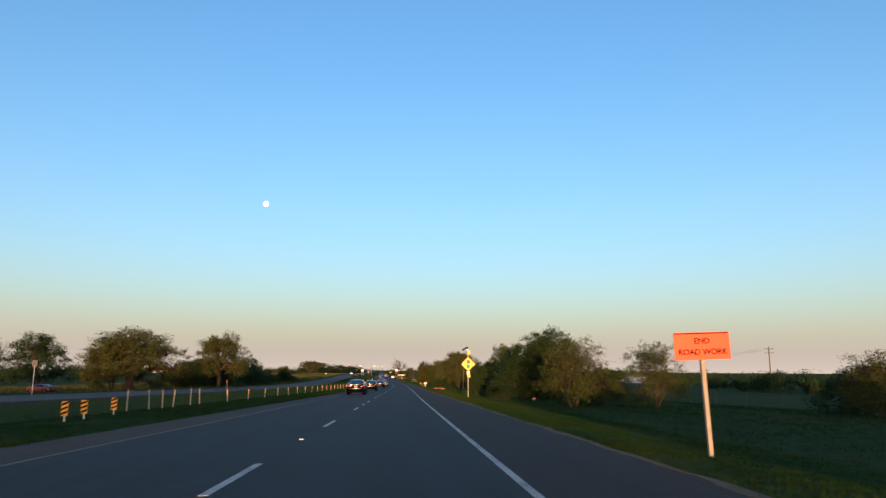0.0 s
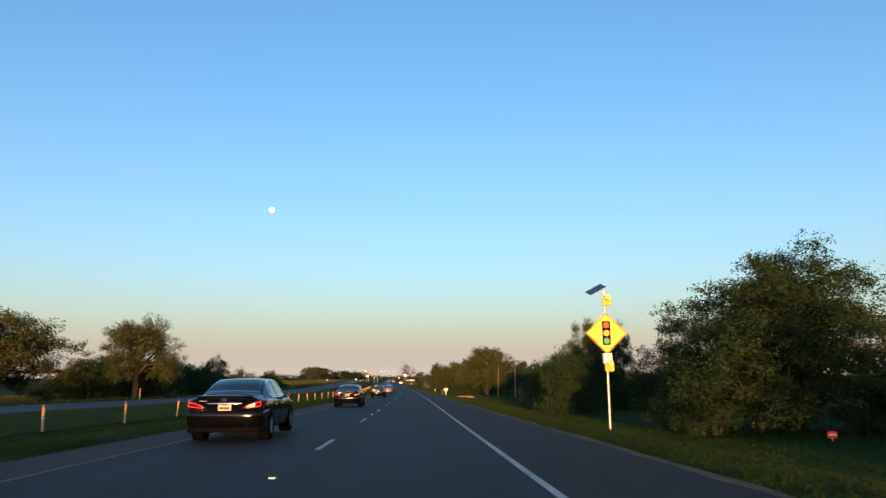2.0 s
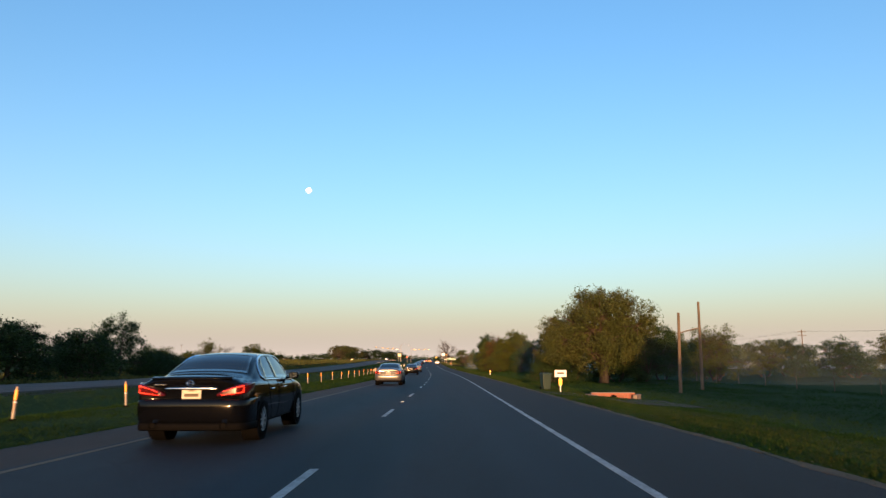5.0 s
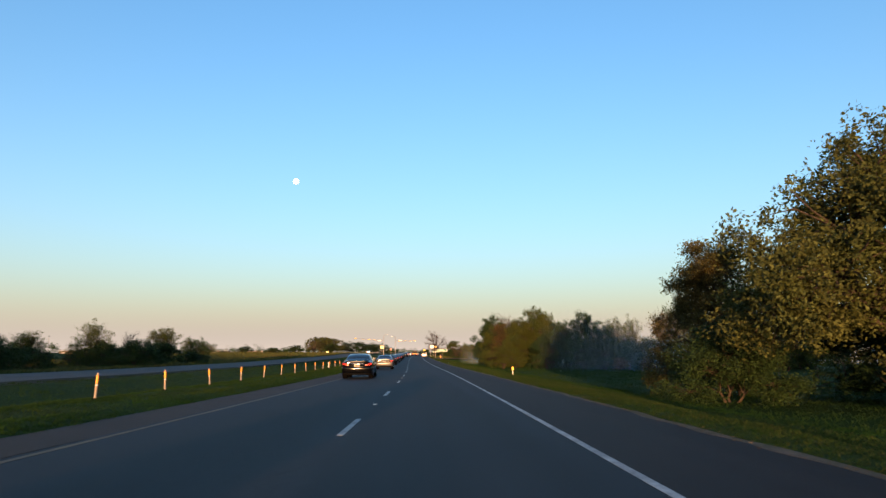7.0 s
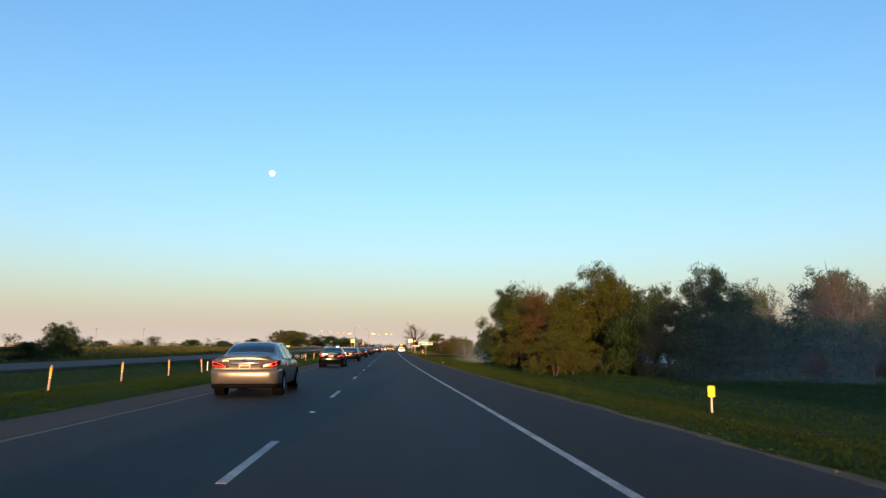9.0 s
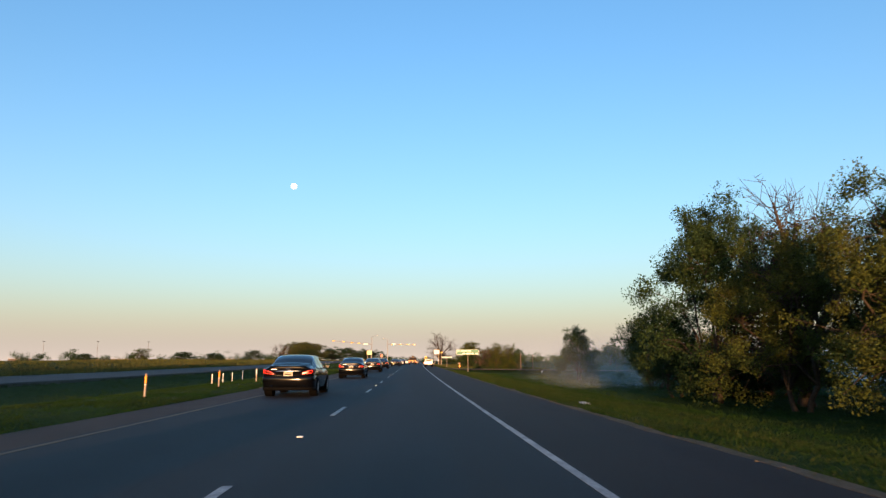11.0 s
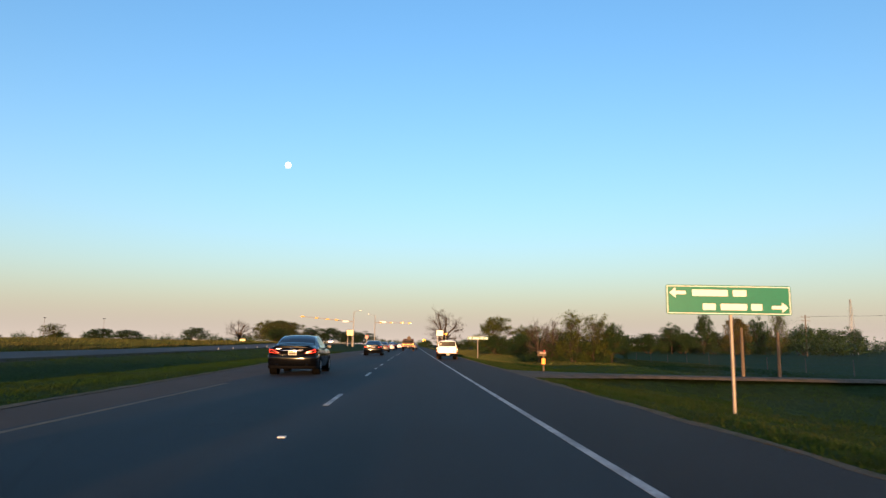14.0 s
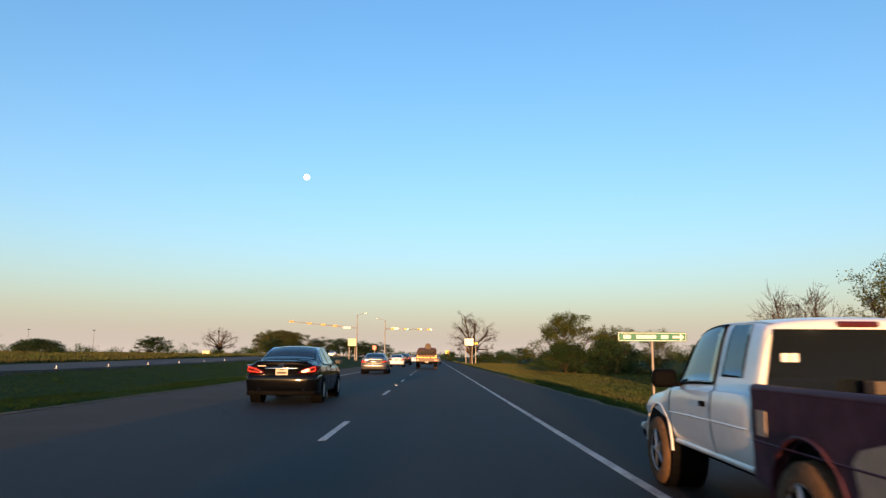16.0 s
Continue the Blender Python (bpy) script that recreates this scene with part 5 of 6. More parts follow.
# field fence on the right
fence = thing("field_fence", pose(0, 0, 0), "old wire fence on thin wooden posts along the field", "fence")
FENCE_L = 31.0
for k in range(78):
    s = 6.0 + 6.0 * k
    part("post", rod(spot(FENCE_L, s, -0.2), spot(FENCE_L + 0.05 * math.sin(s), s, 1.15), 0.05, 0.04, 6), WOOD, fence)
for h in (0.4, 0.75, 1.08):
    vs, fs = [], []
    tube(vs, fs, [spot(FENCE_L, 6.0 + 6.0 * k, h) for k in range(78)], [0.004] * 78, 3)
    link("wire", vs, fs, BLACK, fence)


# ---- traffic signals ahead ----
def signal_head(parent, x, z, lit, back=False):
    """A three-lamp head hung lengthways on the arm."""
    head = part("signal_head", slab(1.1, 0.28, 0.38, x, -0.25, z, 0.04), YELLOW_CASE, parent, "yellow three-lamp signal head")
    for k, mt in enumerate((BLACK, BLACK, SIGNAL_GREEN if lit else BLACK)):
        xx = x - 0.34 + 0.34 * k
        part("lens", rod((xx, -0.39, z), (xx, -0.41, z), 0.13, 0.13, 16), mt, head)
        part("visor", rod((xx, -0.40, z + 0.13), (xx, -0.62, z + 0.12), 0.07, 0.09, 10), YELLOW_CASE, head)


def mast(l, s, length, side, heads, lit, tall, label, foot=8.0, lift=1.0):
    ob = thing("traffic_signal", stand(l, s), label, "traffic signal")
    part("pole", rod((0, 0, -0.3), (0, 0, tall), 0.17, 0.11, 14), POLE_GREY, ob, "tall galvanised pole")
    part("base", slab(0.6, 0.6, 0.25, 0, 0, 0.0, 0.03), CONCRETE, ob)
    arm = part("mast_arm", rod((0, 0, foot), (side * length, 0, foot + lift), 0.12, 0.07, 12), POLE_GREY, ob, "long horizontal mast arm")
    part("brace", rod((0, 0, tall), (-side * 1.8, 0, tall + 0.5), 0.05, 0.04, 8), POLE_GREY, ob)
    part("street_light", slab(0.75, 0.3, 0.14, -side * 2.1, 0, tall + 0.52, 0.05), GALVANISED, ob, "cobra-head street light")
    for x in heads:
        signal_head(arm, side * x, foot + x / length * lift - 0.02, lit)
    part("street_name_blade", slab(1.9, 0.05, 0.45, side * 2.6, -0.16, foot + 0.1, 0.01), WHITE_SIGN, arm, "pale blank name blade")
    return ob


mast(-19.6, 600, 17.5, -1, (5.5, 8.5, 12.0, 16.5), False, 11.2, "long mast arm traffic signal reaching over the opposite road", 8.0, 1.6)
mast(-13.0, 606, 12.0, 1, (2.2, 5.5, 9.0, 11.6), True, 11.0, "mast arm traffic signal with green lamps over the road", 8.8, -0.1)
for l, s, w, h, top, mt, lab in ((-20.3, 596, 2.0, 1.7, 5.5, PALE_BOARD, "large pale yellow warning board on two posts"), (8.5, 598, 2.2, 1.7, 5.8, WHITE_SIGN, "large white board on two posts by the road"),
                                (11.0, 612, 1.1, 0.6, 5.2, YELLOW_SIGN, "small yellow board on a post"), (0.0 + 4.9, 690, 1.3, 1.3, 3.6, YELLOW_SIGN, "square yellow warning sign on a post"), (-15.5, 604, 0.9, 1.0, 4.0, RED_DOT, "red and white sign on a post")):
    sign = thing("roadside_board", stand(l, s), lab, "road sign")
    gap = -lie(l, s)
    for x in ((-w * 0.35, w * 0.35) if w > 1.5 else (0.0,)):
        part("post", slab(0.14, 0.12, gap + top + 0.1, x, 0.08, (gap + top - 0.3) / 2, 0.01), PALE_STEEL, sign)
    part("board", outline(rounded(w, h, 0.08, 0, gap + top - h / 2), 0.02, 0), mt, sign)

# a crumpled white sheet lying on the verge
l, s = 5.50, 318.6
litter = thing("litter_sheet", stand(l, s) @ Matrix.Diagonal((0.6, 0.6, 0.55, 1)), "crumpled white sheet lying on the roadside grass", "litter")
vs, fs = [], []
for i in range(15):
    for j in range(7):
        x, y = -0.25 + 0.5 * j / 6, -0.65 + 1.3 * i / 14
        edge = min(1.0, 4 * min(i / 14, 1 - i / 14) + 0.1) * min(1.0, 3 * min(j / 6, 1 - j / 6) + 0.1)
        vs.append(Vector((x + 0.06 * noise.noise(Vector((x * 3, y * 3, 5))), y + 0.06 * noise.noise(Vector((x * 3, y * 3, 9))), 0.03 + 0.13 * edge * (0.6 + noise.noise(Vector((x * 6, y * 4, 1)))))))
fs = [(7 * i + j, 7 * i + j + 1, 7 * i + 8 + j, 7 * i + 7 + j) for i in range(14) for j in range(6)]
link("sheet", vs, fs, PLATE, litter, smooth=True)
# ---- vehicles ----
def glide(xs, ys, x):
    """A smooth curve through the given stops, with no overshoot."""
    n = len(xs)
    if x <= xs[0]:
        return ys[0]
    if x >= xs[-1]:
        return ys[-1]
    i = max(k for k in range(n - 1) if xs[k] <= x)
    sl = [(ys[k + 1] - ys[k]) / (xs[k + 1] - xs[k]) for k in range(n - 1)]

    def grade(k):
        if k == 0 or k == n - 1:
            return sl[0] if k == 0 else sl[-1]
        return 0.0 if sl[k - 1] * sl[k] <= 0 else 2 * sl[k - 1] * sl[k] / (sl[k - 1] + sl[k])
    h = xs[i + 1] - xs[i]
    u = (x - xs[i]) / h
    return ys[i] * (1 + 2 * u) * (1 - u) ** 2 + grade(i) * h * u * (1 - u) ** 2 + ys[i + 1] * u * u * (3 - 2 * u) + grade(i + 1) * h * u * u * (u - 1)


class Shell:
    """The skin of a vehicle: its cross-section, from the sill over the waist to the middle of the roof, swept along y."""

    def __init__(self, stops):
        self.y = [s[0] for s in stops]
        self.col = [[s[j] for s in stops] for j in range(1, 7)]
        self.known = {}

    def half(self, y):
        if y not in self.known:
            zb, belt, top, wb, wm, wt = [glide(self.y, c, y) for c in self.col]
            mid = (zb + belt) / 2
            self.known[y] = [(wb * 0.80, zb), (wb, zb + 0.06), (wm - 0.01, zb + 0.22), (wm + 0.008, mid + 0.08), (wm - 0.012, belt - 0.06), (wm - 0.055, belt),
                             (wt + 0.045, max(belt + 0.03, top - 0.12)), (wt - 0.05, max(belt + 0.045, top - 0.02)), (wt * 0.5, top + 0.018), (0.0, top + 0.026)]
        return self.known[y]

    def at(self, y, k, side):
        pts = self.half(y)
        i = min(8, int(k))
        u = k - i
        p = [pts[max(0, i - 1)], pts[i], pts[i + 1], pts[i + 2] if i < 8 else (-pts[8][0], pts[8][1])]
        xz = [0.5 * (2 * p[1][c] + (p[2][c] - p[0][c]) * u + (2 * p[0][c] - 5 * p[1][c] + 4 * p[2][c] - p[3][c]) * u * u + (3 * p[1][c] - p[0][c] - 3 * p[2][c] + p[3][c]) * u ** 3) for c in (0, 1)]
        return Vector((side * xz[0], y, xz[1]))

    def out(self, y, k, side, off):
        """A point held off the skin; past 9 the section goes on down the other side."""
        if k > 9:
            k, side = 18 - k, -side
        a = self.at(min(y + 0.03, self.y[-1]), k, side) - self.at(max(y - 0.03, self.y[0]), k, side)
        b = self.at(y, min(k + 0.1, 9), side) - self.at(y, max(k - 0.1, 0), side)
        nrm = b.cross(a) * side
        if nrm.length > 1e-9:
            nrm.normalize()
        if nrm.x * side < 0 and nrm.z < 0:
            nrm = -nrm
        return self.at(y, k, side) + nrm * off

    def body(self, name, mat, parent, label="", steps=64, hollow=0.0):
        ys = [self.y[0] + (self.y[-1] - self.y[0]) * (i / steps) for i in range(steps + 1)]
        ys = sorted(set([round(y, 4) for y in ys] + [self.y[0] + d for d in (0.015, 0.04)] + [self.y[-1] - 0.03]))
        ks = [0, 0.5, 1, 1.33, 1.66, 2, 2.5, 3, 3.5, 4, 4.25, 4.5, 4.75, 5, 5.25, 5.5, 5.75, 6, 6.25, 6.5, 6.75, 7, 7.33, 7.66, 8, 8.5, 9]
        verts, n = [], 2 * len(ks) - 1
        for y in ys:
            verts += [self.at(y, k, -1) for k in ks] + [self.at(y, k, 1) for k in reversed(ks[:-1])]
        faces = [(i * n + k, (i + 1) * n + k, (i + 1) * n + k + 1, i * n + k + 1) for i in range(len(ys) - 1) for k in range(n - 1)]
        faces += [(i * n + n - 1, (i + 1) * n + n - 1, (i + 1) * n, i * n) for i in range(len(ys) - 1)]
        for row, turn in ((0, 1), (len(ys) - 1, -1)):
            base = len(verts)
            verts += verts[row * n:(row + 1) * n]
            if row == 0 and hollow:
                # the tail panel leans in below the lid's edge
                for k in range(len(ks)):
                    a, b = verts[row * n + k], verts[row * n + n - 1 - k]
                    for j in range(1, 12):
                        p = a.lerp(b, j / 12)
                        p.y += hollow * glide([0.3, 0.74, 0.82, 0.99], [0.2, 1.0, 0.85, 0.0], p.z) * (1 - (2 * j / 12 - 1) ** 4)
                        verts.append(p)
                base += n

                def cap(k, j):
                    return base - n + k if j == 0 else base - 1 - k if j == 12 else base + 11 * k + j - 1
                faces += [(cap(k, j), cap(k + 1, j), cap(k + 1, j + 1), cap(k, j + 1)) for k in range(len(ks) - 2) for j in range(12)]
                continue
            faces += [(base + k, base + k + 1, base + n - 2 - k, base + n - 1 - k)[::turn] for k in range(n // 2)]
        return link(name, verts, faces, mat, parent, label, smooth=True)

    def patch(self, name, corners, side, mat, parent, label="", off=0.006, nu=10, nv=8):
        """A panel lying on the skin; corners are (y, k): lower rear, lower front, upper front, upper rear."""
        (y0, k0), (y1, k1), (y2, k2), (y3, k3) = corners
        verts, faces = [], []
        for o in (off, off - 0.012):
            for i in range(nu + 1):
                for j in range(nv + 1):
                    u, v = i / nu, j / nv
                    y = (y0 * (1 - u) + y1 * u) * (1 - v) + (y3 * (1 - u) + y2 * u) * v
                    k = (k0 * (1 - u) + k1 * u) * (1 - v) + (k3 * (1 - u) + k2 * u) * v
                    verts.append(self.out(y, k, side, o))
        m = nv + 1
        for i in range(nu):
            for j in range(nv):
                q = i * m + j
                faces.append((q, q + m, q + m + 1, q + 1)[::-side])
        rim = [i * m for i in range(nu + 1)] + [nu * m + j for j in range(1, m)] + [i * m + nv for i in range(nu - 1, -1, -1)] + [j for j in range(nv - 1, 0, -1)]
        for i in range(len(rim)):
            p, q = rim[i], rim[(i + 1) % len(rim)]
            faces.append((p, p + m * (nu + 1), q + m * (nu + 1), q)[::side])
        return link(name, verts, faces, mat, parent, label, smooth=True)

    def line(self, name, stops, side, r, mat, parent, label="", off=0.004, sides=6):
        """A bead or a seam that follows the skin through stops (y, k)."""
        pts = []
        for (ya, ka), (yb, kb) in zip(stops, stops[1:]):
            pts += [self.out(ya + (yb - ya) * i / 6, ka + (kb - ka) * i / 6, side, off) for i in range(6)]
        pts.append(self.out(stops[-1][0], stops[-1][1], side, off))
        vs, fs = [], []
        tube(vs, fs, pts, [r] * len(pts), sides)
        return link(name, vs, fs, mat, parent, label, smooth=True)


def wrap(name, curve, prof, mat, parent, label=""):
    """A profile of (outward, z) stops carried along a plan curve of (x, y, share of the outward offset)."""
    verts, faces, n = [], [], len(prof)
    for i, (x, y, share) in enumerate(curve):
        p, q = curve[max(0, i - 1)], curve[min(len(curve) - 1, i + 1)]
        t = Vector((q[0] - p[0], q[1] - p[1], 0)).normalized()
        o = Vector((t.y, -t.x, 0))
        verts += [Vector((x, y, z)) + o * (d * share + (0.004 if d > 0 else 0)) for d, z in prof]
    for i in range(len(curve) - 1):
        faces += [(i * n + k, (i + 1) * n + k, (i + 1) * n + (k + 1) % n, i * n + (k + 1) % n) for k in range(n)]
    faces += [tuple(range(n)), tuple((len(curve) - 1) * n + k for k in range(n))[::-1]]
    ob = link(name, verts, faces, mat, parent, label, smooth=True)
    bm = bmesh.new()
    bm.from_mesh(ob.data)
    bmesh.ops.recalc_face_normals(bm, faces=bm.faces[:])
    bm.to_mesh(ob.data)
    bm.free()
    return ob


def pane(name, corners, mat, parent, label="", off=0.012, cuts=6, bulge=0.0):
    """A thin panel spanned by four corners, pushed out along its normal."""
    a, b, c, d = [Vector(p) for p in corners]
    nrm = (b - a).cross(d - a).normalized()
    verts, faces = [], []
    for layer in (off, off - 0.02):
        for i in range(cuts + 1):
            for j in range(cuts + 1):
                u, v = i / cuts, j / cuts
                p = a.lerp(b, u).lerp(d.lerp(c, u), v)
                verts.append(p + nrm * (layer + bulge * 16 * u * (1 - u) * v * (1 - v)))
    k = cuts + 1
    for i in range(cuts):
        for j in range(cuts):
            q = i * k + j
            faces.append((q, q + k, q + k + 1, q + 1))
    rim = [i * k for i in range(k)] + [cuts * k + j for j in range(1, k)] + [i * k + cuts for i in range(cuts - 1, -1, -1)] + [j for j in range(cuts - 1, 0, -1)]
    for i in range(len(rim)):
        p, q = rim[i], rim[(i + 1) % len(rim)]
        faces.append((p, p + k * k, q + k * k, q))
    return link(name, verts, faces, mat, parent, label, smooth=False)


def wheel(parent, x, y, r, width, side, tyre=None, spokes=7):
    """A tyre with rounded shoulders, a rim and its spokes."""
    hub = Vector((x, y, r))
    prof = [(r * 0.62, -0.5), (r * 0.90, -0.5), (r * 0.985, -0.36), (r, -0.15), (r, 0.15), (r * 0.985, 0.36), (r * 0.90, 0.5), (r * 0.62, 0.5)]
    verts, faces, n = [], [], 40
    for k in range(n):
        a = 2 * math.pi * k / n
        for rr, w in prof:
            verts.append(hub + Vector((w * width, rr * math.cos(a), rr * math.sin(a))))
    m = len(prof)
    for k in range(n):
        for j in range(m - 1):
            a, b = k * m + j, ((k + 1) % n) * m + j
            faces.append((a, b, b + 1, a + 1))
    t = link("tyre", verts, faces, tyre or RUBBER, parent, smooth=True)
    out = side * width * 0.42
    rim = part("rim", rod(hub + Vector((side * 0.02, 0, 0)), hub + Vector((out * 0.75, 0, 0)), r * 0.62, r * 0.63, 26), BLACK, t)
    vs, fs = [], []
    path = [hub + Vector((out, math.cos(2 * math.pi * k / 24) * r * 0.6, math.sin(2 * math.pi * k / 24) * r * 0.6)) for k in range(25)]
    tube(vs, fs, path, [r * 0.04] * 25, 6)
    link("rim_edge", vs, fs, ALLOY, t, smooth=True)
    for k in range(spokes):
        a = 2 * math.pi * k / spokes
        part("spoke", rod(hub + Vector((out, 0, 0)), hub + Vector((out * 0.95, math.cos(a) * r * 0.6, math.sin(a) * r * 0.6)), r * 0.075, r * 0.05, 6), ALLOY, t)
    part("hub_cap", rod(hub + Vector((out * 0.8, 0, 0)), hub + Vector((out * 1.06, 0, 0)), r * 0.15, r * 0.13, 14), ALLOY, t)
    return t


def plate(parent, x, y, z, w=0.32, h=0.16):
    p = part("number_plate", outline(rounded(w, h, 0.015, x, z), 0.012, y - 0.012), PLATE, parent, "pale number plate with unreadable bars")
    part("bar", outline(rounded(w * 0.78, h * 0.34, 0.006, x, z - 0.014), 0.003, y - 0.016), WOOD, p, "dark unreadable bar")
    part("bar", outline(rounded(w * 0.34, h * 0.10, 0.003, x, z + h * 0.36), 0.003, y - 0.016), WOOD, p, "dark unreadable bar")
    return p


TAIL_STOPS = [(0.00, 0.30, 0.93, 1.015, 0.66, 0.795, 0.66), (0.05, 0.26, 0.96, 1.055, 0.74, 0.855, 0.70), (0.16, 0.23, 0.975, 1.075, 0.81, 0.895, 0.72), (0.45, 0.21, 0.98, 1.085, 0.86, 0.918, 0.72), (0.70, 0.20, 0.98, 1.105, 0.87, 0.925, 0.735),
              (0.95, 0.20, 0.975, 1.20, 0.87, 0.928, 0.715), (1.25, 0.20, 0.97, 1.325, 0.87, 0.93, 0.67), (1.6, 0.20, 0.96, 1.42, 0.87, 0.928, 0.635), (2.0, 0.20, 0.95, 1.46, 0.87, 0.925, 0.625), (2.5, 0.20, 0.94, 1.462, 0.87, 0.925, 0.625)]
NOSE_STOPS = [(2.9, 0.20, 0.93, 1.42, 0.87, 0.925, 0.635), (3.25, 0.20, 0.93, 1.27, 0.87, 0.925, 0.67), (3.55, 0.20, 0.93, 1.10, 0.87, 0.925, 0.70), (3.85, 0.20, 0.90, 1.02, 0.87, 0.92, 0.71),
              (4.3, 0.21, 0.82, 0.93, 0.85, 0.895, 0.66), (4.6, 0.23, 0.72, 0.82, 0.78, 0.83, 0.58), (4.78, 0.26, 0.61, 0.68, 0.64, 0.70, 0.45), (4.84, 0.32, 0.52, 0.56, 0.5, 0.56, 0.36)]
SALOON = Shell(TAIL_STOPS + NOSE_STOPS)
TAIL = [(-0.93, 0.72, 0.0), (-0.925, 0.55, 0.06), (-0.918, 0.42, 0.14), (-0.903, 0.25, 0.35), (-0.875, 0.14, 0.6), (-0.835, 0.065, 0.85), (-0.78, 0.02, 1.0), (-0.65, -0.002, 1.0), (-0.35, -0.012, 1.0), (0.0, -0.016, 1.0)]
TAIL += [(-x, y, f) for x, y, f in reversed(TAIL[:-1])]
built_cars = {}


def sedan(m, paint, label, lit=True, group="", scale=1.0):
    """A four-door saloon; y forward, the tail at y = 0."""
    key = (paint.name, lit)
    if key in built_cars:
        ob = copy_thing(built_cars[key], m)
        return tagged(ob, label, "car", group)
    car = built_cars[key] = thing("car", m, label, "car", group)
    SALOON.body("body", paint, car, hollow=0.07)
    SALOON.patch("rear_window", [(0.80, 7.05), (1.60, 7.2), (1.60, 10.8), (0.80, 10.95)], 1, TINT, car, "dark tinted rear window", nv=18)
    SALOON.patch("windscreen", [(2.92, 7.2), (3.50, 7.05), (3.50, 10.95), (2.92, 10.8)], 1, TINT, car, "dark tinted windscreen", nv=18)
    for sd in (-1, 1):
        SALOON.patch("side_window", [(1.40, 5.22), (2.10, 5.22), (2.10, 6.62), (1.74, 6.62)], sd, TINT, car, "dark tinted glass")
        SALOON.patch("side_window", [(2.18, 5.22), (3.30, 5.22), (2.84, 6.62), (2.18, 6.62)], sd, TINT, car, "dark tinted glass")
        SALOON.line("window_trim", [(1.16, 5.40), (1.30, 5.14), (2.2, 5.12), (3.42, 5.14), (3.20, 5.75), (2.92, 6.55), (2.6, 6.78), (2.1, 6.80), (1.78, 6.76), (1.5, 6.5), (1.28, 5.95), (1.16, 5.40)], sd, 0.021, CHROME, car, "chrome window surround")
        for yl in (2.14, 3.36):
            SALOON.line("door_gap", [(yl, 5.05), (yl, 4), (yl, 3), (yl - 0.02, 2), (yl - 0.06, 1.2)], sd, 0.006, BLACK, car, off=0.001, sides=4)
        SALOON.line("door_gap", [(1.42, 5.05), (1.38, 4.2), (1.42, 3.2), (1.62, 2.2), (1.66, 1.2)], sd, 0.006, BLACK, car, off=0.001, sides=4)
        SALOON.line("sill_strip", [(1.45, 1.2), (2.4, 1.2), (3.3, 1.2)], sd, 0.018, BLACK, car, off=0.004)
        for yh in (1.62, 2.55):
            part("door_handle", slab(0.035, 0.19, 0.03, sd * 0.935, yh, 0.83, 0.01), CHROME, car, "chrome door handle")
        mir = part("door_mirror", slab(0.20, 0.13, 0.14, sd * 1.01, 3.0, 1.04, 0.045), paint, car, smooth=True)
        part("mirror_arm", slab(0.12, 0.06, 0.04, sd * 0.90, 3.04, 0.99, 0.012), BLACK, mir)
        part("mirror_glass", slab(0.15, 0.01, 0.10, sd * 1.01, 2.932, 1.04, 0.003), TINT, mir)
        for yw in (0.98, 3.80):
            # Solid black disc stands in for the shade inside the wheel well.
            part("wheel_arch", rod((sd * 0.66, yw, 0.35), (sd * 0.936, yw, 0.35), 0.39, 0.375, 34), BLACK, car)
            wheel(car, sd * 0.835, yw, 0.335, 0.225, sd, None, 10)
        # a lamp that narrows to a point across the boot and wraps round the corner
        lens, beads, white = [], [], []
        for i, (x, z0, z1) in enumerate(((0.44, 0.775, 0.80), (0.52, 0.775, 0.855), (0.62, 0.777, 0.90), (0.72, 0.782, 0.935), (0.79, 0.79, 0.955), (0.845, 0.80, 0.97), (0.88, 0.82, 0.98), (0.905, 0.86, 0.985), (0.918, 0.93, 0.985))):
            y = float(np.interp(x, [0, 0.35, 0.65, 0.79, 0.845, 0.88, 0.905, 0.918], [-0.016, -0.012, -0.002, 0.012, 0.055, 0.13, 0.24, 0.42]))
            ox, oy = (0.012 * max(0.0, (x - 0.74) / 0.18), -0.022 * min(1, (0.99 - x) / 0.2))
            for j in range(5):
                lens.append(Vector((sd * (x + ox), y + oy, z0 + (z1 - z0) * j / 4)))
            if 0 < i < 6:
                beads.append(Vector((sd * (x + ox), y + oy - 0.002, z0 + (z1 - z0) * 0.80)))
                white.append(Vector((sd * (x + ox), y + oy - 0.002, z0 + (z1 - z0) * 0.22)))
        n = len(lens)
        faces = [(5 * i + j, 5 * i + 5 + j, 5 * i + 6 + j, 5 * i + 1 + j)[::sd] for i in range(n // 5 - 1) for j in range(4)]
        back = [v + Vector((-sd * 0.02, 0.05, 0)) for v in lens]
        edge = [5 * i for i in range(n // 5)] + [n - 5 + j for j in range(1, 5)] + [5 * i + 4 for i in range(n // 5 - 2, -1, -1)] + [3, 2, 1]
        faces += [(edge[i], edge[i] + n, edge[(i + 1) % len(edge)] + n, edge[(i + 1) % len(edge)])[::sd] for i in range(len(edge))]
        lamp = link("tail_lamp", lens + back, faces, TAIL_OFF, car, "red tail lamp lens", smooth=True)
        if lit:
            vs, fs = [], []
            loop = white + beads[::-1]
            for p, q in zip(loop, loop[1:]):
                for k in range(4):
                    c, n0 = p.lerp(q, k / 4) + Vector((0, -0.006, 0)), len(vs)
                    vs += [c + Vector(d) * 0.0105 for d in ((1, 0, 0), (-1, 0, 0), (0, 1, 0), (0, -1, 0), (0, 0, 1), (0, 0, -1))]
                    fs += [(n0 + i, n0 + j, n0 + m) for i in (0, 1) for j in (2, 3) for m in (4, 5)]
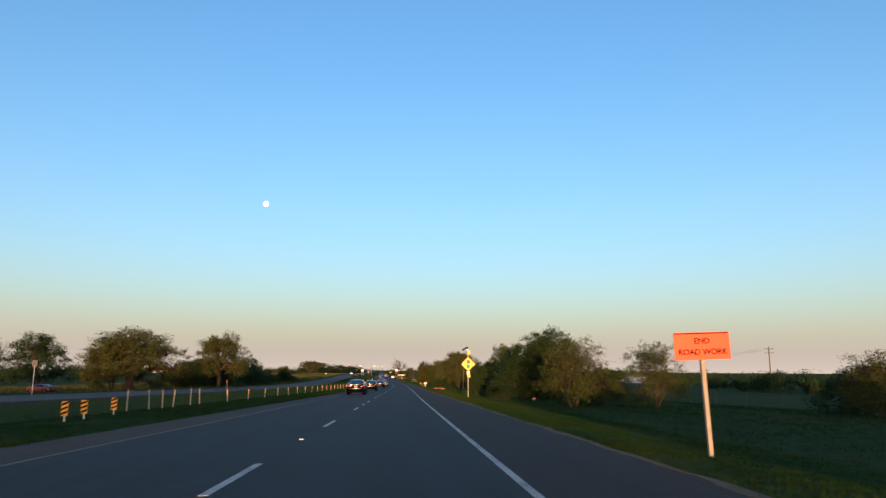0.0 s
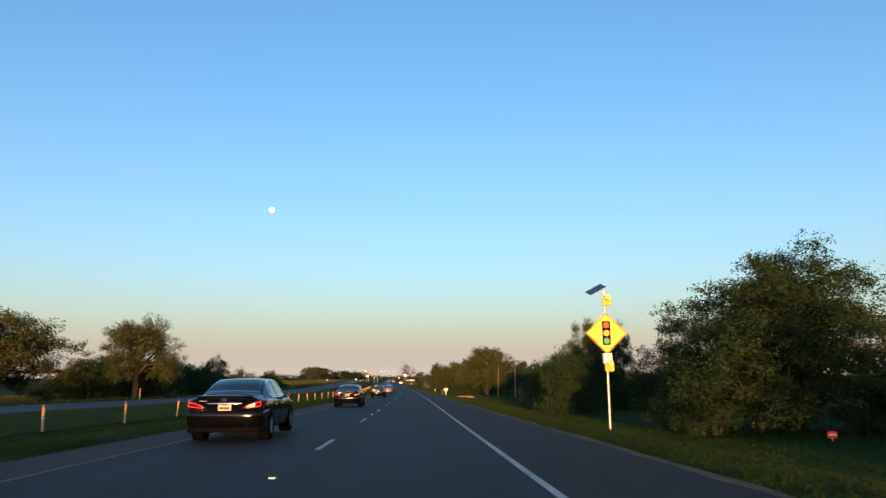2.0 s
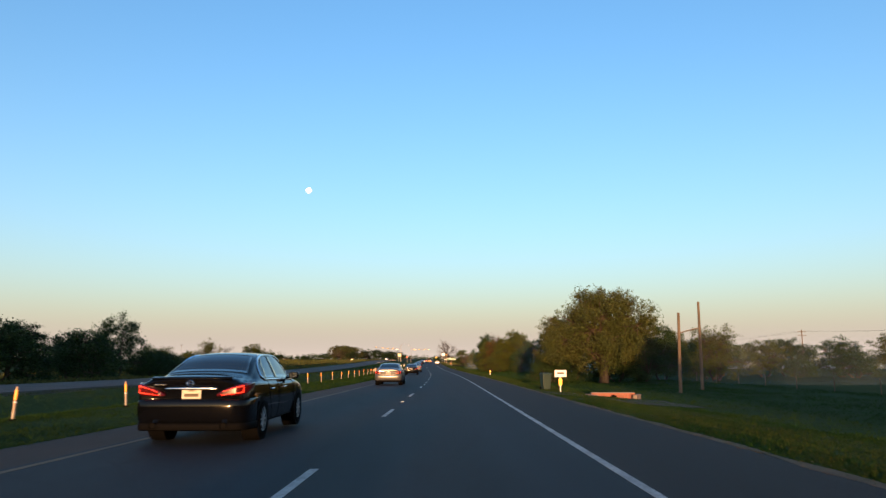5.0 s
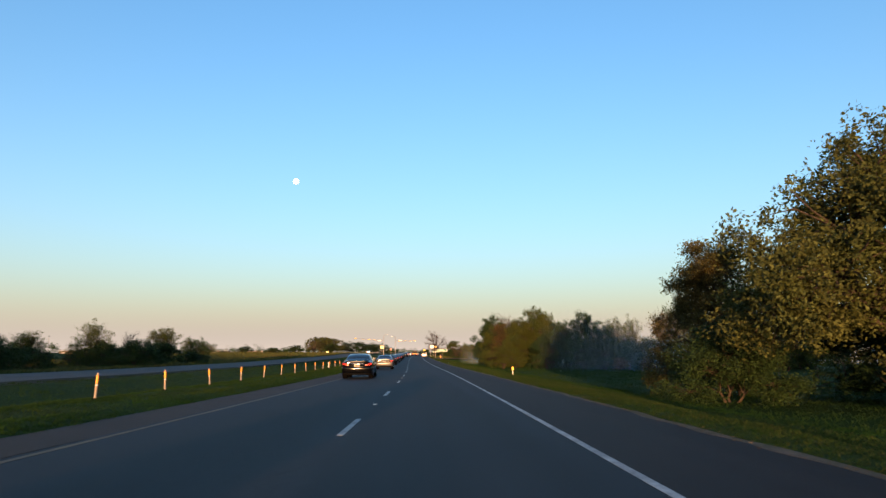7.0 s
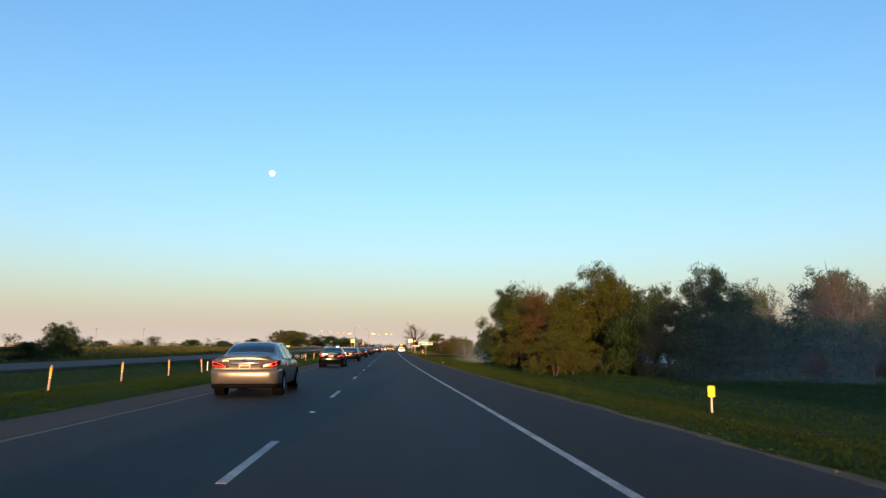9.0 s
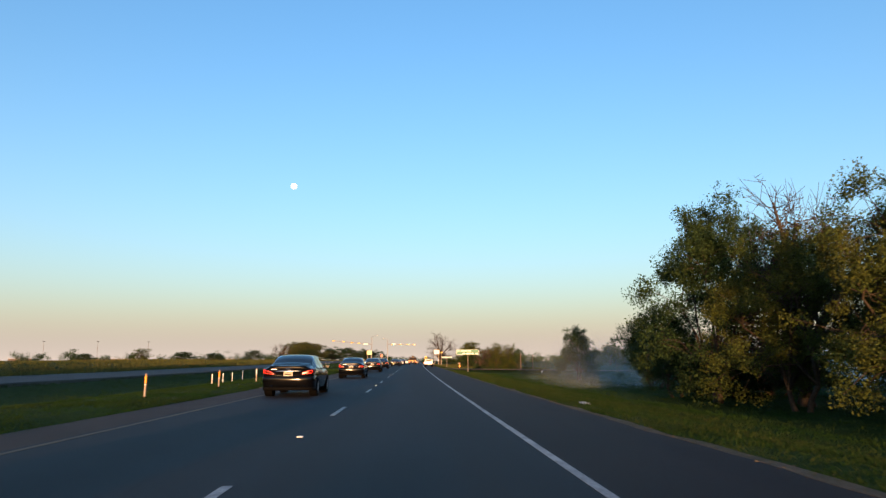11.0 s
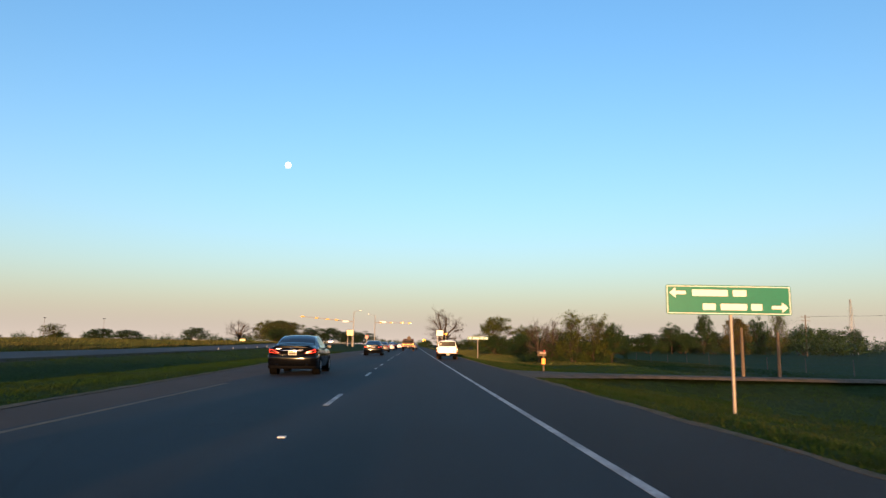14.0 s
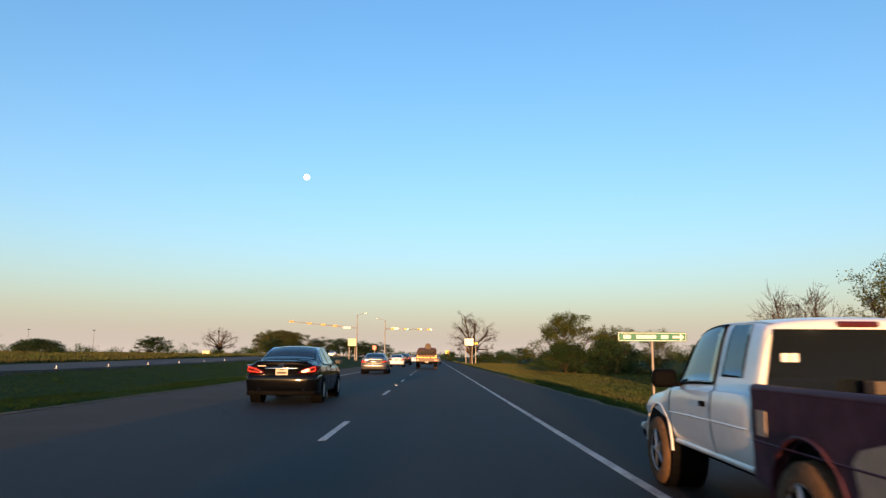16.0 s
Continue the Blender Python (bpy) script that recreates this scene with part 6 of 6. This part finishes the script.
            link("lit_element", vs, fs, TAIL_ON, lamp, "string of glowing red lamp dots")
        vs, fs = [], []
        tube(vs, fs, [Vector((sd * 0.57, 0.10, 0.315)), Vector((sd * 0.57, -0.10, 0.315))], [0.046, 0.052], 16)
        tip = link("exhaust_tip", vs, fs, CHROME, car, "chrome exhaust tip", smooth=True)
        part("exhaust_bore", rod((sd * 0.57, -0.05, 0.315), (sd * 0.57, -0.07, 0.315), 0.043, 0.043, 16), BLACK, tip)
    wrap("bumper", TAIL, [(-0.06, 0.735), (0.0, 0.73), (0.022, 0.722), (0.046, 0.68), (0.054, 0.61), (0.048, 0.51), (0.028, 0.41), (0.006, 0.345), (0.0, 0.34)], paint, car)
    wrap("bumper_lip", TAIL, [(0.0, 0.345), (0.018, 0.345), (0.022, 0.30), (0.01, 0.245), (0.0, 0.225)], BLACK, car, "black lower bumper")
    wrap("boot_lip", [(x, y + 0.03, 1.0) for x, y, f in TAIL if abs(x) < 0.70], [(0.0, 1.03), (0.008, 1.052), (0.010, 1.064), (-0.05, 1.084), (-0.12, 1.076)], paint, car)
    vs, fs = [], []
    tube(vs, fs, [Vector((x, 0.012 - 0.016 * (1 - (x / 0.42) ** 2), 0.895)) for x in (-0.42, -0.3, -0.15, 0, 0.15, 0.3, 0.42)], [0.010, 0.021, 0.024, 0.026, 0.024, 0.021, 0.010], 10)
    link("trunk_strip", vs, fs, CHROME, car, "chrome strip on the boot lid", smooth=True)
    badge = [Vector((0.052 * math.cos(a * math.pi / 10), -0.03, 0.975 + 0.045 * math.sin(a * math.pi / 10))) for a in range(21)]
    vs, fs = [], []
    tube(vs, fs, badge, [0.009] * 21, 6)
    tube(vs, fs, [Vector((-0.07, -0.032, 0.975)), Vector((0.07, -0.032, 0.975))], [0.009] * 2, 6)
    link("badge", vs, fs, CHROME, car, "round chrome badge")
    part("model_bar", slab(0.2, 0.008, 0.02, -0.50, -0.01, 0.955, 0.003), CHROME, car)
    part("brake_lamp", slab(0.24, 0.02, 0.022, 0, 1.36, 1.368, 0.005), TAIL_ON if lit else TAIL_OFF, car, "high red brake lamp")
    plate(car, 0, 0.045, 0.80, 0.31, 0.155)
    return car


def place(l, s, turn=0.0, sc=1.0):
    return Matrix.Translation(on_road(l, s, 0.0)) @ pose(0, 0, 0, 0, 0, heading(s) + turn) @ Matrix.Diagonal((sc, sc, sc, 1))


CAB = Shell(((1.90, 0.50, 1.16, 1.645, 0.80, 0.86, 0.68), (1.95, 0.48, 1.17, 1.70, 0.82, 0.872, 0.68), (2.05, 0.48, 1.17, 1.722, 0.82, 0.876, 0.67), (2.3, 0.48, 1.17, 1.74, 0.82, 0.88, 0.66), (2.9, 0.48, 1.16, 1.75, 0.82, 0.88, 0.66), (3.30, 0.48, 1.15, 1.71, 0.82, 0.88, 0.66),
             (3.60, 0.48, 1.13, 1.52, 0.82, 0.88, 0.68), (3.92, 0.48, 1.11, 1.22, 0.82, 0.875, 0.72), (4.12, 0.50, 1.04, 1.13, 0.82, 0.87, 0.70), (4.6, 0.52, 0.98, 1.07, 0.82, 0.86, 0.68), (4.9, 0.52, 0.92, 1.01, 0.80, 0.83, 0.64), (5.03, 0.56, 0.80, 0.88, 0.74, 0.76, 0.56)))


def upright(points, x, depth):
    """A plate in the yz plane with the given outline, from x to x + depth."""
    bm = bmesh.new()
    vs = [bm.verts.new((x, y, z)) for y, z in points]
    f = bm.faces.new(vs)
    r = bmesh.ops.extrude_face_region(bm, geom=[f])
    bmesh.ops.translate(bm, vec=(depth, 0, 0), verts=[v for v in r["geom"] if isinstance(v, bmesh.types.BMVert)])
    bmesh.ops.recalc_face_normals(bm, faces=bm.faces[:])
    return bm


def pickup(m, label):
    """An old extended-cab pickup; y forward, the tailgate at y = 0."""
    car = thing("pickup_truck", m, label, "pickup truck")
    CAB.body("cab", CAR_WHITE, car, "white cab and bonnet", 48)
    arch = [(1.12 + 0.485 * math.cos(a * math.pi / 14), 0.41 + 0.485 * math.sin(a * math.pi / 14)) for a in range(0, 15)]
    for sd in (-1, 1):
        side = part("bed_side", upright([(0.03, 0.53), (0.03, 1.18), (1.86, 1.18), (1.86, 0.50), (1.62, 0.47)] + arch[1:-1] + [(0.62, 0.50)], sd * 0.80, sd * 0.075), CAR_MAROON, car, "faded maroon bed side")
        vs, fs = [], []
        tube(vs, fs, [Vector((sd * 0.835, y, 1.175)) for y in (0.0, 0.6, 1.2, 1.87)], [0.042] * 4, 10)
        link("bed_rail", vs, fs, CAR_MAROON, side, smooth=True)
        vs, fs = [], []
        tube(vs, fs, [Vector((sd * (0.872 + 0.012 * math.sin(math.pi * i / 14)), y, z)) for i, (y, z) in enumerate(arch)], [0.016] * 15, 8)
        link("fender_flare", vs, fs, CAR_MAROON, side, smooth=True)
        vs, fs = [], []
        tube(vs, fs, [Vector((sd * 0.876, y, 0.79)) for y in (0.05, 0.7, 1.3, 1.86)], [0.009] * 4, 6)
        link("side_moulding", vs, fs, CAR_MAROON, side)
        part("primer_patch", upright([(0.04, 0.56), (0.05, 0.80), (0.03, 0.98), (0.30, 0.96), (0.52, 0.90), (0.60, 0.82), (0.55, 0.66), (0.57, 0.55), (0.3, 0.55)], sd * 0.875, sd * 0.004), PRIMER, side, "tan primer patch")
        if sd < 0:
            part("fuel_flap", slab(0.012, 0.15, 0.19, sd * 0.878, 1.70, 0.93, 0.004), PRIMER, side, "grey fuel flap")
        lamp = part("tail_lamp", slab(0.125, 0.14, 0.46, sd * 0.825, 0.01, 0.90, 0.025), TAIL_OFF, car, "red tail lamp", smooth=False)
        part("lit_element", slab(0.085, 0.02, 0.15, sd * 0.825, -0.062, 0.80, 0.01), TAIL_ON, lamp, "glowing red lower lamp")
        part("reversing_lens", slab(0.10, 0.02, 0.07, sd * 0.825, -0.062, 0.94, 0.006), WHITE_SIGN, lamp, "pale reversing lens")
        CAB.patch("side_window", [(2.16, 5.22), (2.60, 5.22), (2.58, 6.55), (2.22, 6.55)], sd, TINT, car, "dark glass")
        CAB.patch("side_window", [(2.76, 5.12), (3.70, 5.12), (3.36, 6.5), (2.78, 6.55)], sd, TINT, car, "dark glass")
        CAB.line("window_frame", [(2.72, 5.06), (3.74, 5.06), (3.38, 6.58), (2.74, 6.62), (2.72, 5.06)], sd, 0.013, BLACK, car)
        for yl in (2.68, 3.84):
            CAB.line("door_gap", [(yl, 5.05), (yl, 4), (yl, 3), (yl, 2), (yl, 1.1)], sd, 0.006, BLACK, car, off=0.001, sides=4)
        CAB.line("roof_gutter", [(1.98, 6.95), (2.6, 6.95), (3.3, 6.95)], sd, 0.010, CAR_WHITE, car)
        CAB.line("side_moulding", [(1.95, 2.75), (2.8, 2.75), (3.84, 2.75)], sd, 0.012, CAR_WHITE, car)
        CAB.line("rocker", [(1.95, 1.0), (2.8, 1.0), (3.78, 1.0)], sd, 0.035, CAR_WHITE, car, "white sill")
        part("door_handle", slab(0.03, 0.13, 0.05, sd * 0.888, 2.86, 0.99, 0.01), BLACK, car)
        mir = part("door_mirror", slab(0.24, 0.10, 0.19, sd * 1.0, 3.56, 1.20, 0.045), BLACK, car, "black door mirror", smooth=True)
        part("mirror_arm", slab(0.14, 0.05, 0.05, sd * 0.88, 3.60, 1.14, 0.01), BLACK, mir)
        for yw, rr in ((1.12, 0.375), (4.27, 0.375)):
            # Black disc again in place of a shaded, open wheel well.
            part("wheel_arch", rod((sd * 0.52, yw, 0.43), (sd * (0.80 if yw < 2 else 0.872), yw, 0.43), 0.47, 0.455, 32), BLACK, car)
            wheel(car, sd * 0.785, yw, rr, 0.26, sd, MUD_RUBBER, 5)
        vs, fs = [], []
        tube(vs, fs, [Vector((sd * 0.874, 4.27 + 0.465 * math.cos(a * math.pi / 14), 0.43 + 0.465 * math.sin(a * math.pi / 14))) for a in range(0, 15)], [0.013] * 15, 8)
        link("front_flare", vs, fs, CAR_WHITE, car, smooth=True)
        part("mud_flap", slab(0.26, 0.02, 0.36, sd * 0.78, 0.58, 0.40, 0.005), BLACK, car)
        part("fog_lamp", rod((sd * 0.80, 4.98, 0.56), (sd * 0.80, 5.10, 0.56), 0.06, 0.05, 12), GALVANISED, car)
    bed = part("bed_floor", slab(1.6, 1.82, 0.08, 0, 0.95, 0.62, 0.01), BLACK, car)
    part("bed_front", slab(1.6, 0.05, 0.5, 0, 1.84, 0.88, 0.01), CAR_MAROON, bed)
    gate = part("tailgate", slab(1.50, 0.09, 0.61, 0, 0.0, 0.895, 0.018), CAR_WHITE, car, "white tailgate")
    part("tailgate_handle", slab(0.15, 0.02, 0.045, 0.05, -0.05, 1.09, 0.008), BLACK, gate, "black handle")
    part("badge", rod((0.53, -0.04, 0.77), (0.53, -0.055, 0.77), 0.045, 0.045, 16), BLACK, gate)
    part("badge", slab(0.05, 0.012, 0.05, 0.63, -0.048, 0.77, 0.01), BLACK, gate)
    part("badge", slab(0.16, 0.012, 0.035, 0.57, -0.048, 1.0, 0.006), GALVANISED, gate)
    part("tail_valance", slab(1.66, 0.04, 0.06, 0, 0.0, 0.565, 0.01), CAR_RED, gate, "red strip below the tailgate")
    part("bumper", slab(1.74, 0.2, 0.20, 0, -0.07, 0.45, 0.03), BLACK, car, "black step bumper")
    part("bumper_step", slab(0.9, 0.1, 0.10, 0, -0.13, 0.40, 0.02), BLACK, car)
    plate(car, 0.08, -0.19, 0.46, 0.30, 0.15)
    part("tow_ball", rod((0.08, -0.2, 0.32), (0.08, -0.2, 0.40), 0.03, 0.03, 10), CHROME, car)
    rear = pane("rear_window", [(-0.76, 1.895, 1.10), (0.76, 1.895, 1.10), (0.67, 1.895, 1.645), (-0.67, 1.895, 1.645)], TINT, car, "dark rear window", off=0.010)
    part("window_divider", slab(0.02, 0.006, 0.44, 0.20, 1.882, 1.375, 0.001), BLACK, rear)
    for k in (0, 1):
        part("window_sticker", slab(0.060, 0.004, 0.07, -0.60 + 0.067 * k, 1.882, 1.42, 0.001), WHITE_SIGN, rear, "white paper sticker")
    part("brake_lamp", slab(0.30, 0.05, 0.05, -0.05, 1.915, 1.685, 0.012), TAIL_OFF, car, "high red brake lamp")
    part("timber", slab(0.80, 0.14, 0.10, 0.28, 1.70, 1.20, 0.01), WOOD, car, "brown timber lying across the bed")
    part("chassis", slab(0.9, 4.4, 0.16, 0, 2.5, 0.40, 0.02), BLACK, car)
    part("axle", rod((-0.7, 1.12, 0.37), (0.7, 1.12, 0.37), 0.06, 0.06, 10), BLACK, car)
    part("front_bumper", slab(1.66, 0.2, 0.22, 0, 5.05, 0.52, 0.05), BLACK, car)
    return car


def work_truck(m):
    """A utility truck seen from behind, with amber lamps across its tail."""
    car = thing("work_truck", m, "brown utility truck with a canopy and yellow tail bands", "truck")
    part("chassis", slab(1.2, 6.2, 0.25, 0, 3.1, 0.62, 0.03), BLACK, car)
    part("tail_body", slab(2.2, 3.4, 0.62, 0, 1.7, 1.05, 0.04), CAR_ORANGE, car, "orange box body")
    part("side_rail", slab(2.24, 3.42, 0.08, 0, 1.7, 1.38, 0.02), CAR_ORANGE, car)
    part("cab", slab(2.0, 1.7, 1.3, 0, 4.4, 1.55, 0.18), CAR_ORANGE, car)
    part("rear_window", slab(1.5, 0.04, 0.55, 0, 3.54, 1.82, 0.02), TINT, car)
    part("bonnet", slab(1.9, 1.2, 0.7, 0, 5.7, 1.15, 0.15), CAR_ORANGE, car)
    for x, w in ((-0.72, 0.62), (0.0, 0.68), (0.74, 0.58)):
        part("stripe", slab(w, 0.03, 0.085, x, -0.01, 1.17, 0.01), YELLOW_SIGN, car, "yellow reflective tail band")
    hood = part("canopy", slab(2.0, 3.3, 0.60, 0, 1.75, 1.70, 0.14), CAR_ORANGE, car, "dark brown canopy over the bed")
    part("canopy_window", slab(1.72, 0.04, 0.40, 0, 0.09, 1.70, 0.02), TINT, hood, "dark tinted rear window")
    part("water_tank", rod((0.1, 2.2, 2.30), (0.1, 3.6, 2.30), 0.34, 0.34, 22), WOOD, car, "tan round tank on the roof")
    for x in (-0.95, 0.95):
        part("amber_lamp", rod((x, -0.03, 1.34), (x, 0.03, 1.34), 0.045, 0.045, 12), AMBER_LAMP, car)
    for sd in (-1, 1):
        part("tail_lamp", slab(0.22, 0.05, 0.14, sd * 0.9, -0.02, 0.9, 0.02), TAIL_ON, car)
        for y in (1.2, 5.4):
            wheel(car, sd * 0.92, y, 0.42, 0.3, sd, MUD_RUBBER, 5)
        part("mud_flap", slab(0.36, 0.03, 0.5, sd * 0.9, 0.55, 0.45, 0.01), BLACK, car)
    part("bumper", slab(2.1, 0.12, 0.16, 0, -0.03, 0.68, 0.03), BLACK, car)
    plate(car, 0.0, -0.09, 0.72)
    return car


# saloons repeated by the median to fit the camera's view; pickup on the shoulder
for l, s, paint, label in ((-4.3, 71.5, CAR_DARK, "dark grey saloon car with chrome trim, repeated to fit the camera view"), (-4.3, 103.0, CAR_DARK, "dark grey saloon car with chrome trim, repeated to fit the camera view"), (-4.3, 148.0, CAR_DARK, "dark grey saloon car with chrome trim, repeated to fit the camera view"),
                           (-4.45, 234.2, CAR_DARK, "dark grey saloon car with lit tail lamps, repeated to fit the camera view"), (-4.15, 264.5, CAR_SILVER, "silver saloon car with lit tail lamps, repeated to fit the camera view"), (-4.15, 184.5, CAR_SILVER, "silver saloon car with lit tail lamps, repeated to fit the camera view"),
                           (-4.4, 296.9, CAR_DARK, "dark grey saloon car with lit tail lamps, repeated to fit the camera view"), (-4.3, 321.5, CAR_DARK, "dark grey saloon car with lit tail lamps, repeated to fit the camera view"),
                           (-4.3, 347.0, CAR_DARK, "dark grey saloon car with lit tail lamps, repeated to fit the camera view"), (-4.3, 372.4, CAR_DARK, "dark grey saloon car with lit tail lamps, repeated to fit the camera view"), (-4.5, 398.4, CAR_DARK, "dark grey saloon car with lit tail lamps, repeated to fit the camera view"),
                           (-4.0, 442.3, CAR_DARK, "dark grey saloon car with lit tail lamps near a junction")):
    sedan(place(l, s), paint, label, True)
work_truck(place(-0.94, 496.0))
sedan(place(-4.44, 474.0), CAR_SILVER, "silver saloon car braking in a queue", True)
sedan(place(-4.71, 508.0), CAR_WHITE, "white saloon car braking in a queue", True)
sedan(place(-4.81, 530.0, 0, 1.15), CAR_DARK, "tall dark car waiting behind other traffic", True)
sedan(place(0.0, 545.0), CAR_SILVER, "silver car ahead of the work truck on asphalt", False)
sedan(place(-4.1, 566.0), CAR_WHITE, "white car waiting far along the road", True)
pickup(place(2.71, 427.3, -2.8) @ Matrix.Diagonal((0.93, 0.96, 0.858, 1)), "old white pickup with a faded maroon bed on the shoulder")
for l, s in ((-60.0, 128.0), (-74.0, 126.0)):
    sedan(Matrix.Translation(spot(l, s, 0.0)) @ pose(0, 0, 0, 0, 0, 75), CAR_RED, "dark red car parked in the shade of trees", False)
# an oncoming car with its headlamps on
car = sedan(Matrix.Translation((0, 0, left_rise(640))) @ place(-31.0, 640.0, 180), CAR_PALE, "oncoming car with bright headlamps on the opposite carriageway", False)
for sd in (-1, 1):
    part("headlamp", slab(0.28, 0.1, 0.14, sd * 0.6, 4.72, 0.66, 0.04), HEADLAMP, car, "lit headlamp")

# low sheds and light masts far across the fields
for l, s, w, d, h in ((-330, 1080, 60, 16, 4.0), (-262, 1100, 40, 14, 3.6), (-205, 1090, 30, 14, 3.4), (-420, 1060, 24, 12, 4.4)):
    shed = thing("shed", stand(l, s), "long low pale metal shed across the fields", "building")
    part("wall", slab(w, d, h + 1.0, 0, 0, h / 2 - 0.4, 0.05), SHED_WALL, shed, "pale corrugated wall")
    part("roof", slab(w + 1.2, d + 1.2, 0.5, 0, 0, h + 0.3, 0.1), POLE_GREY, shed, "grey metal roof")
    for k in range(int(w // 9)):
        part("door", slab(3.6, 0.12, 3.0, -w / 2 + 5 + 9 * k, -d / 2 - 0.04, 1.4, 0.03), CAR_RED if k == 1 and w < 30 else POLE_GREY, shed)
first = None
for l, s in ((-300, 870), (-262, 880), (-345, 860), (-225, 890)):
    if first is None:
        first = thing("light_mast", stand(l, s), "tall thin floodlight mast across the fields", "light mast", "floodlight masts")
        part("pole", rod((0, 0, -0.5), (0, 0, 17), 0.14, 0.08, 10), WOOD, first)
        part("lamp_bar", slab(1.8, 0.4, 0.4, 0, 0, 17, 0.08), BLACK, first)
    else:
        copy_thing(first, stand(l, s))
